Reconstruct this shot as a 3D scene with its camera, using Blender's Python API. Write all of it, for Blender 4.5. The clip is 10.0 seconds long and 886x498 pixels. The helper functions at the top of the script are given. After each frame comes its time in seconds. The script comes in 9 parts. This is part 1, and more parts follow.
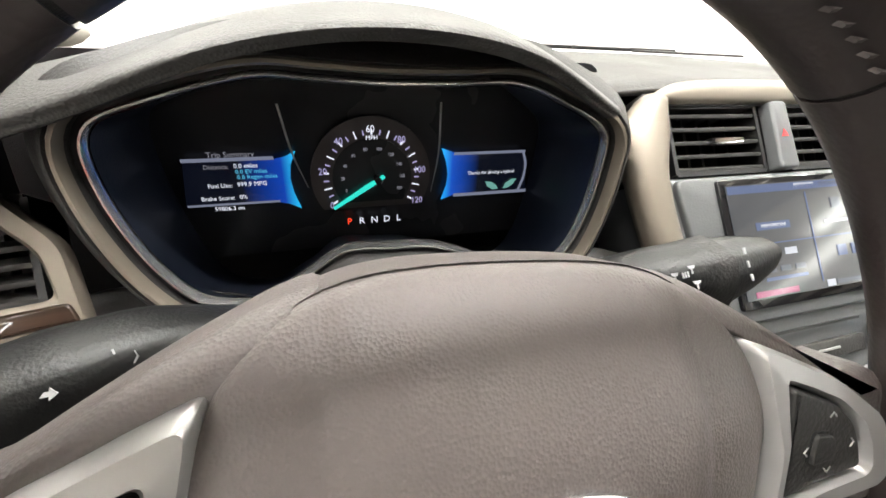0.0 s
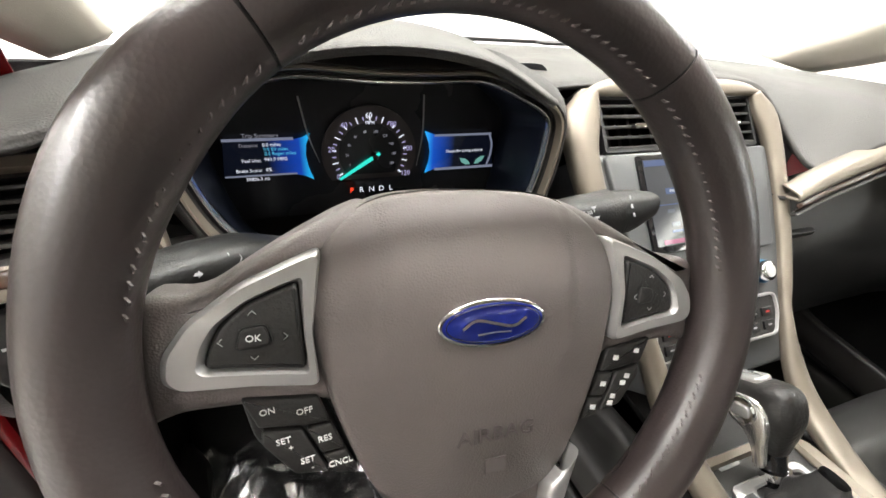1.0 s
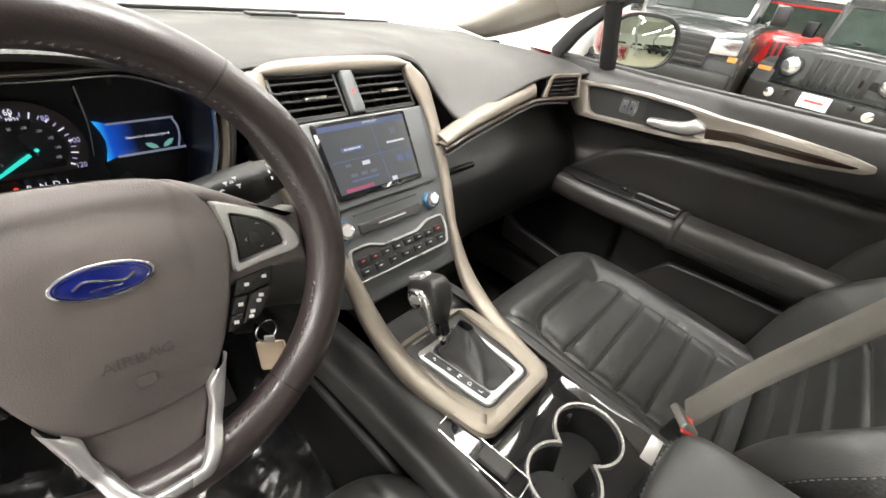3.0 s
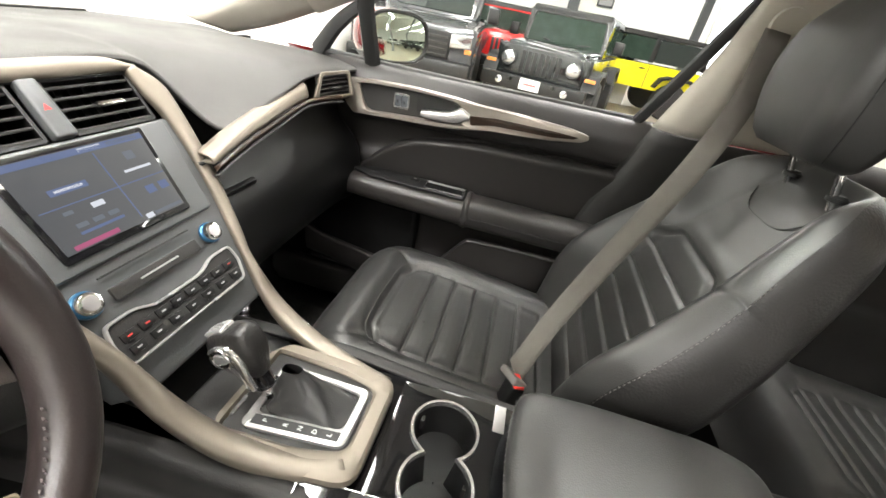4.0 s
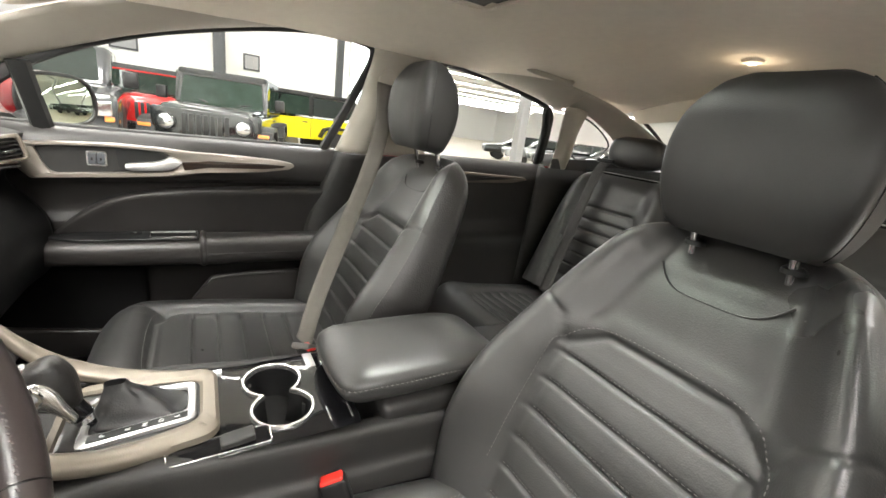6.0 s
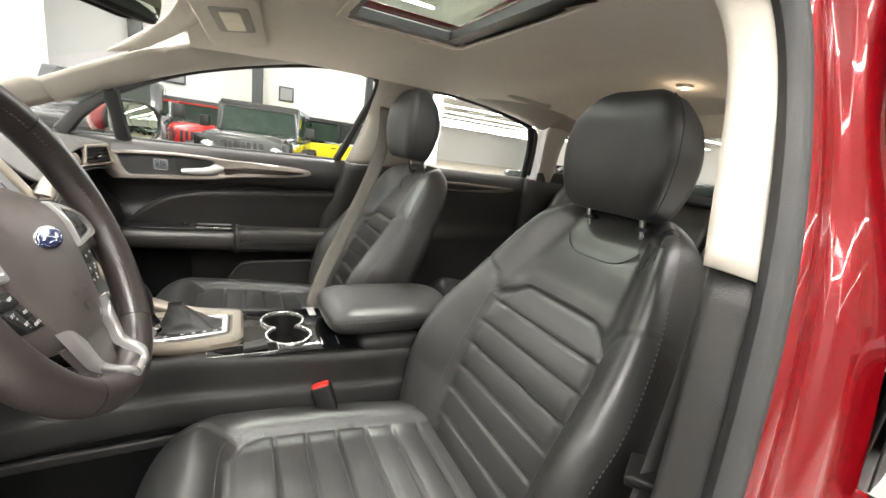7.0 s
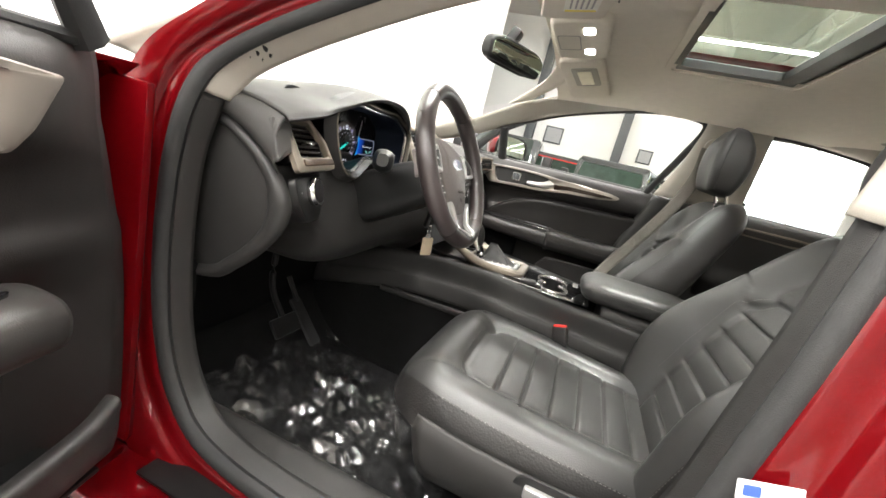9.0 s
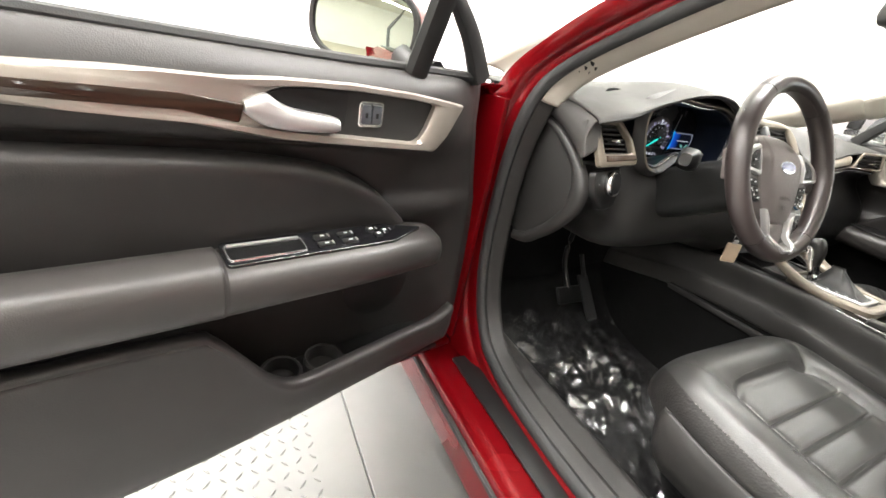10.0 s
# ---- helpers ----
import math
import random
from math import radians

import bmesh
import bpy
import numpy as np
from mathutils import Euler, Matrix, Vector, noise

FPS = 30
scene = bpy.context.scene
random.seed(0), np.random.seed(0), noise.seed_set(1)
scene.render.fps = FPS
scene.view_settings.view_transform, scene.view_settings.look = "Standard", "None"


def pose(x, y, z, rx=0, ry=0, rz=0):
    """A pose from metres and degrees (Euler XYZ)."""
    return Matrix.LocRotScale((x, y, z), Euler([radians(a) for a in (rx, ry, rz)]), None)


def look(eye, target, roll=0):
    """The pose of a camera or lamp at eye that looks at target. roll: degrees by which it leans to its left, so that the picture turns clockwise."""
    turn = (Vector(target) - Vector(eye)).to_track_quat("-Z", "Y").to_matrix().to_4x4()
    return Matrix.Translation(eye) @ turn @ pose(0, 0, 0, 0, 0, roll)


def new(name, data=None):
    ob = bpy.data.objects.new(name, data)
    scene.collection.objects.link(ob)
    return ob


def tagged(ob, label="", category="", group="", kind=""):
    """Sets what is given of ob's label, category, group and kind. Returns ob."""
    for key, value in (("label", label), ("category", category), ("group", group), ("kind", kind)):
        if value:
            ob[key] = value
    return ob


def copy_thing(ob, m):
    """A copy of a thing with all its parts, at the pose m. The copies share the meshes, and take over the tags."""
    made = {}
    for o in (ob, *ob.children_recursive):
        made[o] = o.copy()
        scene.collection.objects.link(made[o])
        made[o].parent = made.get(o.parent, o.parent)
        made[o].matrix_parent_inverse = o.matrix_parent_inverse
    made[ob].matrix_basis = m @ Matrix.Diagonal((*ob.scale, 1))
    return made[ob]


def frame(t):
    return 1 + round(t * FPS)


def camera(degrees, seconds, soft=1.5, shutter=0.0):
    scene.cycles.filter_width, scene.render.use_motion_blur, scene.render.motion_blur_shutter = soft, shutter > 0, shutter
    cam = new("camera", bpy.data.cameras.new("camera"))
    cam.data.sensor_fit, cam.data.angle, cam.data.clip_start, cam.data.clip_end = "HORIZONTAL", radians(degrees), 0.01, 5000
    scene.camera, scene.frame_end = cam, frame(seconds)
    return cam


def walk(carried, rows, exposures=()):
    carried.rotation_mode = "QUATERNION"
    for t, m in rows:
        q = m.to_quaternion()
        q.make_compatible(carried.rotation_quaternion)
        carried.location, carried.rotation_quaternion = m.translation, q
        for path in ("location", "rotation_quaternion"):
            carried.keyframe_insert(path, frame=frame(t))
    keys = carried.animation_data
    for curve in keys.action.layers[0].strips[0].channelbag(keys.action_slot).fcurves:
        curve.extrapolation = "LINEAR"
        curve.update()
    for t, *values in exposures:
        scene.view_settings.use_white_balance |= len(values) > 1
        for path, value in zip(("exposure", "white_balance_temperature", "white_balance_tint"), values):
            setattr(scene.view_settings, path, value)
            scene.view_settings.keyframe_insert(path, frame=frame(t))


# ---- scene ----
cam = camera(94.8, 10.0, soft=1.6)
# seconds, eye x y z, yaw, pitch, roll; x across the car, y to its front
ROWS = [
    (0, -0.4165, 0.4115, 1.0800, -16.94, -30.15, -3.10),
    (0.5, -0.4294, 0.3719, 1.0892, -17.98, -30.35, -3.20),
    (1, -0.4527, 0.3176, 1.1037, -19.89, -31.62, -3.86),
    (1.5, -0.4842, 0.2452, 1.1293, -22.72, -32.95, -4.13),
    (2, -0.4826, 0.1883, 1.1575, -27.38, -34.18, -4.48),
    (2.5, -0.4291, 0.1617, 1.1680, -35.77, -35.16, -5.94),
    (2.7, -0.4072, 0.1560, 1.1696, -39.83, -35.26, -6.45),
    (3.8, -0.3499, 0.1668, 1.1585, -69.67, -31.15, -9.12),
    (4, -0.3446, 0.1876, 1.1641, -76.69, -30.56, -10.10),
    (4.5, -0.3491, 0.2183, 1.1537, -94.07, -26.11, -10.81),
    (5, -0.3991, 0.2518, 1.1490, -108.04, -21.67, -10.46),
    (5.5, -0.4995, 0.2668, 1.1429, -116.53, -17.71, -8.94),
    (6, -0.6257, 0.2721, 1.1348, -119.48, -16.66, -7.43),
    (6.2, -0.6731, 0.2712, 1.1406, -119.61, -17.11, -7.18),
    (7.3, -0.9860, 0.2795, 1.0810, -112.87, -11.22, -8.14),
    (7.5, -1.0305, 0.2708, 1.0615, -110.31, -9.91, -8.85),
    (8, -1.1030, 0.2602, 1.0150, -102.34, -7.28, -10.85),
    (8.5, -1.1734, 0.2247, 0.9919, -88.73, -8.89, -12.82),
    (9, -1.2631, 0.1564, 1.0027, -69.35, -14.12, -13.73),
    (9.5, -1.3291, 0.0808, 1.0284, -46.38, -20.75, -13.00),
    (10, -1.3456, 0.0449, 1.0567, -25.76, -26.18, -10.21),
]
walk(cam, [(t, pose(x, y, z, 90 + pitch, roll, yaw)) for t, x, y, z, yaw, pitch, roll in ROWS],
     exposures=[(0, 0.20), (2.5, 0.18), (4.5, 0.26), (6, 0.28), (7.5, 0.06), (8.5, 0.06), (10, 0.22)])

# ---- light: showroom strip lamps, and added fill that brightens the white walls ----
world = bpy.data.worlds.new("world")
scene.world = world
world.use_nodes = True
world.node_tree.nodes["Background"].inputs[0].default_value = (0.9, 0.95, 1.0, 1)
world.node_tree.nodes["Background"].inputs[1].default_value = 0.2


def area_lamp(name, eye, target, sx, sy, watts, colour=(1, 0.97, 0.93)):
    d = bpy.data.lights.new(name, "AREA")
    d.shape, d.size, d.size_y, d.energy, d.color = "RECTANGLE", sx, sy, watts, colour
    ob = new(name, d)
    ob.matrix_world = look(eye, target)
    return ob


# Fill lamps without a fixture, added to make the front wall bright.
area_lamp("front_wall_fill", (1.6, 1.2, 4.6), (1.6, 3.3, 1.5), 14.0, 0.5, 820)
area_lamp("left_wall_fill", (-9.0, 1.2, 4.6), (-9.0, 3.3, 1.5), 7.0, 0.5, 260)
for lx, ly, watts in ((0.9, -0.1, 170), (0.9, -1.0, 180)):
    area_lamp("strip_lamp_light", (lx, ly, 4.72), (lx, ly, 0), 2.3, 0.10, watts)
# Those left of the car are unseen, added to light the driver's seat and door.
for lx, ly, watts in ((-2.6, -0.8, 150), (-2.6, 1.8, 140), (-6.5, -1.5, 300), (-6.5, 1.2, 230), (6.4, 1.6, 45), (6.4, -2.0, 60)):
    area_lamp("strip_lamp_light", (lx, ly, 4.72), (lx, ly, 0), 0.10, 2.3, watts)

# ---- materials ----
def mat(name, base, rough=0.5, metal=0.0, var=0.12, scale=40.0, bump=0.15, grain=600.0, coat=0.0, wear=0.0, gloss=0.36):
    """Principled surface with colour variation at two scales, uneven gloss and a fine grain."""
    m = bpy.data.materials.new(name)
    m.use_nodes = True
    nt = m.node_tree
    bs = nt.nodes["Principled BSDF"]
    tc = nt.nodes.new("ShaderNodeTexCoord")

    def noise_tex(s, detail=4.0):
        n = nt.nodes.new("ShaderNodeTexNoise")
        n.inputs["Scale"].default_value, n.inputs["Detail"].default_value = s, detail
        nt.links.new(tc.outputs["Object"], n.inputs["Vector"])
        return n
    big, fine = noise_tex(scale * 0.15), noise_tex(scale)
    mix = nt.nodes.new("ShaderNodeMix")
    mix.data_type = "FLOAT"
    mix.inputs[0].default_value = 0.5
    nt.links.new(big.outputs["Fac"], mix.inputs[2])
    nt.links.new(fine.outputs["Fac"], mix.inputs[3])
    ramp = nt.nodes.new("ShaderNodeMapRange")
    ramp.inputs[1].default_value, ramp.inputs[2].default_value = 0.3, 0.7
    ramp.inputs[3].default_value, ramp.inputs[4].default_value = 1 - var, 1 + var
    nt.links.new(mix.outputs[0], ramp.inputs[0])
    col = nt.nodes.new("ShaderNodeMix")
    col.data_type, col.blend_type = "RGBA", "MULTIPLY"
    col.inputs[0].default_value = 1.0
    col.inputs[6].default_value = (*base, 1)
    nt.links.new(ramp.outputs[0], col.inputs[7])
    nt.links.new(col.outputs[2], bs.inputs["Base Color"])
    rr = nt.nodes.new("ShaderNodeMapRange")
    rr.inputs[1].default_value, rr.inputs[2].default_value = 0.3, 0.7
    rr.inputs[3].default_value, rr.inputs[4].default_value = max(rough * (0.85 - wear), 0.02), min(rough * (1.15 + wear), 1)
    nt.links.new(big.outputs["Fac"], rr.inputs[0])
    nt.links.new(rr.outputs[0], bs.inputs["Roughness"])
    bs.inputs["Metallic"].default_value = metal
    if metal == 0 and sum(base) < 0.15:
        bs.inputs["Specular IOR Level"].default_value = 0.12 if rough > 0.8 else gloss
    bs.inputs["Coat Weight"].default_value = coat
    if coat > 0:
        bs.inputs["Specular IOR Level"].default_value = 0.1
    bs.inputs["Coat Roughness"].default_value = 0.04
    if bump > 0:
        g = noise_tex(grain, 2.0)
        b = nt.nodes.new("ShaderNodeBump")
        b.inputs["Strength"].default_value, b.inputs["Distance"].default_value = bump, 0.002
        nt.links.new(g.outputs["Fac"], b.inputs["Height"])
        nt.links.new(b.outputs["Normal"], bs.inputs["Normal"])
    return m


def leather(name, base, rough=0.42, scale=260.0, bump=0.3, gloss=0.5):
    """Pebbled leather: a cell pattern for relief."""
    m = mat(name, base, rough, var=0.10, scale=30, bump=0, wear=0.12, gloss=gloss)
    nt = m.node_tree
    bs = nt.nodes["Principled BSDF"]
    tc = nt.nodes["Texture Coordinate"]
    v = nt.nodes.new("ShaderNodeTexVoronoi")
    v.inputs["Scale"].default_value = scale
    nt.links.new(tc.outputs["Object"], v.inputs["Vector"])
    n = nt.nodes.new("ShaderNodeTexNoise")
    n.inputs["Scale"].default_value = 26.0
    nt.links.new(tc.outputs["Object"], n.inputs["Vector"])
    b1 = nt.nodes.new("ShaderNodeBump")
    b1.inputs["Strength"].default_value, b1.inputs["Distance"].default_value = bump, 0.0012
    nt.links.new(v.outputs["Distance"], b1.inputs["Height"])
    b2 = nt.nodes.new("ShaderNodeBump")
    b2.inputs["Strength"].default_value, b2.inputs["Distance"].default_value = 0.012, 0.004
    nt.links.new(n.outputs["Fac"], b2.inputs["Height"])
    nt.links.new(b1.outputs["Normal"], b2.inputs["Normal"])
    nt.links.new(b2.outputs["Normal"], bs.inputs["Normal"])
    return m


def glow(name, colour, strength):
    m = bpy.data.materials.new(name)
    m.use_nodes = True
    bs = m.node_tree.nodes["Principled BSDF"]
    bs.inputs["Base Color"].default_value = (0.01, 0.01, 0.01, 1)
    bs.inputs["Emission Color"].default_value = (*colour, 1)
    bs.inputs["Emission Strength"].default_value = strength
    bs.inputs["Roughness"].default_value = 0.1
    return m


def clear(name, colour=(1, 1, 1), alpha=0.12, rough=0.02):
    """Thin glass: mostly see-through, with a gloss."""
    m = bpy.data.materials.new(name)
    m.use_nodes = True
    nt = m.node_tree
    nt.nodes.remove(nt.nodes["Principled BSDF"])
    out = nt.nodes["Material Output"]
    t = nt.nodes.new("ShaderNodeBsdfTransparent")
    t.inputs[0].default_value = (*colour, 1)
    g = nt.nodes.new("ShaderNodeBsdfGlossy")
    g.inputs["Roughness"].default_value = rough
    fr = nt.nodes.new("ShaderNodeFresnel")
    fr.inputs[0].default_value = 1.3
    mx = nt.nodes.new("ShaderNodeMixShader")
    weak = nt.nodes.new("ShaderNodeMath")
    weak.operation = "MULTIPLY"
    weak.inputs[1].default_value = 0.22
    nt.links.new(fr.outputs[0], weak.inputs[0])
    nt.links.new(weak.outputs[0], mx.inputs[0])
    nt.links.new(t.outputs[0], mx.inputs[1])
    nt.links.new(g.outputs[0], mx.inputs[2])
    nt.links.new(mx.outputs[0], out.inputs[0])
    return m


LEATHER = leather("seat_leather", (0.033, 0.0326, 0.0316), 0.37, 480.0, 0.14, 0.62)
LEATHER_SIDE = leather("seat_side_vinyl", (0.017, 0.0160, 0.0155), 0.40, 260.0, 0.3, 0.5)
REST_LEATHER = leather("headrest_leather", (0.022, 0.0214, 0.0207), 0.50, 480.0, 0.10, 0.45)
RIM_LEATHER = leather("rim_leather", (0.034, 0.0258, 0.0250), 0.33, 420, 0.09, 0.75)
PAD = leather("dash_pad", (0.040, 0.0385, 0.036), 0.66, 520, 0.35, 0.45)
HUB = leather("hub_vinyl", (0.128, 0.110, 0.105), 0.40, 900, 0.22, 0.6)
BLACK = mat("black_plastic", (0.007, 0.007, 0.007), 0.42, bump=0.2, gloss=0.42)
DARK = mat("dark_plastic", (0.020, 0.0190, 0.0182), 0.50, bump=0.25, gloss=0.40)
CARD = leather("door_card_vinyl", (0.022, 0.0200, 0.0192), 0.46, 620, 0.16, 0.42)
GLOSS = mat("piano_black", (0.006, 0.006, 0.007), 0.08, bump=0.0, coat=1.0)
CREAM = mat("champagne_metallic_trim", (0.180, 0.156, 0.125), 0.42, 0.45, var=0.04, bump=0.05, grain=2500)
SATIN = mat("satin_silver", (0.46, 0.455, 0.45), 0.30, 0.65, var=0.04, bump=0.03, grain=2000)
CHROME = mat("chrome", (0.78, 0.78, 0.78), 0.08, 1.0, var=0.02, bump=0.0)
# Lighter copy of the champagne trim; brighter light on the front doors is in its colour.
SPEAR = mat("champagne_trim_lit", (0.32, 0.288, 0.255), 0.34, 0.6, var=0.04, bump=0.04, grain=2500)
LOCK_KEY = mat("pale_lock_key", (0.10, 0.108, 0.12), 0.35, 0.4, bump=0.0)
WOOD = mat("dark_wood_trim", (0.024, 0.0135, 0.009), 0.3, 0.0, var=0.75, scale=60, bump=0.0, coat=0.6)
wood_map = WOOD.node_tree.nodes.new("ShaderNodeMapping")
wood_map.inputs["Scale"].default_value = (0.35, 0.12, 5.0)
for wood_tex in [n for n in WOOD.node_tree.nodes if n.type == "TEX_NOISE"]:
    WOOD.node_tree.links.new(wood_map.outputs[0], wood_tex.inputs["Vector"])
WOOD.node_tree.links.new(WOOD.node_tree.nodes["Texture Coordinate"].outputs["Object"], wood_map.inputs["Vector"])
HEADLINER = mat("headliner_fabric", (0.70, 0.645, 0.56), 0.92, var=0.05, bump=0.5, grain=1400)
PILLAR = mat("cream_pillar_trim", (0.35, 0.325, 0.28), 0.6, var=0.04, bump=0.2)
CARPET = mat("carpet", (0.006, 0.006, 0.006), 0.95, var=0.3, bump=1.0, grain=900)
RUBBER = mat("rubber_seal", (0.024, 0.024, 0.024), 0.62, var=0.15, bump=0.2)
RED = mat("red_car_paint", (0.118, 0.0010, 0.0028), 0.26, 0.20, var=0.05, scale=12, bump=0.0, coat=0.55)
BELT = mat("belt_webbing", (0.125, 0.115, 0.100), 0.75, var=0.12, bump=0.9, grain=1100)
WHITE_PRINT = mat("white_print", (0.75, 0.75, 0.75), 0.6, bump=0.0)
GLASS = clear("window_glass", (0.93, 0.96, 0.94))
TINT = clear("tinted_glass", (0.74, 0.80, 0.75))


# ---- building helpers ----
def thing(name, label, category, group="", kind=""):
    return tagged(new(name), label, category, group, kind)


def mesh_from(name, verts, faces):
    me = bpy.data.meshes.new(name)
    me.from_pydata([tuple(float(c) for c in v) for v in verts], [], faces)
    me.update()
    return me


def put(name, me, material, parent=None, label="", smooth=True, angle=38):
    """Links a mesh as one object under a thing or a part."""
    if smooth:
        me.polygons.foreach_set("use_smooth", [True] * len(me.polygons))
        me.set_sharp_from_angle(angle=radians(angle))
    if material:
        me.materials.append(material)
    ob = new(name, me)
    if parent:
        ob.parent = parent
    if label:
        ob["label"] = label
    return ob


def part(name, bm, material, parent=None, label="", smooth=True, angle=38):
    me = bpy.data.meshes.new(name)
    bm.normal_update()
    bm.to_mesh(me)
    bm.free()
    return put(name, me, material, parent, label, smooth, angle)


def crv(pts, n, closed=False):
    """n points of a Catmull-Rom curve through pts."""
    p = np.asarray(pts, float)
    k = len(p)
    if k == 2 and not closed:
        s = np.linspace(0, 1, n).reshape(-1, *([1] * (p.ndim - 1)))
        return p[0] * (1 - s) + p[1] * s
    if closed:
        q = np.concatenate([p[-1:], p, p[:2]])
        t = np.linspace(0, k, n, endpoint=False)
    else:
        q = np.concatenate([2 * p[:1] - p[1:2], p, 2 * p[-1:] - p[-2:-1]])
        t = np.linspace(0, k - 1, n)
    i = np.minimum(t.astype(int), (k if closed else k - 1) - 1)
    f = (t - i).reshape(-1, *([1] * (p.ndim - 1)))
    a, b, c, d = q[i], q[i + 1], q[i + 2], q[i + 3]
    return 0.5 * (2 * b + (c - a) * f + (2 * a - 5 * b + 4 * c - d) * f ** 2 + (3 * b - a - 3 * c + d) * f ** 3)


def grid_mesh(name, g, cu=False, cv=False, caps=False):
    """A mesh over a grid of points g[u][v]."""
    g = np.asarray(g)
    nu, nv = g.shape[:2]
    f = []
    for a in range(nu if cu else nu - 1):
        for b in range(nv if cv else nv - 1):
            a2, b2 = (a + 1) % nu, (b + 1) % nv
            f.append((a * nv + b, a2 * nv + b, a2 * nv + b2, a * nv + b2))
    if caps:
        f.append(tuple(range(nv))[::-1])
        f.append(tuple((nu - 1) * nv + b for b in range(nv)))
    me = mesh_from(name, g.reshape(-1, 3), f)
    if caps:
        bm = bmesh.new()
        bm.from_mesh(me)
        bmesh.ops.recalc_face_normals(bm, faces=bm.faces)
        bm.to_mesh(me)
        bm.free()
    return me


def turned(ob):
    """Turns the faces of an open surface towards the side it is seen from."""
    ob.data.flip_normals()
    return ob


def surf(name, rows, nu, nv, material, parent=None, label="", cu=False, cv=False, thick=0.0, caps=False, smooth_u=True, angle=50):
    """A smooth surface through rows of control points; thick gives it a back."""
    r = np.asarray(rows, float)
    if smooth_u:
        r = crv(r, nu, cu)
    r = np.stack([crv(x, nv, cv) for x in r])
    ob = put(name, grid_mesh(name, r, cu, cv, caps), material, parent, label, angle=angle)
    if thick:
        s = ob.modifiers.new("thick", "SOLIDIFY")
        s.thickness, s.offset = thick, -1
    return ob


def tube(name, pts, radius, material, parent=None, label="", n=24, sides=10, closed=False, flat=1.0, up=(0, 0, 1), smooth=True, squarish=2.0):
    """A rod along a curve; flat squeezes its section along the side direction, radius may be a list."""
    p = crv(pts, n, closed) if smooth else np.asarray(pts, float)
    n = len(p)
    rad = np.interp(np.linspace(0, 1, n), np.linspace(0, 1, len(radius)), radius) if hasattr(radius, "__len__") else np.full(n, radius)
    g = []
    for i in range(n):
        d = p[(i + 1) % n] - p[i - 1] if closed or 0 < i < n - 1 else (p[1] - p[0] if i == 0 else p[-1] - p[-2])
        d = d / (np.linalg.norm(d) + 1e-12)
        s = np.cross(d, up)
        s = s / (np.linalg.norm(s) + 1e-12)
        w = np.cross(s, d)
        a = np.linspace(0, 2 * np.pi, sides, endpoint=False)
        ca, sa = np.cos(a), np.sin(a)
        e = 2 / squarish
        ca, sa = np.sign(ca) * abs(ca) ** e, np.sign(sa) * abs(sa) ** e
        g.append(p[i] + rad[i] * (np.outer(ca, s) * 1.0 + np.outer(sa, w) * flat))
    return put(name, grid_mesh(name, g, closed, True, not closed), material, parent, label)


def offset_poly(o, d):
    """Moves a closed outline inwards by d."""
    o = np.asarray(o, float)
    e = np.roll(o, -1, 0) - o
    e = e / (np.linalg.norm(e, axis=1)[:, None] + 1e-12)
    nrm = np.stack([-e[:, 1], e[:, 0]], 1)
    m = nrm + np.roll(nrm, 1, 0)
    m = m / np.maximum((m * nrm).sum(1)[:, None], 0.35)
    if (o[:, 0] * np.roll(o[:, 1], -1) - o[:, 1] * np.roll(o[:, 0], -1)).sum() < 0:
        m = -m
    return o + d * m


def rounded(o, r, k=4):
    """Rounds the corners of an outline."""
    o = [np.array(p, float) for p in o]
    out = []
    for i, p in enumerate(o):
        a, b = o[i - 1] - p, o[(i + 1) % len(o)] - p
        la, lb = np.linalg.norm(a), np.linalg.norm(b)
        q = min(r, la * 0.48, lb * 0.48)
        s, e = p + a / la * q, p + b / lb * q
        for j in range(k + 1):
            t = j / k
            out.append((1 - t) ** 2 * s + 2 * t * (1 - t) * p + t * t * e)
    return np.array(out)


def rect(w, h, r=0.0, x=0.0, y=0.0):
    o = [(x - w / 2, y - h / 2), (x + w / 2, y - h / 2), (x + w / 2, y + h / 2), (x - w / 2, y + h / 2)]
    return rounded(o, r) if r else np.array(o, float)


def slab(name, outline, depth, m, material, parent=None, label="", bevel=0.0, dome=0.0, angle=38):
    """An outline in the xy plane of m, raised by depth along its z, with a rounded upper edge."""
    o = np.asarray(outline, float)
    if (o[:, 0] * np.roll(o[:, 1], -1) - o[:, 1] * np.roll(o[:, 0], -1)).sum() < 0:
        o = o[::-1]
    rings = [(o, 0.0)]
    if bevel:
        for a in (0.0, 0.35, 0.7, 1.0):
            rings.append((offset_poly(o, bevel * (1 - math.cos(a * math.pi / 2))), depth - bevel + bevel * math.sin(a * math.pi / 2)))
    else:
        rings.append((o, depth))
    if dome:
        last, z = rings[-1]
        c = last.mean(0)
        for s in (0.75, 0.45, 0.15):
            rings.append((c + (last - c) * s, z + dome * (1 - s * s)))
    n = len(o)
    v = [(*p, z) for ring, z in rings for p in ring]
    f = [(a * n + b, a * n + (b + 1) % n, (a + 1) * n + (b + 1) % n, (a + 1) * n + b) for a in range(len(rings) - 1) for b in range(n)]
    f += [tuple(range(n))[::-1], tuple((len(rings) - 1) * n + b for b in range(n))]
    me = mesh_from(name, v, f)
    me.transform(m)
    return put(name, me, material, parent, label, angle=angle)


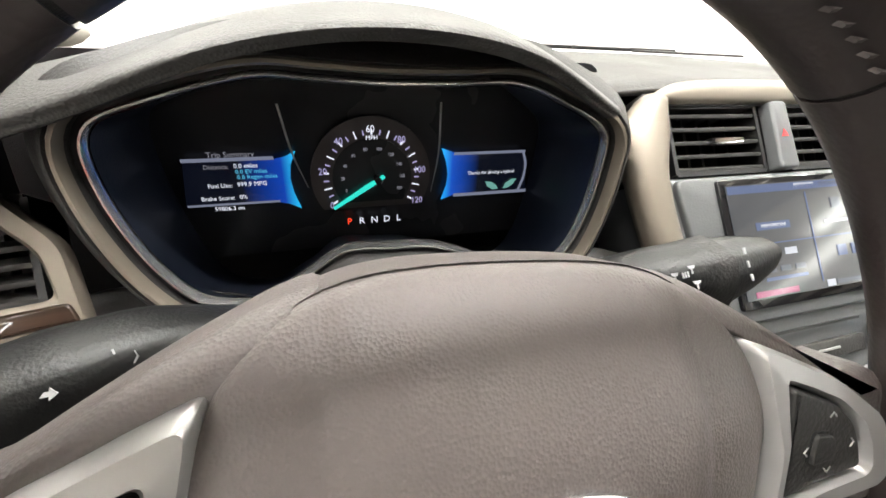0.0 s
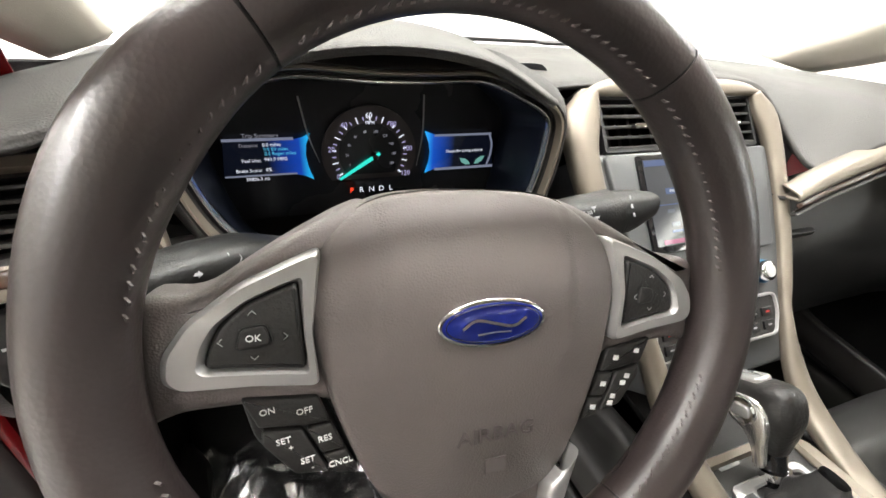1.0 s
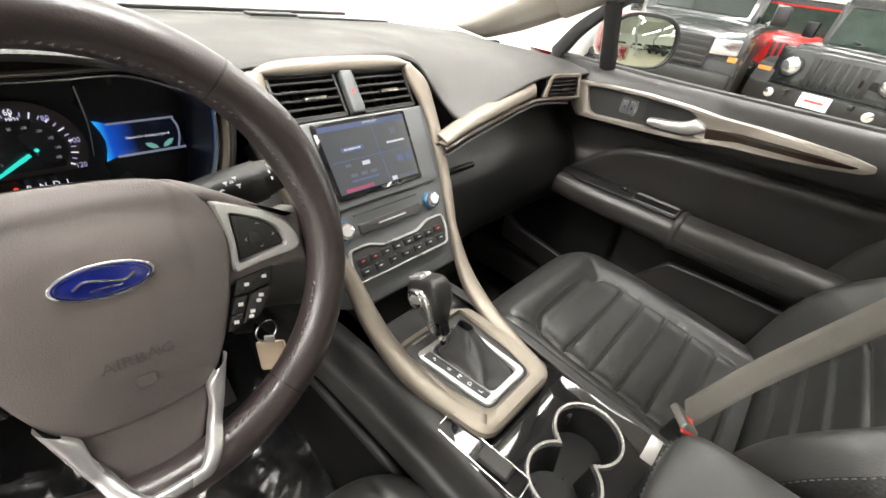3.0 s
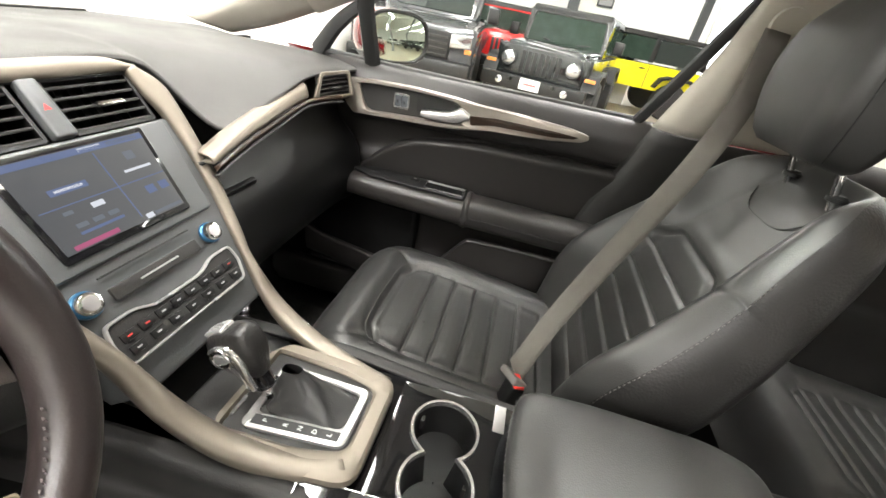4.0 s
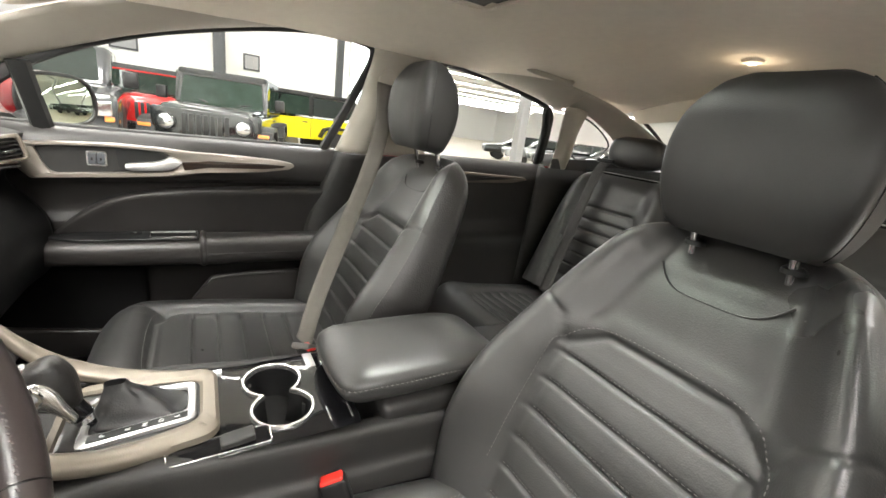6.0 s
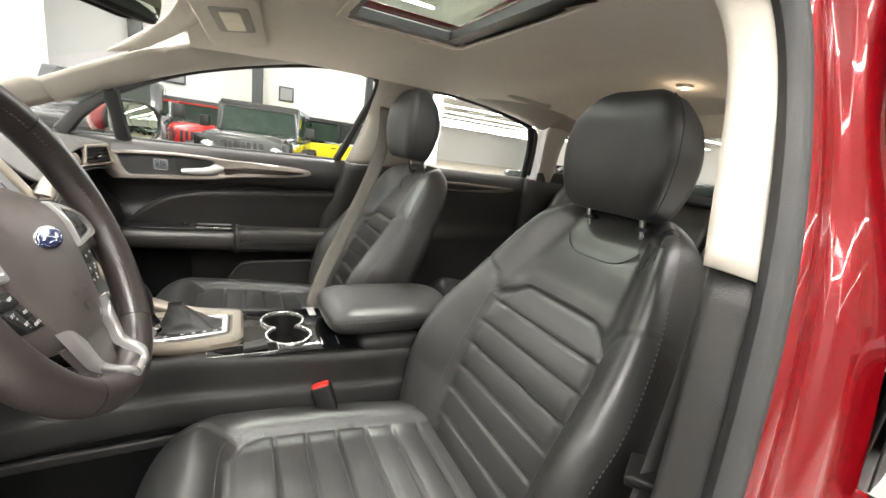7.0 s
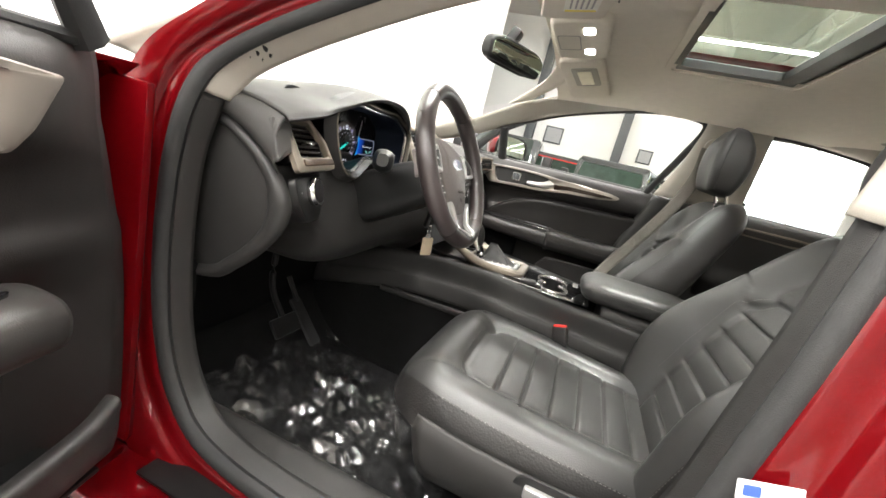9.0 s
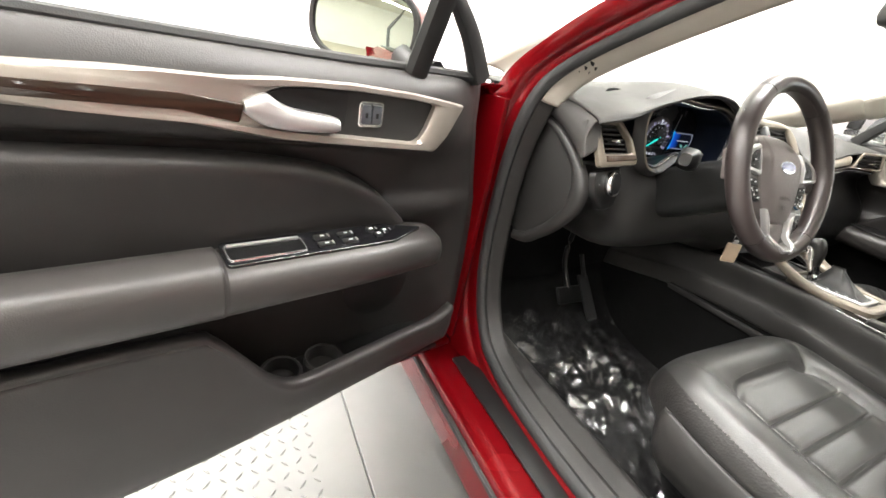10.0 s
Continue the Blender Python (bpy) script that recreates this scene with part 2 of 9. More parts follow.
def ring_slab(name, outer, inner, depth, m, material, parent=None, label="", bevel=0.0):
    """A frame between two outlines with as many points."""
    o, i = np.asarray(outer, float), np.asarray(inner, float)
    if (o[:, 0] * np.roll(o[:, 1], -1) - o[:, 1] * np.roll(o[:, 0], -1)).sum() < 0:
        o, i = o[::-1], i[::-1]
    n = len(o)
    b = bevel
    loops = [(o, 0.0), (o, depth - b), (o + (i - o) * 0.18, depth), (i + (o - i) * 0.18, depth), (i, depth - b), (i, 0.0)] if b else [(o, 0.0), (o, depth), (i, depth), (i, 0.0)]
    v = [(*p, z) for ring, z in loops for p in ring]
    k = len(loops)
    f = [(a * n + c, a * n + (c + 1) % n, ((a + 1) % k) * n + (c + 1) % n, ((a + 1) % k) * n + c) for a in range(k) for c in range(n)]
    me = mesh_from(name, v, f)
    me.transform(m)
    return put(name, me, material, parent, label)


def rbox(name, size, m, material, parent=None, label="", bevel=0.004, seg=2):
    bm = bmesh.new()
    bmesh.ops.create_cube(bm, size=1.0)
    bmesh.ops.scale(bm, vec=size, verts=bm.verts)
    if bevel:
        bmesh.ops.bevel(bm, geom=bm.edges[:], offset=min(bevel, min(size) * 0.45), segments=seg, affect="EDGES", profile=0.6)
    bmesh.ops.transform(bm, matrix=m, verts=bm.verts)
    return part(name, bm, material, parent, label)


def lathe(name, profile, m, material, parent=None, label="", sides=28):
    """Turns a profile of (radius, height) round the z axis of m."""
    a = np.linspace(0, 2 * np.pi, sides, endpoint=False)
    g = [[(r * math.cos(t), r * math.sin(t), z) for t in a] for r, z in profile]
    me = grid_mesh(name, g, False, True, True)
    me.transform(m)
    return put(name, me, material, parent, label)


def words(name, text, size, m, material, parent=None, label="", align="CENTER", depth=0.0003, squeeze=1.0):
    """Lettering as a thin mesh, in the xy plane of m."""
    c = bpy.data.curves.new(name, "FONT")
    c.body, c.size, c.align_x, c.align_y, c.extrude, c.resolution_u = text, size, align, "CENTER", depth, 2
    tmp = new(name + "_tmp", c)
    bpy.context.view_layer.update()
    me = bpy.data.meshes.new_from_object(tmp.evaluated_get(bpy.context.evaluated_depsgraph_get()))
    bpy.data.objects.remove(tmp)
    bpy.data.curves.remove(c)
    me.transform(m @ Matrix.Diagonal((squeeze, 1, 1, 1)))
    me.materials.clear()
    return put(name, me, material, parent, label, smooth=False)


def axes(origin, x, y):
    """A pose from an origin, a direction to the right and one upwards in the plane."""
    x, y = Vector(x).normalized(), Vector(y)
    z = x.cross(y).normalized()
    y = z.cross(x)
    return Matrix(((x[0], y[0], z[0], origin[0]), (x[1], y[1], z[1], origin[1]), (x[2], y[2], z[2], origin[2]), (0, 0, 0, 1)))

# ---- showroom ----
FLOOR_Z = -0.22
HALL_WALL = mat("white_wall_paint", (0.80, 0.80, 0.79), 0.75, var=0.03, scale=3, bump=0.1, grain=60)
HALL_FLOOR = mat("showroom_concrete", (0.36, 0.31, 0.24), 0.32, var=0.18, scale=3, bump=0.05, grain=30)
PLATE = mat("white_plate_tile", (0.22, 0.222, 0.218), 0.32, 0.30, var=0.06, scale=9, bump=0.05, grain=200)
CEIL = mat("ceiling_deck", (0.70, 0.69, 0.66), 0.7, var=0.06, scale=4, bump=0.2, grain=30)
STEEL_WHITE = mat("white_steel", (0.66, 0.66, 0.64), 0.5, 0.1, var=0.05, bump=0.0)
COLUMN_BLACK = mat("black_column_paint", (0.05, 0.055, 0.06), 0.45, var=0.1, bump=0.0)
COLUMN_GREY = mat("grey_column_paint", (0.30, 0.30, 0.31), 0.5, var=0.08, bump=0.0)
TUBE_LIGHT = glow("strip_lamp_diffuser", (1.0, 0.98, 0.94), 45.0)
DAYLIGHT = glow("daylight_backdrop", (0.93, 0.97, 1.0), 7.0)


def wall_box(name, lo, hi, material, label, cat="wall"):
    c = [(a + b) / 2 for a, b in zip(lo, hi)]
    s = [b - a for a, b in zip(lo, hi)]
    ob = rbox(name, s, Matrix.Identity(4), material, None, "", bevel=0)
    ob.location = c
    return tagged(ob, label, cat, "", "structure")


wall_box("floor", (-16, -46, FLOOR_Z - 0.2), (62, 12, FLOOR_Z), HALL_FLOOR, "tan polished concrete showroom floor", "floor")
wall_box("platform", (-5.6, -3.6, FLOOR_Z), (2.2, 3.3, -0.004), STEEL_WHITE, "raised white platform under the car", "platform")
wall_box("wall_front", (-16, 3.3, FLOOR_Z), (9.3, 3.6, 5.4), HALL_WALL, "bright white painted wall washed with light")
wall_box("wall_side", (-16, -46, FLOOR_Z), (-15.6, 3.3, 5.4), HALL_WALL, "white painted side wall")
wall_box("wall_far_front", (-16, 11.7, FLOOR_Z), (62, 12, 5.4), HALL_WALL, "white painted wall of the showroom")
wall_box("wall_east", (12.2, -2.2, FLOOR_Z), (12.5, 11.7, 5.4), HALL_WALL, "white painted wall behind the parked cars")
wall_box("wall_east_return", (12.5, -2.2, FLOOR_Z), (62, -1.9, 5.4), HALL_WALL, "white painted wall running back")
wall_box("wall_east_end", (22.4, -6.6, FLOOR_Z), (22.7, -2.2, 5.4), HALL_WALL, "white painted end wall beside the window")
wall_box("wall_rear", (-15.6, -46, FLOOR_Z), (62, -45.7, 5.4), HALL_WALL, "white rear wall of the showroom")
wall_box("wall_far_east", (61.7, -45.7, FLOOR_Z), (62, 11.7, 5.4), HALL_WALL, "white far wall of the showroom")
wall_box("ceiling", (-16, -46, 5.4), (62, 12, 5.6), CEIL, "white metal deck ceiling", "ceiling")

# tall bright window openings, with the daylight behind them
for nm, (x, y, w, a) in {"window_1": (22.5, -8.7, 3.9, 90)}.items():
    w1 = tagged(new(nm), "tall bright window with white frame", "window", "", "structure")
    w1.matrix_world = pose(x, y, 2.6, 0, 0, a)
    rbox("pane", (w, 0.02, 4.6), Matrix.Identity(4), DAYLIGHT, w1, "pane full of daylight", 0)
    for sx in (-1, 1):
        rbox("frame", (0.12, 0.14, 4.8), pose(sx * (w / 2 + 0.06), 0, 0), STEEL_WHITE, w1, "", 0.01)
    rbox("frame", (w, 0.14, 0.12), pose(0, 0, 2.36), STEEL_WHITE, w1, "", 0.01)
    rbox("frame", (0.06, 0.10, 4.6), pose(0, 0.05, 0), STEEL_WHITE, w1, "", 0.01)


def column(name, x, y, s, material, label):
    ob = thing(name, label, "column", "columns of the showroom")
    ob.location = (x, y, FLOOR_Z)
    rbox("post", (s, s, 5.62), pose(0, 0, 2.81), material, ob, "", 0.012)
    rbox("base_plate", (s * 1.7, s * 1.7, 0.03), pose(0, 0, 0.015), material, ob, "", 0.005)
    return ob


for cx, cy, cs in ((11.6, -0.18, 0.26), (11.6, 2.40, 0.26), (20.5, -5.6, 0.30), (26.0, -8.2, 0.30)):
    column("column", cx, cy, cs, COLUMN_BLACK, "black painted steel column by the wall")
for cx, cy, cs in ((8.1, -7.0, 0.24), (17.0, -14.5, 0.24), (5.2, -16.5, 0.24), (13.0, -25.0, 0.24), (1.6, -9.2, 0.22)):
    column("column", cx, cy, cs, COLUMN_GREY, "grey painted steel column")


def strip_lamp():
    ob = thing("strip_lamp", "long white ceiling strip lamp, lit", "lamp", "ceiling strip lamps")
    rbox("housing", (0.16, 3.5, 0.06), pose(0, 0, 0.05), STEEL_WHITE, ob, "", 0.01)
    for sy in (-0.9, 0.9):
        rbox("hanger", (0.012, 0.012, 0.60), pose(0, sy, 0.36), STEEL_WHITE, ob, "", 0)
    rbox("tube", (0.10, 3.44, 0.04), pose(0, 0, 0.0), TUBE_LIGHT, ob, "glowing diffuser", 0.008)
    return ob


first_lamp = strip_lamp()
first_lamp.matrix_world = pose(0.9, 1.2, 4.75, 0, 0, 90)
for i in range(11):
    for j in range(13):
        x, y = -2.2 + 4.6 * j, -4.5 - 3.6 * i
        copy_thing(first_lamp, pose(x, y, 4.75, 0, 0, 0 if j % 2 else 4))
# Fixtures at negative x go with the added, unseen lamps on the driver's side.
for x, y, a in ((-2.6, -0.8, 0), (-2.6, 1.8, 0), (-6.5, -1.5, 0), (-6.5, 1.2, 0), (-11.0, -1.5, 0), (-11.0, 1.2, 0), (-6.8, -5.0, 0), (-11.2, -5.0, 0), (-6.8, -9.0, 0), (-11.2, -9.0, 0), (0.9, -1.0, 90), (0.9, -0.1, 90), (6.4, 1.6, 0), (6.4, -2.0, 0), (10.2, -2.6, 0)):
    copy_thing(first_lamp, pose(x, y, 4.75, 0, 0, a))


def truss(y0):
    ob = thing("roof_truss", "white open-web steel roof truss", "truss", "roof trusses")
    ob.location = (14, y0, 5.05)
    for z in (0.28, -0.12):
        rbox("chord", (62, 0.07, 0.06), pose(14, 0, z), STEEL_WHITE, ob, "", 0)
    for k in range(34):
        rbox("web", (0.62, 0.03, 0.03), pose(-16.5 + k, 0, 0.08, 0, 40 if k % 2 else -40, 0), STEEL_WHITE, ob, "", 0)
    return ob


for k in range(9):
    truss(-3.2 - 4.4 * k)
truss(1.4)

# diamond plate tiles of the platform; the nearest ones are pieces of their own
tile_bm = bmesh.new()
bmesh.ops.create_cube(tile_bm, size=1.0)
bmesh.ops.scale(tile_bm, vec=(0.8985, 0.8985, 0.012), verts=tile_bm.verts)
bmesh.ops.bevel(tile_bm, geom=tile_bm.edges[:], offset=0.003, segments=1, affect="EDGES")
TILE = bpy.data.meshes.new("tile")
tile_bm.to_mesh(TILE)
tile_bm.free()
TILE.materials.append(PLATE)
platform_ob = bpy.data.objects["platform"]
for i in range(4):
    for j in range(4):
        t_ob = new("tile", TILE)
        t_ob.location = (-3.3 + 0.90 * i, -0.85 + 0.90 * j, 0.002)
        t_ob.parent = platform_ob
        t_ob.matrix_parent_inverse = platform_ob.matrix_basis.inverted()

# raised lozenges of the plate, laid in a basket pattern
lv, lf = [], []
for i in range(60):
    for j in range(70):
        x0, y0 = -3.30 + 0.036 * i, -1.40 + 0.036 * j
        if x0 > -0.95:
            continue
        a = radians(45 if (i + j) % 2 else -45)
        ca, sa = math.cos(a), math.sin(a)
        k = len(lv)
        for u, w, h in ((-0.0135, 0, 0.0), (0, -0.0042, 0.0), (0.0135, 0, 0.0), (0, 0.0042, 0.0), (-0.006, 0, 0.0030), (0.006, 0, 0.0030)):
            lv.append((x0 + u * ca - w * sa, y0 + u * sa + w * ca, 0.0079 + h))
        lf += [(k, k + 1, k + 4), (k + 1, k + 5, k + 4), (k + 1, k + 2, k + 5), (k + 2, k + 3, k + 5), (k + 3, k + 4, k + 5), (k + 3, k, k + 4)]
dp = put("plate_relief", mesh_from("plate_relief", lv, lf), PLATE, platform_ob, "raised diamond tread pattern", smooth=False)
dp["kind"] = "stuff"
dp.matrix_parent_inverse = platform_ob.matrix_basis.inverted()

# ---- car shell ----
shell = thing("car_body", "red four-door sedan body with cream headliner, doors open on one side", "car", "", "structure")
# seal of the driver's door opening, then the painted frame outside it
SEAL = [(-0.734, 0.742, 1.07), (-0.705, 0.62, 1.15), (-0.668, 0.43, 1.245), (-0.640, 0.22, 1.315), (-0.625, 0.02, 1.352), (-0.625, -0.11, 1.352),
        (-0.640, -0.185, 1.315), (-0.675, -0.195, 1.21), (-0.735, -0.137, 1.03), (-0.767, -0.092, 0.80), (-0.785, -0.045, 0.60), (-0.790, 0.06, 0.455),
        (-0.790, 0.20, 0.385), (-0.790, 0.45, 0.372), (-0.782, 0.645, 0.390), (-0.774, 0.740, 0.455), (-0.772, 0.790, 0.57), (-0.770, 0.810, 0.72), (-0.765, 0.810, 0.88), (-0.756, 0.786, 1.0)]
# outward direction in the plane of the opening, taken from its middle
mid = np.mean(SEAL, 0)


def grown(loop, d, dx):
    """The loop moved outwards in its plane by d and sideways by dx."""
    p = np.asarray(loop, float)
    t = np.roll(p, -1, 0) - np.roll(p, 1, 0)
    nrm = np.stack([np.zeros(len(p)), t[:, 2], -t[:, 1]], 1)
    nrm /= np.linalg.norm(nrm, axis=1)[:, None]
    if ((p - mid) * nrm).sum() < 0:
        nrm = -nrm
    q = p + nrm * np.asarray(d).reshape(-1, 1)
    q[:, 0] += dx
    return q


tube("door_seal", SEAL, 0.017, RUBBER, shell, "dark grey rubber door seal", n=120, sides=10, closed=True, up=(1, 0, 0), flat=0.8)
WIDE = np.array([0.045, 0.045, 0.045, 0.05, 0.055, 0.06, 0.085, 0.108, 0.120, 0.134, 0.145, 0.12, 0.10, 0.10, 0.10, 0.10, 0.09, 0.08, 0.078, 0.066])
surf("door_frame", [grown(SEAL, 0.0, 0.012), grown(SEAL, WIDE * 0.12, -0.010), grown(SEAL, WIDE * 0.40, -0.014), grown(SEAL, WIDE * 0.55, -0.030), grown(SEAL, WIDE, -0.040), grown(SEAL, WIDE * 1.12, -0.030), grown(SEAL, WIDE * 1.15, 0.06)],
     24, 120, RED, shell, "glossy red painted door frame and pillars", cv=True, thick=0.004)
# inner trim lip of the opening
lips2 = (grown(SEAL, -0.006, 0.006), grown(SEAL, -0.014, 0.020), grown(SEAL, -0.022, 0.045))
lips = (grown(SEAL, -0.010, 0.006), grown(SEAL, -0.022, 0.020), grown(SEAL, -0.034, 0.045))
surf("opening_trim", [np.concatenate([r_[19:], r_[:9]]) for r_ in lips], 8, 90, PILLAR, shell, "cream trim round the opening", thick=0.003)
surf("opening_trim_lower", [r_[8:] for r_ in lips2], 8, 80, DARK, shell, "dark trim round the opening", thick=0.003)

# headliner with the sunroof hole: a grid with the hole left out
HOLE = (-0.300, 0.235, -0.280, 0.035)


def roof_z(x, y):
    return 1.412 - 0.16 * abs(x) ** 2.2 / 0.6 ** 1.2 * 0.9 - 0.16 * max(0, y - 0.05) ** 1.6 - 0.10 * max(0, -0.7 - y) ** 1.5


xs = sorted(set([round(v, 3) for v in np.linspace(-0.60, 0.60, 37)] + [HOLE[0], HOLE[1]]))
ys = sorted(set([round(v, 3) for v in np.linspace(-1.28, 0.40, 43)] + [HOLE[2], HOLE[3]]))
hv = [(x, y, roof_z(x, y)) for y in ys for x in xs]
hf = []
for b in range(len(ys) - 1):
    for a in range(len(xs) - 1):
        cx, cy = (xs[a] + xs[a + 1]) / 2, (ys[b] + ys[b + 1]) / 2
        if not (HOLE[0] < cx < HOLE[1] and HOLE[2] < cy < HOLE[3]):
            k = b * len(xs) + a
            hf.append((k, k + len(xs), k + len(xs) + 1, k + 1))
put("headliner", mesh_from("headliner", hv, hf), HEADLINER, shell, "cream fabric headliner")
surf("roof_skin", [[(x, y, roof_z(x, y) + 0.06) for x in np.linspace(-0.62, 0.62, 9)] for y in (-1.5, -1.0, -0.29)], 6, 12, RED, shell, "red roof skin", thick=0.002)
surf("roof_skin", [[(x, y, roof_z(x, y) + 0.06) for x in np.linspace(-0.62, 0.62, 9)] for y in (0.06, 0.25, 0.42)], 6, 12, RED, shell, "red roof skin", thick=0.002)
for x0, x1 in ((-0.62, -0.32), (0.255, 0.62)):
    surf("roof_skin", [[(x, y, roof_z(x, y) + 0.06) for x in np.linspace(x0, x1, 5)] for y in (-0.30, -0.1, 0.06)], 6, 8, RED, shell, "red roof skin", thick=0.002)
# sunroof: black frame, glass
zc = 1.43
sx0, sx1, sy0, sy1 = HOLE
ro = rounded([(sx0 - 0.012, sy0 - 0.012), (sx1 + 0.012, sy0 - 0.012), (sx1 + 0.012, sy1 + 0.012), (sx0 - 0.012, sy1 + 0.012)], 0.03)
ri = rounded([(sx0 + 0.016, sy0 + 0.040), (sx1 - 0.026, sy0 + 0.040), (sx1 - 0.026, sy1 - 0.008), (sx0 + 0.016, sy1 - 0.008)], 0.02)
sunroof = thing("sunroof", "tinted glass sunroof in a black frame", "sunroof", "", "")
ring_slab("frame", ro, ri, 0.026, pose(0, 0, 1.404), BLACK, sunroof, "black sunroof frame", 0.004)
pane_ob = slab("pane", ri * 1.0, 0.004, pose(0, 0, 1.428), TINT, sunroof, "tinted glass pane")
pane_ob.visible_shadow = False
ro2 = rounded([(sx0 - 0.05, sy0 - 0.07), (sx1 + 0.05, sy0 - 0.07), (sx1 + 0.05, sy1 + 0.03), (sx0 - 0.05, sy1 + 0.03)], 0.06)
ring_slab("surround", ro2, ro, 0.008, pose(0, 0, 1.394), HEADLINER, sunroof, "cream headliner ridge round the opening", 0.003)


# passenger side openings: the same outline mirrored, cream trims round the windows
for side, nm in ((1, "passenger"), (-1, "driver")):
    top = [(0.70, 0.74, 1.105), (0.668, 0.56, 1.185), (0.650, 0.40, 1.250), (0.636, 0.22, 1.302), (0.626, 0.02, 1.342), (0.622, -0.20, 1.350), (0.622, -0.45, 1.337), (0.624, -0.75, 1.302), (0.630, -0.95, 1.262)]
    edge = [(0.64, 0.76, 1.16), (0.585, 0.56, 1.255), (0.57, 0.40, 1.315), (0.556, 0.22, 1.362), (0.545, 0.02, 1.385), (0.540, -0.20, 1.388), (0.540, -0.45, 1.378), (0.535, -0.75, 1.355), (0.525, -0.97, 1.325)]
    mid2 = [((a[0] + b[0]) / 2 + 0.006, (a[1] + b[1]) / 2, (a[2] + b[2]) / 2 - 0.012) for a, b in zip(top, edge)]
    out = [(a[0] + 0.035, a[1], a[2] + 0.008) for a in top]
    rows = [[(side * p[0], p[1], p[2]) for p in r] for r in (out, top, mid2, edge)]
    if side < 0:
        rows = rows[1:]
    surf("roof_rail_trim", rows, 12, 60, PILLAR, shell, "cream trim along the roof rail", thick=0.004)
    # A-pillar trim from the dash to the roof rail
    a0 = [(0.70, 0.74, 1.105), (0.71, 0.86, 1.055), (0.715, 0.99, 1.012)]
    a1 = [(0.64, 0.76, 1.16), (0.655, 0.90, 1.10), (0.665, 1.06, 1.03)]
    a2 = [(0.655, 0.80, 1.175), (0.675, 0.94, 1.115), (0.69, 1.12, 1.04)]
    surf("a_pillar_trim", [[(side * p[0], p[1], p[2]) for p in r] for r in (a0, a1, a2)], 8, 20, PILLAR, shell, "cream pillar trim", thick=0.004)
# windscreen: glass and black border
ws_top = [(-0.60, 0.60, 1.255), (-0.4, 0.43, 1.352), (0, 0.37, 1.385), (0.4, 0.43, 1.352), (0.60, 0.60, 1.255)]
ws_bot = [(-0.70, 1.16, 1.02), (-0.4, 1.36, 1.02), (0, 1.42, 1.02), (0.4, 1.36, 1.02), (0.70, 1.16, 1.02)]
wscreen = surf("windscreen", [ws_bot, [((a[0] + b[0]) / 2, (a[1] + b[1]) / 2 + 0.015, (a[2] + b[2]) / 2 + 0.02) for a, b in zip(ws_top, ws_bot)], ws_top], 8, 30, GLASS, shell, "clear windscreen glass")
turned(wscreen).visible_shadow = False
surf("windscreen_header", [ws_top, [(p[0] * 0.97, p[1] - 0.03, p[2] + 0.004) for p in ws_top], [(p[0] * 0.95, 0.36 if abs(p[0]) < 0.5 else p[1] - 0.1, min(roof_z(p[0], 0.36), p[2] + 0.03)) for p in ws_top]], 6, 30, HEADLINER, shell, "cream header trim", thick=0.004)
# passenger side B pillar
surf("b_pillar_trim", [[(0.640, -0.185, 1.345), (0.655, -0.152, 1.19), (0.670, -0.088, 1.022)], [(0.615, -0.20, 1.352), (0.628, -0.178, 1.19), (0.642, -0.112, 1.022)], [(0.612, -0.30, 1.352), (0.625, -0.26, 1.19), (0.642, -0.168, 1.022)], [(0.64, -0.37, 1.342), (0.655, -0.34, 1.19), (0.670, -0.25, 1.022)], [(0.66, -0.41, 1.342), (0.675, -0.41, 1.19), (0.695, -0.41, 1.022)]],
     12, 20, PILLAR, shell, "cream upper pillar trim", thick=0.004)
surf("b_pillar_lower", [[(0.668, -0.090, 1.019), (0.688, -0.010, 0.78), (0.70, 0.03, 0.55)], [(0.638, -0.114, 1.019), (0.662, -0.05, 0.78), (0.67, -0.01, 0.55)], [(0.638, -0.172, 1.019), (0.662, -0.14, 0.78), (0.67, -0.11, 0.55)], [(0.668, -0.26, 1.019), (0.69, -0.25, 0.78), (0.70, -0.24, 0.55)], [(0.690, -0.40, 1.019), (0.70, -0.40, 0.78), (0.71, -0.40, 0.55)]],
     12, 20, DARK, shell, "dark lower pillar trim", thick=0.004)
# driver side B pillar inner trim
surf("b_pillar_trim", [[(-0.630, -0.19, 1.34), (-0.66, -0.19, 1.21), (-0.715, -0.135, 1.03)], [(-0.605, -0.215, 1.35), (-0.635, -0.215, 1.21), (-0.690, -0.165, 1.03)], [(-0.60, -0.30, 1.35), (-0.62, -0.31, 1.22), (-0.66, -0.29, 1.03)]], 10, 20, PILLAR, shell, "cream upper pillar trim", thick=0.004)
surf("b_pillar_lower", [[(-0.722, -0.145, 1.03), (-0.758, -0.105, 0.80), (-0.780, -0.06, 0.55), (-0.785, 0.0, 0.42)], [(-0.700, -0.185, 1.03), (-0.735, -0.150, 0.80), (-0.755, -0.12, 0.55), (-0.755, -0.08, 0.40)], [(-0.66, -0.29, 1.03), (-0.69, -0.27, 0.80), (-0.70, -0.25, 0.55), (-0.70, -0.25, 0.40)]], 10, 24, DARK, shell, "dark lower pillar trim", thick=0.004)
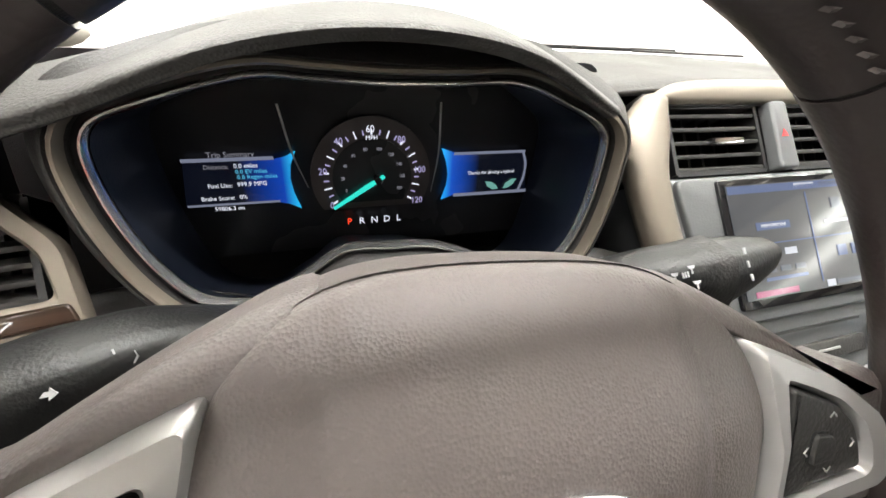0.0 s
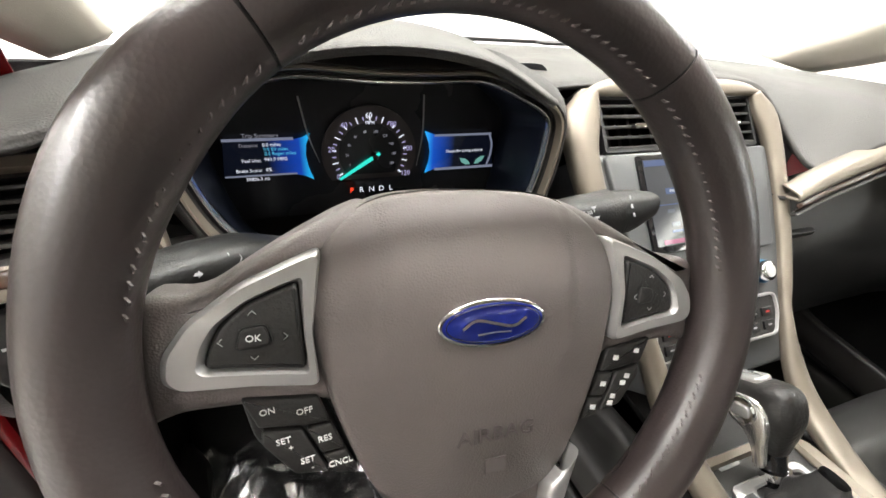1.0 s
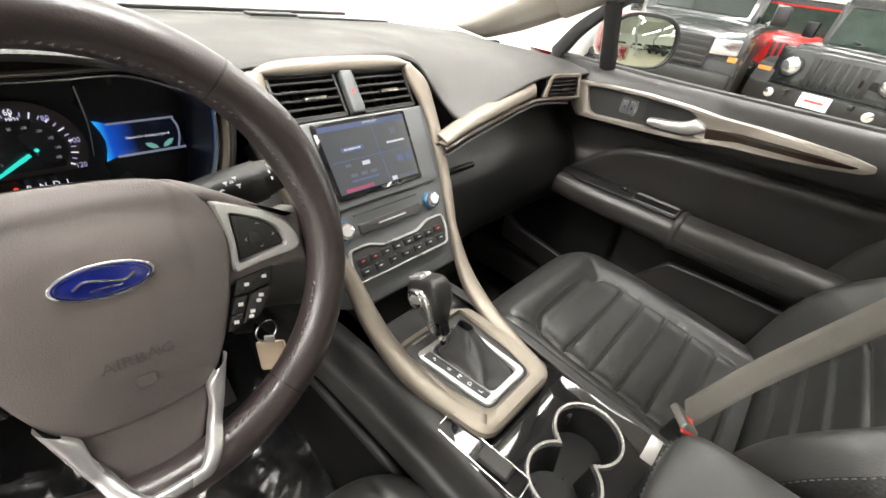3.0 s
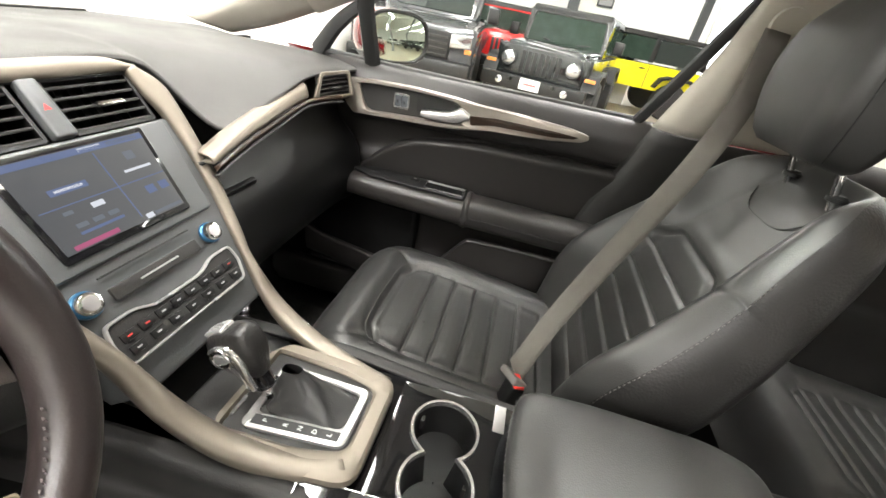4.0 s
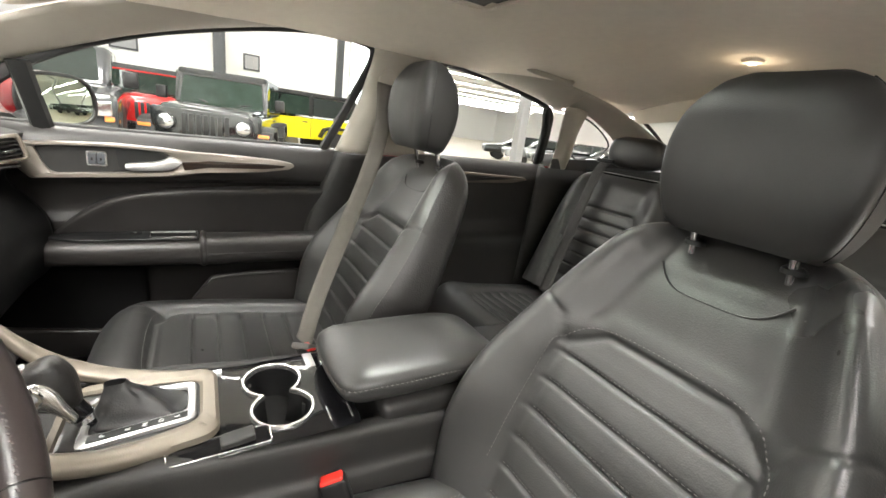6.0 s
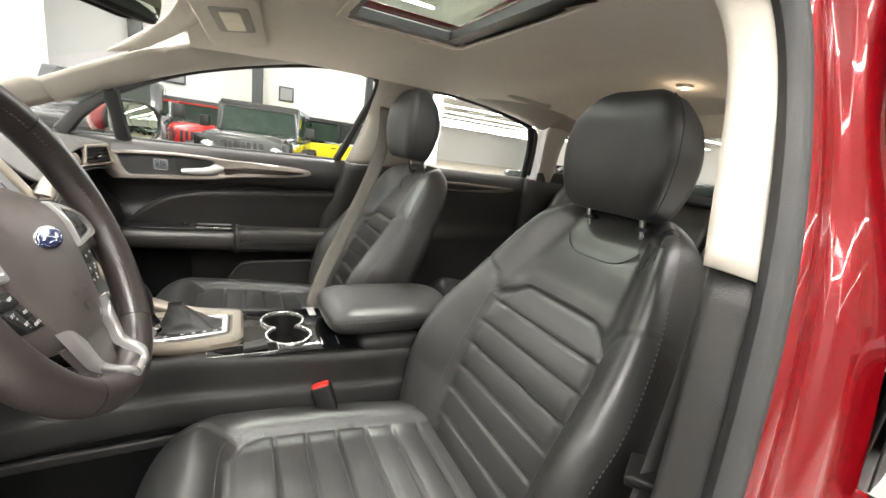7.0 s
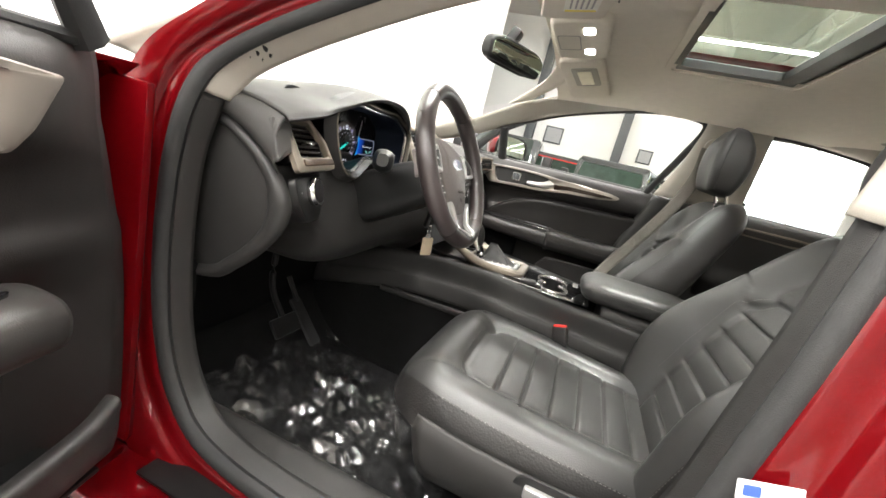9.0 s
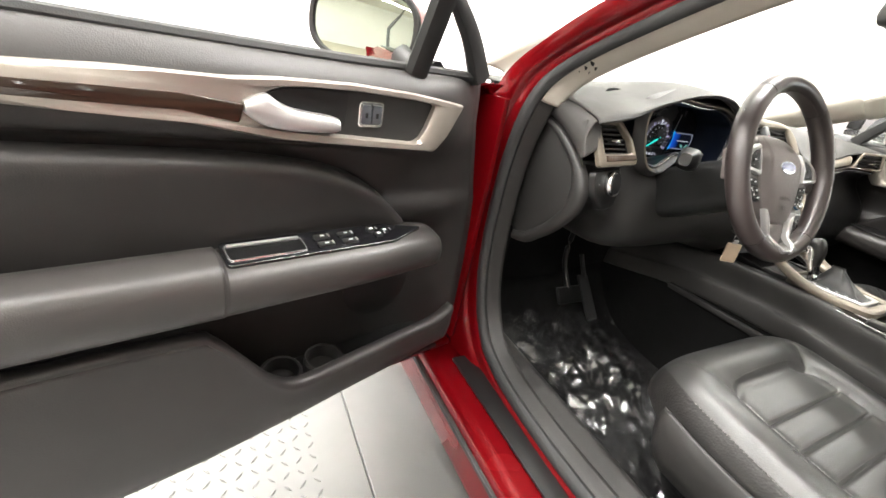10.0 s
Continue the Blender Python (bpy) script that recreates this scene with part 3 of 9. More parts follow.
# car floor, tunnel, firewall, sill trims
FLOOR_CAR = 0.245
surf("carpet_floor", [[(-0.72, 0.95, 0.42), (-0.4, 0.95, 0.42), (-0.12, 0.95, 0.46), (0.12, 0.95, 0.46), (0.4, 0.95, 0.42), (0.72, 0.95, 0.42)], [(-0.72, 0.75, 0.26), (-0.4, 0.75, 0.25), (-0.14, 0.75, 0.3), (0.12, 0.75, 0.3), (0.4, 0.75, 0.25), (0.72, 0.75, 0.26)],
     [(-0.72, 0.3, 0.25), (-0.4, 0.3, 0.24), (-0.14, 0.3, 0.28), (0.12, 0.3, 0.28), (0.4, 0.3, 0.24), (0.72, 0.3, 0.25)], [(-0.72, -0.7, 0.25), (-0.4, -0.7, 0.24), (-0.14, -0.7, 0.28), (0.12, -0.7, 0.28), (0.4, -0.7, 0.24), (0.72, -0.7, 0.25)]], 20, 30, CARPET, shell, "black carpeted floor", thick=0.01)
rbox("firewall", (1.5, 0.02, 0.62), pose(0, 0.97, 0.70), CARPET, shell, "dark footwell wall", 0.002)
for sx in (-1, 1):
    rbox("sill_trim", (0.11, 1.16, 0.10), pose(sx * 0.725, 0.30, 0.335, 0, sx * 14, 0), DARK, shell, "dark plastic sill trim", 0.02, 4)
rbox("kick_panel", (0.05, 0.15, 0.44), pose(-0.722, 0.872, 0.47), CARPET, shell, "black kick panel", 0.02, 4)
rbox("kick_panel", (0.05, 0.60, 0.56), pose(0.742, 0.72, 0.48), CARPET, shell, "dark kick panel", 0.02, 3)
rbox("outer_sill", (0.12, 2.6, 0.16), pose(-0.855, 0.1, 0.265), RED, shell, "red outer sill", 0.035, 4)
rbox("tread_strip", (0.055, 0.95, 0.006), pose(-0.825, 0.245, 0.352), BLACK, shell, "black scuff strip on the sill", 0.002)
rbox("tread_strip", (0.012, 1.25, 0.012), pose(-0.918, 0.3, 0.305), RUBBER, shell, "black rubber strip", 0.003)
# front wing and scuttle, seen past the pillar
surf("front_wing", [[(-0.83, 0.90, 0.30), (-0.86, 0.90, 0.6), (-0.84, 0.90, 0.84), (-0.80, 0.93, 0.90)], [(-0.87, 1.3, 0.30), (-0.89, 1.3, 0.6), (-0.86, 1.3, 0.82), (-0.75, 1.3, 0.90)], [(-0.86, 1.9, 0.3), (-0.88, 1.9, 0.6), (-0.83, 1.9, 0.82), (-0.68, 1.9, 0.9)]], 14, 14, RED, shell, "red front wing", thick=0.003)
surf("front_wing", [[(0.83, 0.90, 0.30), (0.86, 0.90, 0.6), (0.84, 0.90, 0.84), (0.80, 0.93, 0.90)], [(0.87, 1.3, 0.30), (0.89, 1.3, 0.6), (0.86, 1.3, 0.82), (0.75, 1.3, 0.90)], [(0.86, 1.9, 0.3), (0.88, 1.9, 0.6), (0.83, 1.9, 0.82), (0.68, 1.9, 0.9)]], 14, 14, RED, shell, "red front wing", thick=0.003)
surf("bonnet", [[(-0.74, 1.3, 0.93), (-0.4, 1.47, 0.945), (0, 1.52, 0.95), (0.4, 1.47, 0.945), (0.74, 1.3, 0.93)], [(-0.70, 1.8, 0.87), (-0.4, 1.85, 0.89), (0, 1.86, 0.895), (0.4, 1.85, 0.89), (0.70, 1.8, 0.87)], [(-0.6, 2.3, 0.80), (-0.4, 2.35, 0.83), (0, 2.38, 0.84), (0.4, 2.35, 0.83), (0.6, 2.3, 0.80)]], 12, 20, RED, shell, "red bonnet", thick=0.003)

# ---- dashboard ----
dash = thing("dashboard", "dark grey soft-touch dashboard with champagne metallic and wood trim", "dashboard")
PX = (-0.700, -0.64, -0.545, -0.45, -0.37, -0.29, -0.205, -0.165, 0.0, 0.165, 0.22, 0.36, 0.50, 0.62, 0.735)
pad_rows = [
    [(x, y, 1.012) for x, y in zip(PX, (1.10, 1.19, 1.26, 1.31, 1.335, 1.355, 1.37, 1.375, 1.385, 1.375, 1.37, 1.335, 1.28, 1.20, 1.10))],
    [(x, 1.06 if abs(x) < 0.6 else 0.98, z) for x, z in zip(PX, (1.008, 1.022, 1.03, 1.034, 1.036, 1.036, 1.036, 1.036, 1.036, 1.036, 1.034, 1.03, 1.026, 1.018, 1.006))],
    [(x, y, z) for x, y, z in zip(PX, (0.86, 0.86, 0.87, 0.87, 0.87, 0.87, 0.88, 0.90, 0.90, 0.90, 0.89, 0.88, 0.87, 0.86, 0.85), (1.012, 1.026, 1.044, 1.062, 1.068, 1.064, 1.048, 1.042, 1.042, 1.040, 1.036, 1.032, 1.03, 1.022, 1.008))],
    [(x, y, z) for x, y, z in zip(PX, (0.74, 0.72, 0.74, 0.745, 0.745, 0.745, 0.745, 0.79, 0.80, 0.80, 0.78, 0.76, 0.75, 0.73, 0.72), (1.012, 1.022, 1.046, 1.074, 1.084, 1.076, 1.048, 1.042, 1.040, 1.040, 1.022, 1.022, 1.024, 1.020, 1.008))],
    [(x, y, z) for x, y, z in zip(PX, (0.66, 0.635, 0.655, 0.645, 0.64, 0.645, 0.668, 0.735, 0.745, 0.735, 0.70, 0.69, 0.675, 0.65, 0.635), (0.996, 1.014, 1.034, 1.066, 1.076, 1.066, 1.030, 1.036, 1.040, 1.034, 0.972, 0.990, 1.005, 1.008, 1.002))],
    [(x, y, z) for x, y, z in zip(PX, (0.64, 0.618, 0.648, 0.640, 0.636, 0.640, 0.662, 0.722, 0.728, 0.722, 0.64, 0.645, 0.65, 0.628, 0.61), (0.984, 1.004, 1.022, 1.056, 1.066, 1.055, 1.020, 1.028, 1.032, 1.026, 0.940, 0.965, 0.992, 1.000, 0.996))],
]
surf("top_pad", pad_rows, 40, 120, PAD, dash, "grained dark grey top pad", thick=0.006)
# demister slot and sensor at the windscreen
rbox("demister_grille", (0.52, 0.030, 0.008), pose(0.12, 1.24, 1.032, -3, 0, 0), BLACK, dash, "black demister grille", 0.003)
rbox("sensor_tray", (0.11, 0.032, 0.006), pose(0.12, 1.14, 1.038), BLACK, dash, "", 0.002)
rbox("sensor_tray", (0.24, 0.012, 0.004), pose(0.29, 1.10, 1.037, 0, 0, -6), DARK, dash, "", 0.001)

# -- instrument cluster: shroud, bezels, face --
cluster = thing("instrument_cluster", "lit instrument cluster with a round speedometer and two blue screens", "instrument cluster")
RING = [(-0.530, 1.016), (-0.500, 1.030), (-0.4485, 1.043), (-0.410, 1.042), (-0.373, 1.040), (-0.330, 1.040), (-0.281, 1.0406), (-0.243, 1.028), (-0.209, 1.010), (-0.206, 0.985), (-0.214, 0.945), (-0.229, 0.914), (-0.255, 0.901), (-0.283, 0.904),
        (-0.312, 0.922), (-0.341, 0.9326), (-0.372, 0.935), (-0.403, 0.9357), (-0.430, 0.920), (-0.4586, 0.904), (-0.485, 0.906), (-0.502, 0.9156), (-0.520, 0.945), (-0.532, 0.985)]
RC = crv(np.array(RING), 140, True)


def ring_at(d, y0, tilt=0.12, grow_top=0.0):
    """The cluster outline, grown by d, in the plane y0 that leans back at its top."""
    o = offset_poly(RC, -d) if d else RC
    return [(p[0], y0 + tilt * (p[1] - 0.97), p[1]) for p in o]


def sweep_rings(name, rings, material, parent, label=""):
    return put(name, grid_mesh(name, np.array(rings), False, True), material, parent, label, angle=60)


sweep_rings("bezel", [ring_at(0.028, 0.674), ring_at(0.016, 0.656), ring_at(0.013, 0.654), ring_at(0.007, 0.660), ring_at(0.006, 0.668)], DARK, cluster, "dark grey cluster hood edge")
upper = lambda r: [p for k, p in enumerate(r) if k < 76 or k >= 116][-24:] + [p for k, p in enumerate(r) if k < 76]
cb = [upper(ring_at(d_, y_)) for d_, y_ in ((0.0118, 0.656), (0.0105, 0.653), (0.0085, 0.653), (0.007, 0.656), (0.0065, 0.668))]
put("champagne_bezel", grid_mesh("champagne_bezel", np.array(cb)), CREAM, cluster, "champagne metallic bezel", angle=60)
sweep_rings("bezel_lip", [ring_at(0.0128, 0.658), ring_at(0.0105, 0.655), ring_at(0.0066, 0.668)], BLACK, cluster, "black inner lip")
RING_METAL = mat("brushed_ring_metal", (0.76, 0.75, 0.74), 0.22, 0.92, var=0.05, bump=0.0)
sweep_rings("chrome_ring", [ring_at(0.0026, 0.668), ring_at(0.0018, 0.6635), ring_at(0.0006, 0.6635), ring_at(-0.0004, 0.666), ring_at(-0.0008, 0.671)], RING_METAL, cluster, "bright chrome ring")
sweep_rings("gap", [ring_at(0.0066, 0.667), ring_at(0.0033, 0.668)], BLACK, cluster, "")
def deep(r, k):
    """Drops the lower part of the outline with depth."""
    return [(x, y, z - 0.055 * k * max(0.0, min(1.0, (1.03 - z) / 0.10))) for x, y, z in r]


CLU_BLUE = mat("blue_black_shroud", (0.010, 0.013, 0.022), 0.35, bump=0.1)
sweep_rings("shroud", [ring_at(-0.0015, 0.670), deep(ring_at(-0.004, 0.700, 0.05), 0.4), deep(ring_at(-0.004, 0.764, 0.0), 1.0)], CLU_BLUE, cluster, "blue-black shroud")
FY = 0.758
FACE = mat("cluster_face", (0.016, 0.016, 0.018), 0.25, bump=0.0)
slab("face", rect(0.43, 0.165, 0.02, -0.37, 0.965), 0.004, axes((0, FY + 0.006, 0), (1, 0, 0), (0, 0, 1)), FACE, cluster, "black face plate")


def on_face(x, z, y=FY - 0.004):
    return axes((x, y, z), (1, 0, 0), (0, 0, 1))


DIAL_PLATE = mat("dial_plate", (0.055, 0.045, 0.045), 0.35, 0.2, bump=0.1, grain=900)
DIM_WHITE = glow("lit_white_print", (0.85, 0.88, 1.0), 0.85)
DIM_LILAC = glow("lit_lilac_print", (0.55, 0.5, 0.85), 0.55)
DIM_GREY = glow("lit_grey_print", (0.6, 0.6, 0.7), 0.3)
TEAL = glow("needle_teal", (0.03, 0.75, 0.62), 0.9)
REDLIT = glow("lit_red_print", (1.0, 0.06, 0.02), 1.2)
CYAN_TXT = glow("lit_cyan_print", (0.10, 0.55, 0.85), 0.8)
SCREEN_BLACK = mat("screen_black", (0.004, 0.004, 0.005), 0.15, bump=0)
DC = (-0.370, 0.953)
slab("dial_plate", [(DC[0] + 0.0515 * math.cos(a), DC[1] + 0.0515 * math.sin(a)) for a in np.linspace(radians(-33), radians(213), 60)], 0.003, on_face(0, 0), DIAL_PLATE, cluster, "brown-black dial plate")
slab("dial_inner", [(DC[0] + 0.034 * math.cos(a), DC[1] + 0.034 * math.sin(a)) for a in np.linspace(radians(-40), radians(220), 50)], 0.0015, on_face(0, 0, FY - 0.0072), FACE, cluster, "")
for k, num in enumerate(("0", "20", "40", "60", "80", "100", "120")):
    x, z = ((-0.406, 0.929), (-0.4115, 0.960), (-0.397, 0.985), (-0.371, 0.9945), (-0.345, 0.985), (-0.3285, 0.958), (-0.3305, 0.929))[k]
    words("numeral", num, 0.0085, on_face(x, z, FY - 0.0085), DIM_WHITE if k in (3,) else DIM_LILAC, cluster, "", squeeze=0.85)
for k in range(25):
    a = radians(213 - k * 246 / 24)
    L = 0.0065 if k % 4 == 2 else 0.0042
    r = 0.0390
    rbox("tick", (L, 0.0011 if k % 4 else 0.0015, 0.0006), on_face(DC[0] + r * math.cos(a), DC[1] + r * math.sin(a), FY - 0.0080) @ pose(0, 0, 0, 0, 0, math.degrees(a)), DIM_WHITE if k % 2 == 0 else DIM_LILAC, cluster, "", 0)
for k in range(10):
    a = radians(205 - k * 230 / 9)
    words("numeral", str(20 * k) if k else "0", 0.0042, on_face(DC[0] + 0.0255 * math.cos(a), DC[1] + 0.0255 * math.sin(a), FY - 0.009), DIM_GREY, cluster, "", squeeze=0.8)
words("dial_unit", "MPH", 0.0050, on_face(DC[0], DC[1] + 0.0345, FY - 0.009), DIM_WHITE, cluster)
n0, n1 = Vector((-0.405, FY - 0.012, 0.928)), Vector((-0.362, FY - 0.012, 0.9545))
nd = (n1 - n0).normalized()
slab("needle", [(0, -0.0012), (0.034, -0.0021), (0.052, -0.0016), (0.052, 0.0016), (0.034, 0.0021), (0, 0.0012)], 0.002, axes(n0, nd, (0, 0, 1)), TEAL, cluster, "glowing teal needle", 0.0004)
lathe("needle_hub", [(0.0045, 0.0), (0.0045, 0.004), (0.003, 0.006), (0.0001, 0.0065)], on_face(n1[0] - 0.004, n1[2] - 0.003, FY - 0.008), FACE, cluster)
for ch, x in zip("PRNDL", (-0.392, -0.381, -0.3695, -0.358, -0.347)):
    words("gear_letter", ch, 0.0088, on_face(x, 0.911, FY - 0.006), REDLIT if ch == "P" else DIM_WHITE, cluster)
for a, b, c in (((-0.4395, 1.015), (-0.4335, 0.977), (-0.424, 0.945)), ((-0.3125, 1.016), (-0.3115, 0.973), (-0.316, 0.935))):
    tube("divider", [(a[0], FY - 0.012, a[1]), (b[0], FY - 0.008, b[1]), (c[0], FY - 0.004, c[1])], [0.0009, 0.0008, 0.0003], SATIN, cluster, "thin silver rib", n=14, sides=6)
# left and right screens


def gradient(name, c0, c1, c2, x0, x1, strength):
    """A screen that fades along the object's x axis."""
    m = glow(name, c0, strength)
    nt = m.node_tree
    tc = nt.nodes.new("ShaderNodeTexCoord")
    sp = nt.nodes.new("ShaderNodeSeparateXYZ")
    mr = nt.nodes.new("ShaderNodeMapRange")
    mr.inputs[1].default_value, mr.inputs[2].default_value = x0, x1
    rp = nt.nodes.new("ShaderNodeValToRGB")
    rp.color_ramp.elements[0].color, rp.color_ramp.elements[1].color = (*c0, 1), (*c2, 1)
    e = rp.color_ramp.elements.new(0.72)
    e.color = (*c1, 1)
    nt.links.new(tc.outputs["Object"], sp.inputs[0])
    nt.links.new(sp.outputs[0], mr.inputs[0])
    nt.links.new(mr.outputs[0], rp.inputs[0])
    nt.links.new(rp.outputs[0], nt.nodes["Principled BSDF"].inputs["Emission Color"])
    return m


BLUE_L = gradient("left_screen_blue", (0.002, 0.003, 0.008), (0.005, 0.05, 0.40), (0.02, 0.55, 0.95), -0.475, -0.431, 0.9)
BLUE_R = gradient("right_screen_blue", (0.002, 0.003, 0.008), (0.005, 0.07, 0.50), (0.02, 0.42, 0.95), -0.270, -0.3065, 0.9)
slab("left_screen", [(-0.518, 0.935), (-0.450, 0.9345), (-0.4405, 0.932), (-0.4315, 0.927), (-0.436, 0.942), (-0.4375, 0.954), (-0.436, 0.966), (-0.431, 0.9775), (-0.440, 0.973), (-0.450, 0.971), (-0.513, 0.9705)], 0.0008, on_face(0, 0), BLUE_L, cluster, "trip summary screen glowing blue")
slab("right_screen", [(-0.2175, 0.930), (-0.290, 0.9315), (-0.306, 0.926), (-0.3015, 0.940), (-0.3005, 0.951), (-0.3025, 0.962), (-0.3075, 0.9755), (-0.292, 0.970), (-0.2245, 0.969)], 0.0008, on_face(0, 0), BLUE_R, cluster, "driver message screen glowing blue")
BAR_GREY = glow("screen_bar_grey", (0.30, 0.33, 0.45), 0.5)
for x0, x1, z0, z1 in ((-0.5135, -0.448, 0.9712, 0.9740), (-0.517, -0.448, 0.9345, 0.9362), (-0.296, -0.2245, 0.9690, 0.9715), (-0.294, -0.2175, 0.9285, 0.9315)):
    rbox("screen_bar", (x1 - x0, abs(z1 - z0), 0.0005), on_face((x0 + x1) / 2, (z0 + z1) / 2, FY - 0.0055), BAR_GREY, cluster, "", 0)
for text, x, z, s, m_, al in (("Trip Summary", -0.4785, 0.9765, 0.0062, DIM_GREY, "CENTER"), ("Distance:", -0.4815, 0.9670, 0.0050, DIM_GREY, "RIGHT"), ("0.0 miles", -0.478, 0.9672, 0.0052, DIM_WHITE, "LEFT"), ("0.0 EV miles", -0.4775, 0.9625, 0.0050, CYAN_TXT, "LEFT"), ("0.0 Regen miles", -0.4770, 0.9580, 0.0050, CYAN_TXT, "LEFT"),
                             ("Fuel Use:", -0.4815, 0.9515, 0.0050, DIM_WHITE, "RIGHT"), ("999.9 MPG", -0.478, 0.9520, 0.0052, DIM_WHITE, "LEFT"), ("Brake Score:", -0.4815, 0.9410, 0.0050, DIM_WHITE, "RIGHT"), ("0%", -0.478, 0.9412, 0.0052, DIM_WHITE, "LEFT"), ("59806.3 mi", -0.487, 0.9318, 0.0052, DIM_WHITE, "CENTER"), ("Thanks for driving a hybrid", -0.2575, 0.9512, 0.0046, DIM_WHITE, "CENTER")):
    words("screen_text", text, s, on_face(x, z, FY - 0.0062), m_, cluster, "", al, 0.0001, 0.95)
tube("screen_arc", [(-0.2265, FY - 0.006, 0.969), (-0.2225, FY - 0.006, 0.958), (-0.2225, FY - 0.006, 0.945), (-0.226, FY - 0.006, 0.932)], 0.0012, BAR_GREY, cluster, "", sides=5)
LEAFLIT = glow("lit_leaf", (0.25, 0.62, 0.55), 0.5)
for a, x in ((150, -0.2485), (35, -0.2435)):
    slab("leaf_icon", [(0, 0), (0.005, 0.0032), (0.012, 0.003), (0.0165, 0.0), (0.010, -0.0028), (0.004, -0.0022)], 0.0003, on_face(x, 0.934, FY - 0.0062) @ pose(0, 0, 0, 0, 0, a), LEAFLIT, cluster, "green leaf icon")

# -- centre stack --
stack = thing("centre_stack", "centre stack with air vents, touchscreen, knobs and climate buttons", "centre stack")
ST = axes((0.0, 0.57, 0.84), (1, 0, 0), (0, 0.6, 0.8))


def on_stack(x, v, d=0.0):
    return ST @ pose(x, v, d)


STACK_GREY = mat("stack_grey_plastic", (0.075, 0.078, 0.080), 0.45, 0.15, var=0.06, bump=0.15)
slab("body", [(-0.105, -0.115), (0.105, -0.115), (0.125, -0.02), (0.150, 0.12), (0.150, 0.163), (-0.150, 0.163), (-0.150, 0.12), (-0.125, -0.02)], 0.08, on_stack(0, 0, -0.084), STACK_GREY, stack, "dark grey panel", 0.006)
slab("screen_surround", rounded([(-0.112, 0.030), (0.112, 0.030), (0.128, 0.160), (-0.128, 0.160)], 0.01), 0.008, on_stack(0, 0, -0.006), STACK_GREY, stack, "", 0.003)
slab("screen_glass", rounded([(-0.086, 0.042), (0.078, 0.042), (0.088, 0.156), (-0.088, 0.156)], 0.004), 0.004, on_stack(0, 0, 0.001), GLOSS, stack, "glossy black touchscreen glass", 0.001)
# Backlight plus a pale lift for the glare reflected in the glass.
SCR = gradient("touchscreen_glow_and_glare", (0.10, 0.105, 0.115), (0.15, 0.155, 0.16), (0.26, 0.26, 0.25), -0.08, 0.11, 0.75)
slab("display", [(-0.080, 0.050), (0.072, 0.050), (0.081, 0.150), (-0.081, 0.150)], 0.0006, on_stack(0, 0, 0.0052), SCR, stack, "lit touchscreen display with pale glare in its glow")
SB = [glow("display_bar_white", (0.75, 0.78, 0.85), 0.8), glow("display_bar_blue", (0.16, 0.22, 0.42), 0.6), glow("display_bar_pink", (0.62, 0.12, 0.28), 0.6), glow("display_bar_dim", (0.25, 0.28, 0.34), 0.5)]
for x, v, w, h, k in ((0.0, 0.1455, 0.160, 0.007, 1), (0.012, 0.1455, 0.026, 0.005, 0), (0.052, 0.1455, 0.04, 0.004, 3), (-0.035, 0.112, 0.040, 0.007, 1), (-0.035, 0.112, 0.030, 0.003, 0), (0.048, 0.110, 0.036, 0.003, 0), (0.049, 0.127, 0.012, 0.010, 3), (-0.020, 0.088, 0.014, 0.006, 0), (-0.052, 0.089, 0.010, 0.004, 3),
                      (-0.03, 0.0735, 0.012, 0.005, 3), (-0.048, 0.0735, 0.012, 0.005, 3), (-0.012, 0.0735, 0.012, 0.005, 3), (-0.03, 0.0655, 0.050, 0.003, 1), (-0.045, 0.054, 0.050, 0.005, 2), (0.022, 0.054, 0.010, 0.006, 0), (0.050, 0.054, 0.040, 0.004, 3), (0.045, 0.082, 0.012, 0.010, 1), (0.064, 0.082, 0.012, 0.010, 1)):
    rbox("display_bar", (w, h, 0.0006), on_stack(x, v, 0.0062), SB[k], stack, "", 0)
for x, v, w, h in ((0.012, 0.098, 0.0012, 0.083), (0.0, 0.0965, 0.150, 0.0012)):
    rbox("display_bar", (w, h, 0.0005), on_stack(x, v, 0.0062), SB[1], stack, "", 0)


def air_vent(parent, m, w, h, slats, lever=True):
    """A vent box behind an opening: dark back, tilted slats, a chrome tab."""
    rbox("vent_back", (w, h, 0.004), m @ pose(0, 0, -0.045), BLACK, parent, "", 0)
    for sx in (-1, 1):
        rbox("vent_side", (0.004, h, 0.045), m @ pose(sx * w / 2, 0, -0.0225), BLACK, parent, "", 0)
    for sy in (-1, 1):
        rbox("vent_side", (w, 0.004, 0.045), m @ pose(0, sy * h / 2, -0.0225), BLACK, parent, "", 0)
    for k in range(slats):
        v = -h / 2 + h * (k + 0.5) / slats
        rbox("slat", (w - 0.004, 0.0035, 0.020), m @ pose(0, v, -0.010, 18, 0, 0), DARK, parent, "black air vent slat", 0.0012)
    for k in range(6):
        rbox("vane", (0.002, h, 0.012), m @ pose(-w / 2 + w * (k + 0.5) / 6, 0, -0.032), BLACK, parent, "", 0)
    if lever:
        rbox("tab", (w * 0.34, 0.007, 0.012), m @ pose(w * 0.06, -h * 0.05, 0.001, 15, 0, 0), CHROME, parent, "chrome vent tab", 0.003)


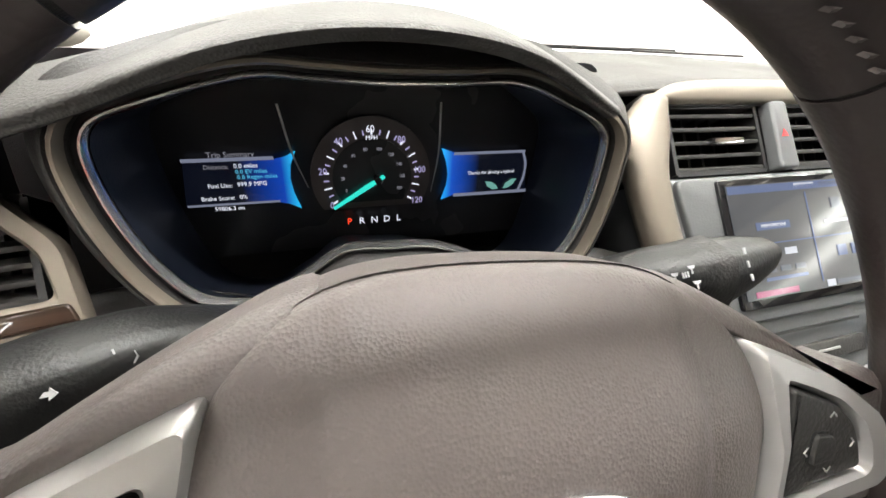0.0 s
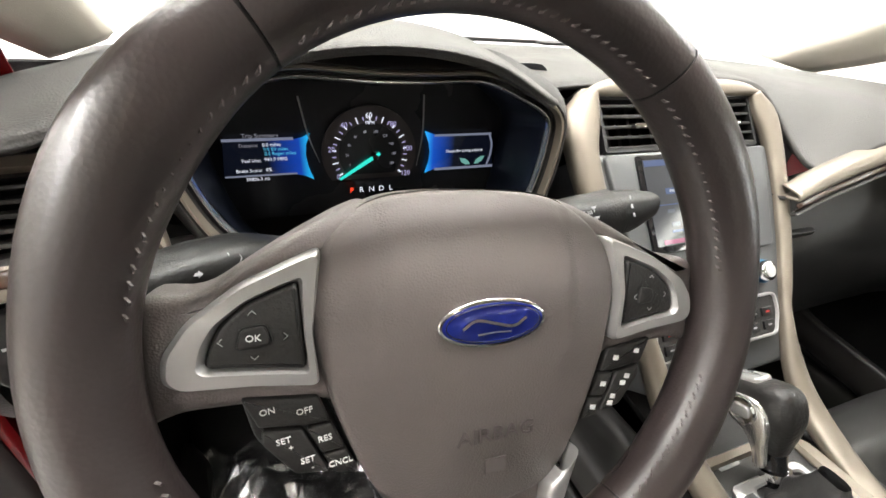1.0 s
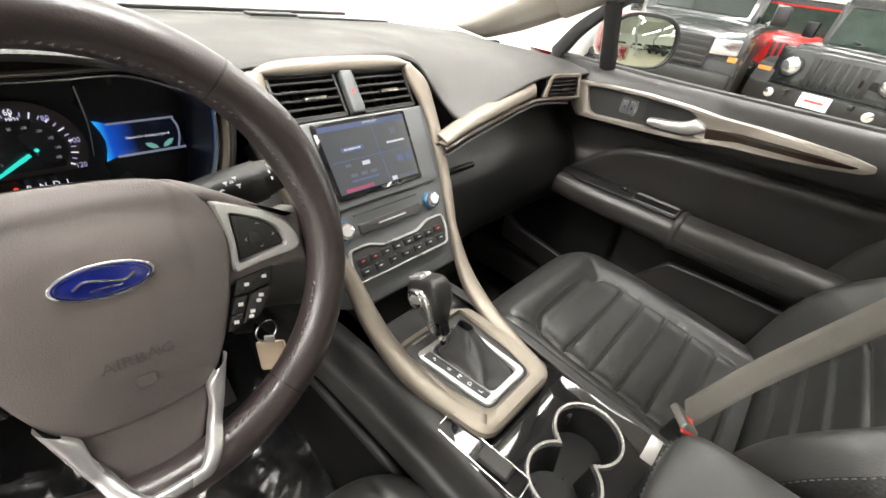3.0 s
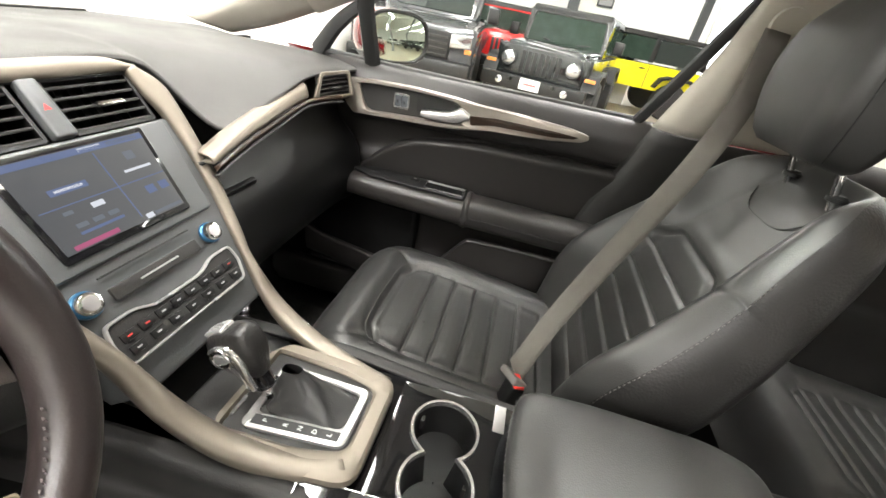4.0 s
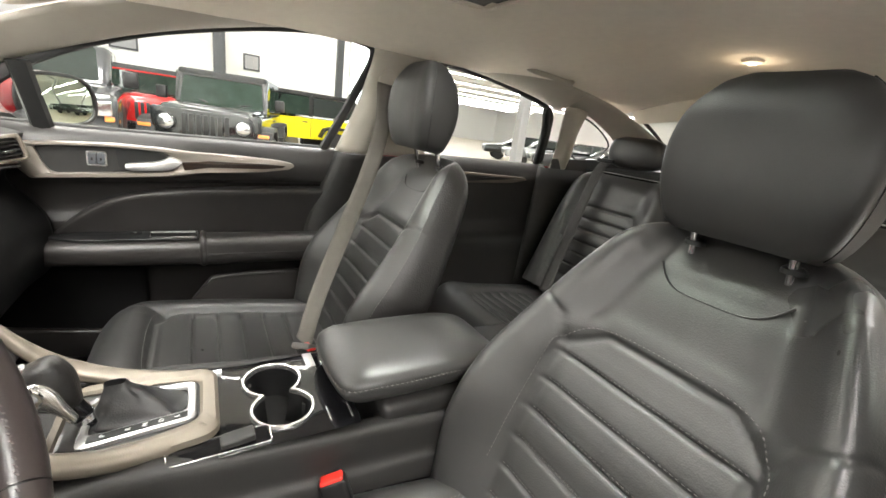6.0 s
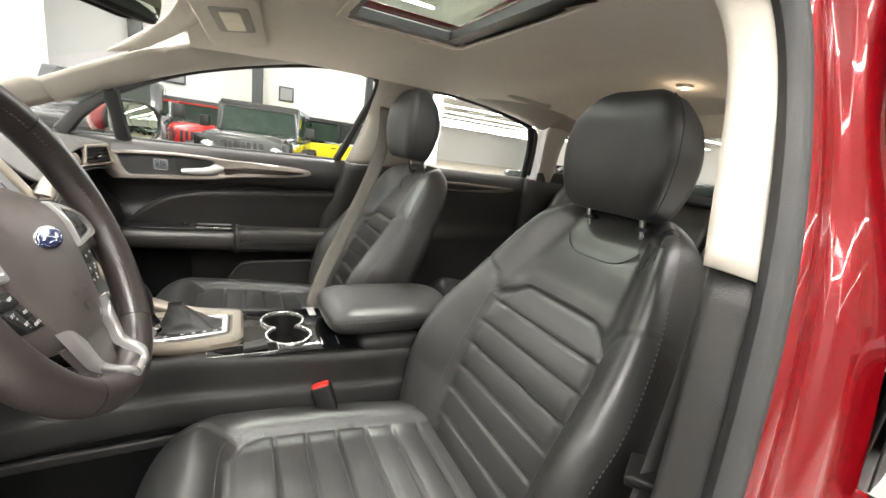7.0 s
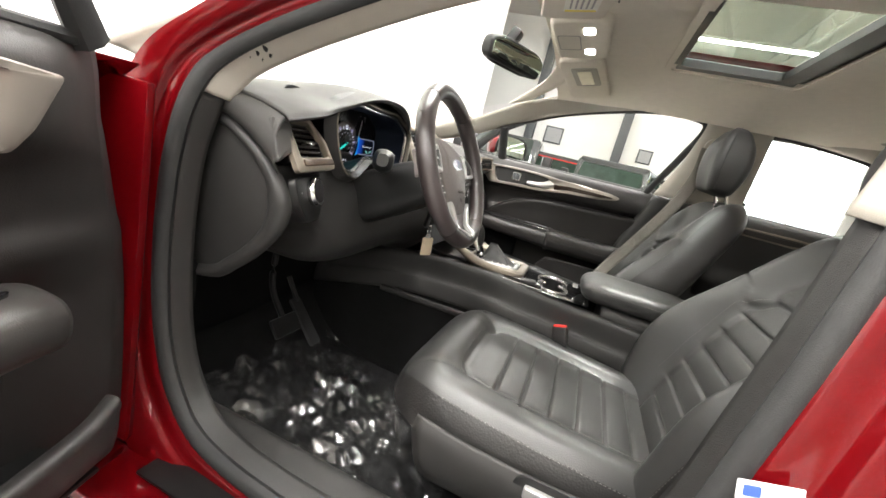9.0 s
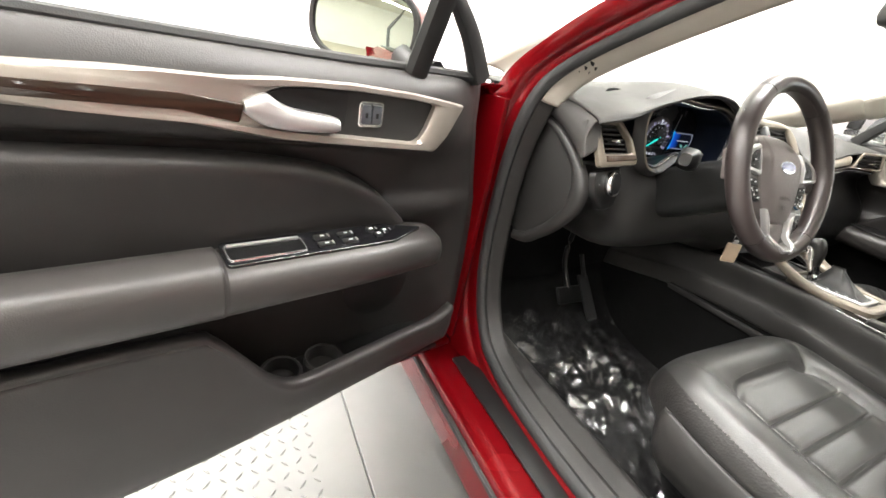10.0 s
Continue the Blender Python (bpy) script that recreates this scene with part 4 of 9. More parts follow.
rbox("vent_box", (0.29, 0.012, 0.06), on_stack(0.003, 0.232, -0.032), BLACK, stack, "", 0.002)
air_vent(stack, on_stack(-0.066, 0.196, -0.004), 0.104, 0.062, 5)
air_vent(stack, on_stack(0.072, 0.196, -0.004), 0.104, 0.062, 5)
slab("vent_post", rounded([(-0.010, 0.163), (0.014, 0.163), (0.012, 0.228), (-0.008, 0.228)], 0.004), 0.012, on_stack(0.002, 0, -0.006), STACK_GREY, stack, "grey vent divider", 0.003)
slab("hazard_mark", [(-0.004, -0.003), (0.004, -0.003), (0, 0.004)], 0.0006, on_stack(0.003, 0.196, 0.0062), mat("red_print", (0.5, 0.03, 0.03), 0.5, bump=0), stack)
# champagne frame round the vents, running down both sides to the shift plate
OUT_R = [(0.140, 0.2330), (0.165, 0.205), (0.166, 0.16), (0.158, 0.10), (0.145, 0.035), (0.130, -0.02), (0.118, -0.06)]
IN_R = [(0.126, 0.2285), (0.130, 0.200), (0.139, 0.16), (0.136, 0.10), (0.126, 0.035), (0.113, -0.02), (0.104, -0.06)]
for s in (1, -1):
    o = [on_stack(s * p[0], p[1], 0.0).translation for p in OUT_R]
    i = [on_stack(s * p[0], p[1], 0.0).translation for p in IN_R]
    # continues over the console edge
    o += [Vector((s * 0.112 - 0.010, 0.475, 0.742)), Vector((s * 0.104 - 0.018, 0.405, 0.712)), Vector((s * 0.090 - 0.022, 0.335, 0.702)), Vector((s * 0.074 - 0.022, 0.275, 0.703))]
    i += [Vector((s * 0.088 - 0.010, 0.470, 0.730)), Vector((s * 0.078 - 0.018, 0.400, 0.704)), Vector((s * 0.066 - 0.022, 0.335, 0.696)), Vector((s * 0.052 - 0.022, 0.292, 0.697))]
    nrm = [Vector((0, -0.8, 0.6))] * 7 + [Vector((0, -0.6, 0.8)), Vector((0, -0.3, 0.95)), Vector((0, 0, 1)), Vector((0, 0, 1))]
    mid_row = [(a + b) / 2 + n_ * 0.007 for a, b, n_ in zip(o, i, nrm)]
    o2 = [a - n_ * 0.012 for a, n_ in zip(o, nrm)]
    i2 = [a - n_ * 0.008 for a, n_ in zip(i, nrm)]
    surf("side_trim", [o2, [a + n_ * 0.002 for a, n_ in zip(o, nrm)], mid_row, [a + n_ * 0.003 for a, n_ in zip(i, nrm)], i2], 14, 70, CREAM, stack, "champagne metallic side trim", thick=0.003)
top_o = [on_stack(x, v, 0).translation for x, v in ((-0.141, 0.2330), (-0.10, 0.247), (0, 0.250), (0.10, 0.247), (0.141, 0.2330))]
top_i = [on_stack(x, v, 0).translation for x, v in ((-0.127, 0.2285), (-0.09, 0.2285), (0, 0.2285), (0.09, 0.2285), (0.127, 0.2285))]
NV = Vector((0, -0.8, 0.6))
surf("top_trim", [[p - NV * 0.012 for p in top_o], [p + NV * 0.002 for p in top_o], [(a + b) / 2 + NV * 0.006 for a, b in zip(top_o, top_i)], [p + NV * 0.002 for p in top_i], [p - NV * 0.012 for p in top_i]], 14, 30, CREAM, stack, "champagne metallic top trim", thick=0.003)
# knobs, disc slot, buttons
for x in (0.080, -0.096):
    kb = lathe("knob", [(0.0125, 0), (0.0125, 0.010), (0.0115, 0.012), (0.010, 0.0125)], on_stack(x, 0.001, 0.0), CHROME, stack, "chrome knob")
    # The ring's blue light is painted on as plain colour.
    lathe("knob_collar", [(0.0150, 0.0), (0.0150, 0.004), (0.0135, 0.0055)], on_stack(x, 0.001, 0.0), mat("blue_ring_glow_paint", (0.02, 0.09, 0.17), 0.3, 0.5, bump=0), stack, "knob collar, its blue ring light put into the colour")
    lathe("knob_cap", [(0.0085, 0.012), (0.008, 0.0135), (0.0001, 0.0138)], on_stack(x, 0.001, 0.0), SATIN, stack)
rbox("disc_slot", (0.125, 0.0022, 0.003), on_stack(-0.008, 0.018, 0.0005), BLACK, stack, "disc slot", 0)
slab("button_strip", rounded([(-0.070, -0.012), (0.054, -0.012), (0.054, 0.004), (-0.070, 0.004)], 0.003), 0.004, on_stack(0, 0, -0.001), DARK, stack, "", 0.001)
rbox("button_bright_line", (0.055, 0.0022, 0.002), on_stack(-0.008, -0.004, 0.003), SATIN, stack, "", 0.0005)
CLIM_O = rounded([(-0.104, -0.078), (0.084, -0.078), (0.094, -0.050), (0.092, -0.026), (0.055, -0.026), (0.030, -0.036), (-0.040, -0.036), (-0.064, -0.026), (-0.100, -0.026), (-0.106, -0.050)], 0.008)
CLIM_I = offset_poly(CLIM_O, 0.0030)
PANEL_PRINT = mat("pale_grey_print", (0.34, 0.34, 0.35), 0.6, bump=0)
slab("climate_panel", CLIM_I, 0.003, on_stack(0, 0, -0.001), DARK, stack, "dark climate panel")
ring_slab("climate_frame", CLIM_O, CLIM_I, 0.006, on_stack(0, 0, -0.001), SATIN, stack, "silver climate frame", 0.001)
for row_v, n_b in ((-0.048, 8), (-0.064, 7)):
    for k in range(n_b):
        x = -0.085 + 0.158 * k / (n_b - 1)
        rbox("button", (0.018, 0.0105, 0.003), on_stack(x, row_v, 0.003), BLACK, stack, "", 0.001)
        rbox("button_mark", (0.0055, 0.0018, 0.0004), on_stack(x, row_v, 0.0047), mat("button_red", (0.6, 0.05, 0.04), 0.5, bump=0) if k in (0, 1, n_b - 1) and row_v > -0.05 else PANEL_PRINT, stack, "", 0)
# storage hollow below the panel
rbox("hollow_back", (0.20, 0.01, 0.12), pose(-0.005, 0.640, 0.735), BLACK, stack, "dark storage hollow", 0.002)
rbox("hollow_floor", (0.17, 0.20, 0.01), pose(-0.008, 0.545, 0.690, 6, 0, 0), BLACK, stack, "", 0.002)
lathe("socket", [(0.016, 0), (0.016, 0.012), (0.012, 0.014), (0.012, 0.004), (0.0001, 0.004)], axes((-0.045, 0.632, 0.730), (1, 0, 0), (0, 0, 1)), SATIN, stack, "grey power socket")

# -- passenger side trim, vents and glovebox --
PT = [(0.140, 0.606, 0.926), (0.22, 0.619, 0.942), (0.33, 0.634, 0.957), (0.43, 0.646, 0.971), (0.475, 0.648, 0.981), (0.53, 0.640, 1.006), (0.575, 0.615, 1.002)]
PL = [(0.140, 0.600, 0.916), (0.22, 0.612, 0.928), (0.33, 0.627, 0.939), (0.43, 0.639, 0.949), (0.475, 0.640, 0.954), (0.53, 0.630, 0.955), (0.575, 0.612, 0.955)]
pm = [((a[0] + b[0]) / 2, (a[1] + b[1]) / 2 - 0.003, (a[2] + b[2]) / 2 + 0.001) for a, b in zip(PT, PL)]
surf("champagne_strip", [[(p[0], p[1] + 0.02, p[2] + 0.004) for p in PT[:5]], PT[:5], pm[:5], PL[:5], [(p[0], p[1] + 0.02, p[2] - 0.002) for p in PL[:5]]], 14, 40, CREAM, dash, "champagne metallic strip", thick=0.003)
WL = [(p[0], p[1] - 0.001, p[2] - 0.002) for p in PL]
surf("wood_strip", [WL, [(p[0], p[1] - 0.004, p[2] - 0.006) for p in WL], [(p[0], p[1] - 0.001, p[2] - 0.011) for p in WL]], 8, 40, WOOD, dash, "dark wood strip", thick=0.003)
surf("silver_line", [[(p[0], p[1] - 0.001, p[2] - 0.011) for p in WL], [(p[0], p[1] - 0.006, p[2] - 0.014) for p in WL], [(p[0], p[1] + 0.002, p[2] - 0.018) for p in WL]], 8, 40, DARK, dash, "", thick=0.003)
# passenger outer vent: opening with champagne frame
vm = axes((0.566, 0.628, 0.970), (0.88, -0.42, 0.10), (0.0, 0.25, 0.97))
air_vent(dash, vm @ pose(0, 0, 0.002), 0.088, 0.046, 5)
ring_slab("vent_frame", rounded([(-0.060, -0.020), (0.050, -0.026), (0.050, 0.030), (-0.030, 0.033)], 0.008), rounded([(-0.044, -0.016), (0.042, -0.020), (0.042, 0.022), (-0.026, 0.025)], 0.006), 0.008, vm @ pose(0, 0, -0.002), CREAM, dash, "champagne vent frame", 0.002)
glove = [[(0.135, 0.615, 0.912), (0.35, 0.64, 0.928), (0.58, 0.63, 0.936), (0.66, 0.62, 0.936)], [(0.135, 0.660, 0.905), (0.35, 0.685, 0.915), (0.58, 0.672, 0.922), (0.66, 0.65, 0.922)], [(0.135, 0.655, 0.875), (0.35, 0.675, 0.878), (0.58, 0.665, 0.885), (0.66, 0.65, 0.885)],
         [(0.12, 0.600, 0.80), (0.35, 0.615, 0.80), (0.58, 0.61, 0.80), (0.68, 0.60, 0.80)], [(0.11, 0.605, 0.68), (0.35, 0.62, 0.67), (0.58, 0.62, 0.67), (0.68, 0.61, 0.67)], [(0.11, 0.72, 0.60), (0.35, 0.74, 0.60), (0.58, 0.74, 0.60), (0.68, 0.72, 0.60)]]
surf("glovebox_panel", glove, 30, 30, BLACK, dash, "black glovebox panel", thick=0.004)
rbox("glovebox_latch", (0.085, 0.010, 0.010), pose(0.215, 0.622, 0.848, 20, 0, 0), BLACK, dash, "black glovebox latch", 0.003)

# -- driver side: left vent, light switch, knee panel, end cap --
vl = axes((-0.628, 0.660, 0.948), (0.985, 0.14, 0.0), (-0.05, 0.52, 0.85))
air_vent(dash, vl @ pose(0.006, 0.003, -0.002), 0.094, 0.062, 6)
ring_slab("vent_frame", rounded([(-0.062, -0.056), (0.076, -0.050), (0.070, 0.004), (0.036, 0.047), (-0.057, 0.047)], 0.010), rounded([(-0.038, -0.030), (0.062, -0.027), (0.057, 0.0), (0.028, 0.035), (-0.042, 0.035)], 0.007), 0.012, vl @ pose(0, 0, -0.004), CREAM, dash, "champagne vent frame", 0.003)
slab("wood_strip", rounded([(-0.040, -0.046), (0.072, -0.042), (0.068, -0.030), (-0.038, -0.033)], 0.003), 0.010, vl @ pose(0, 0, 0.0), WOOD, dash, "dark wood strip", 0.002)
lp = axes((-0.626, 0.638, 0.860), (0.95, 0.30, 0.0), (0.0, 0.30, 0.95))
slab("switch_panel", rounded([(-0.062, 0.030), (0.060, 0.034), (0.062, -0.010), (0.030, -0.052), (-0.030, -0.052), (-0.060, -0.012)], 0.012), 0.014, lp @ pose(0, 0, -0.008), BLACK, dash, "black light switch panel", 0.003)
lathe("light_knob", [(0.025, 0), (0.025, 0.010), (0.0225, 0.014), (0.0215, 0.017), (0.0001, 0.0175)], lp @ pose(0.008, 0.002, 0.004), BLACK, dash, "round headlamp switch")
lathe("knob_ring", [(0.0262, 0.0), (0.0275, 0.003), (0.0275, 0.013), (0.0258, 0.0155), (0.0235, 0.0145)], lp @ pose(0.008, 0.002, 0.004), CHROME, dash, "chrome ring")
for x, v in ((-0.012, 0.006), (-0.006, 0.013), (0.002, 0.016), (0.011, 0.016), (0.020, 0.012), (-0.046, 0.004)):
    rbox("switch_mark", (0.0030, 0.0022, 0.0004), lp @ pose(x + 0.004, v, 0.0148 if x > -0.04 else 0.0064), PANEL_PRINT, dash, "", 0)
# end cap towards the open door
RIM_O = [(0.90, 0.990), (0.807, 0.974), (0.74, 0.952), (0.68, 0.917), (0.640, 0.880), (0.622, 0.850), (0.620, 0.820), (0.630, 0.790), (0.672, 0.735), (0.72, 0.692), (0.762, 0.663), (0.88, 0.64)]
RIM_I = [(0.90, 0.966), (0.797, 0.952), (0.745, 0.934), (0.700, 0.906), (0.674, 0.878), (0.662, 0.850), (0.660, 0.820), (0.668, 0.790), (0.700, 0.746), (0.740, 0.710), (0.776, 0.685), (0.88, 0.66)]
rim_o, rim_i = np.array(crv(RIM_O, 40)), np.array(crv(RIM_I, 40))
side_line = lambda x, k: [(x, a[0] * (1 - k) + b[0] * k, a[1] * (1 - k) + b[1] * k) for a, b in zip(rim_o, rim_i)]
put("end_rim", grid_mesh("end_rim", [side_line(-0.684, 0.06), side_line(-0.696, 0.0), side_line(-0.704, 0.15), side_line(-0.708, 0.5), side_line(-0.705, 0.85), side_line(-0.700, 1.0), side_line(-0.692, 1.04)]), DARK, dash, "grey-brown rim of the dash end", angle=60)
inner = lambda x, k: [(x, 0.88 + (p[0] - 0.88) * k, 0.81 + (p[1] - 0.81) * k) for p in rim_i]
put("end_cap", grid_mesh("end_cap", [inner(-0.693, 1.03), inner(-0.697, 0.97), inner(-0.700, 0.5), inner(-0.700, 0.02)]), DARK, dash, "dark recessed end cap")
ROLL_Y = (0.98, 0.86, 0.79, 0.735, 0.685, 0.652)
roll_rows = [[(x, y, z) for y, z in zip(ROLL_Y, zs)] for x, zs in ((-0.680, (1.010, 1.016, 1.014, 1.010, 1.002, 0.990)), (-0.700, (1.007, 1.013, 1.012, 1.006, 0.996, 0.982)), (-0.712, (0.999, 1.004, 1.001, 0.990, 0.974, 0.954)), (-0.710, (0.993, 0.992, 0.984, 0.966, 0.940, 0.912)), (-0.694, (0.988, 0.982, 0.968, 0.948, 0.918, 0.888)))]
surf("pad_end", roll_rows, 16, 30, PAD, dash, "grey pad roll at the dash end", thick=0.004)
slab("pad_end_face", rounded([(-0.020, -0.040), (0.016, -0.016), (0.020, 0.032), (-0.020, 0.040)], 0.008), 0.012, axes((-0.692, 0.658, 0.945), (0.95, -0.2, 0.0), (0.0, 0.45, 0.9)), PAD, dash, "", 0.004)
knee = [[(-0.70, 0.655, 0.905), (-0.62, 0.655, 0.905), (-0.54, 0.675, 0.915), (-0.45, 0.675, 0.895), (-0.29, 0.675, 0.895), (-0.20, 0.68, 0.905), (-0.12, 0.62, 0.90)],
        [(-0.66, 0.680, 0.84), (-0.61, 0.660, 0.83), (-0.54, 0.655, 0.85), (-0.45, 0.640, 0.84), (-0.29, 0.640, 0.84), (-0.20, 0.63, 0.85), (-0.12, 0.585, 0.84)],
        [(-0.60, 0.720, 0.80), (-0.565, 0.675, 0.775), (-0.53, 0.640, 0.745), (-0.45, 0.625, 0.735), (-0.29, 0.625, 0.735), (-0.20, 0.61, 0.74), (-0.12, 0.56, 0.76)],
        [(-0.585, 0.80, 0.765), (-0.56, 0.74, 0.735), (-0.53, 0.71, 0.69), (-0.45, 0.69, 0.675), (-0.29, 0.69, 0.675), (-0.20, 0.69, 0.68), (-0.12, 0.62, 0.68)],
        [(-0.585, 0.90, 0.755), (-0.56, 0.84, 0.725), (-0.53, 0.82, 0.68), (-0.45, 0.82, 0.66), (-0.29, 0.82, 0.66), (-0.20, 0.82, 0.66), (-0.12, 0.72, 0.66)]]
surf("knee_panel", knee, 26, 40, DARK, dash, "dark grey lower panel", thick=0.004)

# ---- steering wheel and column ----
wheel = thing("steering_wheel", "leather-wrapped steering wheel with silver spokes and a blue oval badge", "steering wheel")
WM = axes((-0.37, 0.45, 0.965), (1, 0, 0), (0, 0.39, 0.921)) @ pose(0, 0, 0, 0, 0, -4.5)
RR, RT = 0.1655, 0.0180


def on_wheel(x, y, z=0.0):
    return WM @ pose(x, y, z)


def rim_piece(a0, a1, name, extra, material):
    n = max(8, int((a1 - a0) / 3))
    g = []
    for a in np.linspace(radians(a0), radians(a1), n):
        # thicker where the thumbs rest
        swell = 1 + 0.16 * math.exp(-((math.degrees(a) % 360 - 150) / 16) ** 2) + 0.16 * math.exp(-((math.degrees(a) % 360 - 30) / 16) ** 2)
        g.append([((RR + (RT + extra) * swell * math.cos(b)) * math.cos(a), (RR + (RT + extra) * swell * math.cos(b)) * math.sin(a), (RT + extra) * 1.08 * math.sin(b) - 0.003) for b in np.linspace(0, 2 * math.pi, 20, endpoint=False)])
    me = grid_mesh(name, g, False, True, True)
    me.transform(WM)
    return put(name, me, material, wheel, "dark leather rim section", angle=60)


SEAMS = (52.5, 128.5, 236.5, 307.0)
for a0, a1 in ((52.8, 128.2), (128.8, 236.2), (236.8, 306.7), (-52.7, 52.2)):
    rim_piece(a0, a1, "rim", 0.0, RIM_LEATHER)
for a in SEAMS:
    rim_piece(a - 0.5, a + 0.5, "rim_seam", -0.0009, BLACK)
THREAD = mat("grey_thread", (0.11, 0.105, 0.10), 0.7, bump=0)
THREAD_RIM = mat("rim_thread", (0.10, 0.085, 0.082), 0.6, bump=0)


def stitch_mesh(name, pts, nrm, material, parent, length=0.0045, gap=0.0030, r=0.00055, slant=0.0):
    """A row of short raised stitches along a line of points."""
    p = np.asarray(pts, float)
    seg = np.linalg.norm(np.diff(p, axis=0), axis=1)
    s = np.concatenate([[0], np.cumsum(seg)])
    q = np.asarray(nrm, float)
    v, f = [], []
    d0 = 0.0
    while d0 + length < s[-1]:
        a = np.array([np.interp(d0, s, p[:, k]) for k in range(3)])
        b = np.array([np.interp(d0 + length, s, p[:, k]) for k in range(3)])
        n_ = np.array([np.interp(d0, s, q[:, k]) for k in range(3)])
        n_ /= np.linalg.norm(n_) + 1e-9
        t = (b - a) / (np.linalg.norm(b - a) + 1e-9)
        w = np.cross(n_, t)
        a, b = a - w * slant, b + w * slant
        i = len(v)
        v += [a - w * r, a + w * r, b + w * r, b - w * r, (a + b) / 2 - w * r * 0.8 + n_ * r * 1.6, (a + b) / 2 + w * r * 0.8 + n_ * r * 1.6]
        f += [(i, i + 4, i + 5, i + 1), (i + 3, i + 2, i + 5, i + 4), (i, i + 3, i + 4), (i + 1, i + 5, i + 2)]
        d0 += length + gap
    if not f:
        return None
    ob = put(name, mesh_from(name, v, f), material, parent, smooth=False)
    ob["kind"] = "stuff"
    return ob


for a0, a1 in ((54, 127), (131, 172), (196, 235), (238, 262), (279, 306), (309, 345), (8, 51)):
    aa = np.radians(np.linspace(a0, a1, 40))
    pts = [WM @ Vector(((RR - RT * 0.93) * math.cos(a), (RR - RT * 0.93) * math.sin(a), RT * 0.46 - 0.001)) for a in aa]
    nn = [WM.to_3x3() @ Vector((-0.85 * math.cos(a), -0.85 * math.sin(a), 0.5)) for a in aa]
    stitch_mesh("stitching", pts, nn, THREAD_RIM, wheel, 0.0036, 0.0024, 0.0007, 0.0010)
# airbag cover: domed shield with two soft creases
HUBO = [(0, 0.0690), (0.030, 0.0680), (0.050, 0.0645), (0.0645, 0.0570), (0.0760, 0.0450), (0.0835, 0.0280), (0.0845, 0.0100), (0.0805, -0.0180), (0.0710, -0.0500), (0.0605, -0.0760), (0.0510, -0.0920), (0.0380, -0.1030), (0.0190, -0.1070), (0, -0.1076)]
HUBO = HUBO + [(-x, y) for x, y in HUBO[-2:0:-1]]
hub_o = crv(np.array(HUBO), 180, True)
HUB_RINGS = [(1.0, -0.040), (1.0, -0.018), (0.996, -0.0125), (0.985, -0.0085), (0.965, -0.0062)] + [(q, -0.0062 + 0.0105 * (1 - (q / 0.965) ** 2.2)) for q in np.linspace(0.94, 0.02, 30)]
g = []
for s, z in HUB_RINGS:
    ring = []
    for p in hub_o:
        x, y = p[0] * s, -0.012 + (p[1] + 0.012) * s
        zz = z - 0.019 * max(0, (y - 0.012) / 0.055) ** 1.7 * (1 if s < 1 else 0.6)
        # two soft creases that fade out below the badge, and the dished lower end
        fade = max(0.0, min(1.0, (y + 0.022) / 0.03)) * max(0.0, min(1.0, (0.066 - y) / 0.012))
        crease = 0.0016 * math.exp(-((abs(x) - 0.0545 + 0.06 * max(0, y - 0.035)) / 0.0035) ** 2) * fade
        shelf = 0.0014 * max(0.0, min(1.0, (abs(x) - 0.0545) / 0.006)) * fade
        ring.append((x, y, zz - ((crease + shelf) if s < 0.97 else 0)))
    g.append(ring)
me = grid_mesh("airbag_cover", g, False, True, True)
me.transform(WM)
put("airbag_cover", me, HUB, wheel, "brown-grey grained airbag cover", angle=60)
words("embossed_word", "AIRBAG", 0.0115, on_wheel(0.004, -0.056, 0.0030), mat("embossed_grey", (0.090, 0.077, 0.074), 0.5, bump=0), wheel, "", squeeze=1.1)
rbox("embossed_mark", (0.012, 0.008, 0.0006), on_wheel(0.004, -0.074, 0.0022), bpy.data.materials["embossed_grey"], wheel, "", 0)
# oval badge drawn as plain shapes
ov = lambda a, b: [(a * math.cos(t), b * math.sin(t)) for t in np.linspace(0, 2 * math.pi, 48, endpoint=False)]
BADGE_BLUE = mat("badge_blue", (0.012, 0.022, 0.20), 0.25, 0.3, var=0.15, bump=0, coat=1.0)
slab("badge_rim", ov(0.0292, 0.0123), 0.0022, on_wheel(0, 0.0045, 0.0030), CHROME, wheel, "chrome badge rim", 0.0010)
slab("badge_plate", ov(0.0272, 0.0105), 0.0018, on_wheel(0, 0.0045, 0.0036), BADGE_BLUE, wheel, "blue oval badge", 0.0004)
ring_slab("badge_line", ov(0.0256, 0.0093), ov(0.0250, 0.0088), 0.0004, on_wheel(0, 0.0045, 0.0053), CHROME, wheel)
tube("badge_swoosh", [on_wheel(x, 0.0045 + y, 0.0056).translation for x, y in ((-0.017, -0.0015), (-0.010, 0.0022), (0.0, 0.0), (0.010, -0.0022), (0.017, 0.0015))], 0.0011, CHROME, wheel, "silver flourish", n=30, sides=5)
tube("badge_line", [on_wheel(x, 0.0045 + y, 0.0056).translation for x, y in ((-0.009, -0.0050), (0.0, -0.0046), (0.009, -0.0050))], 0.0006, CHROME, wheel, "silver flourish", n=12, sides=5)
# spokes


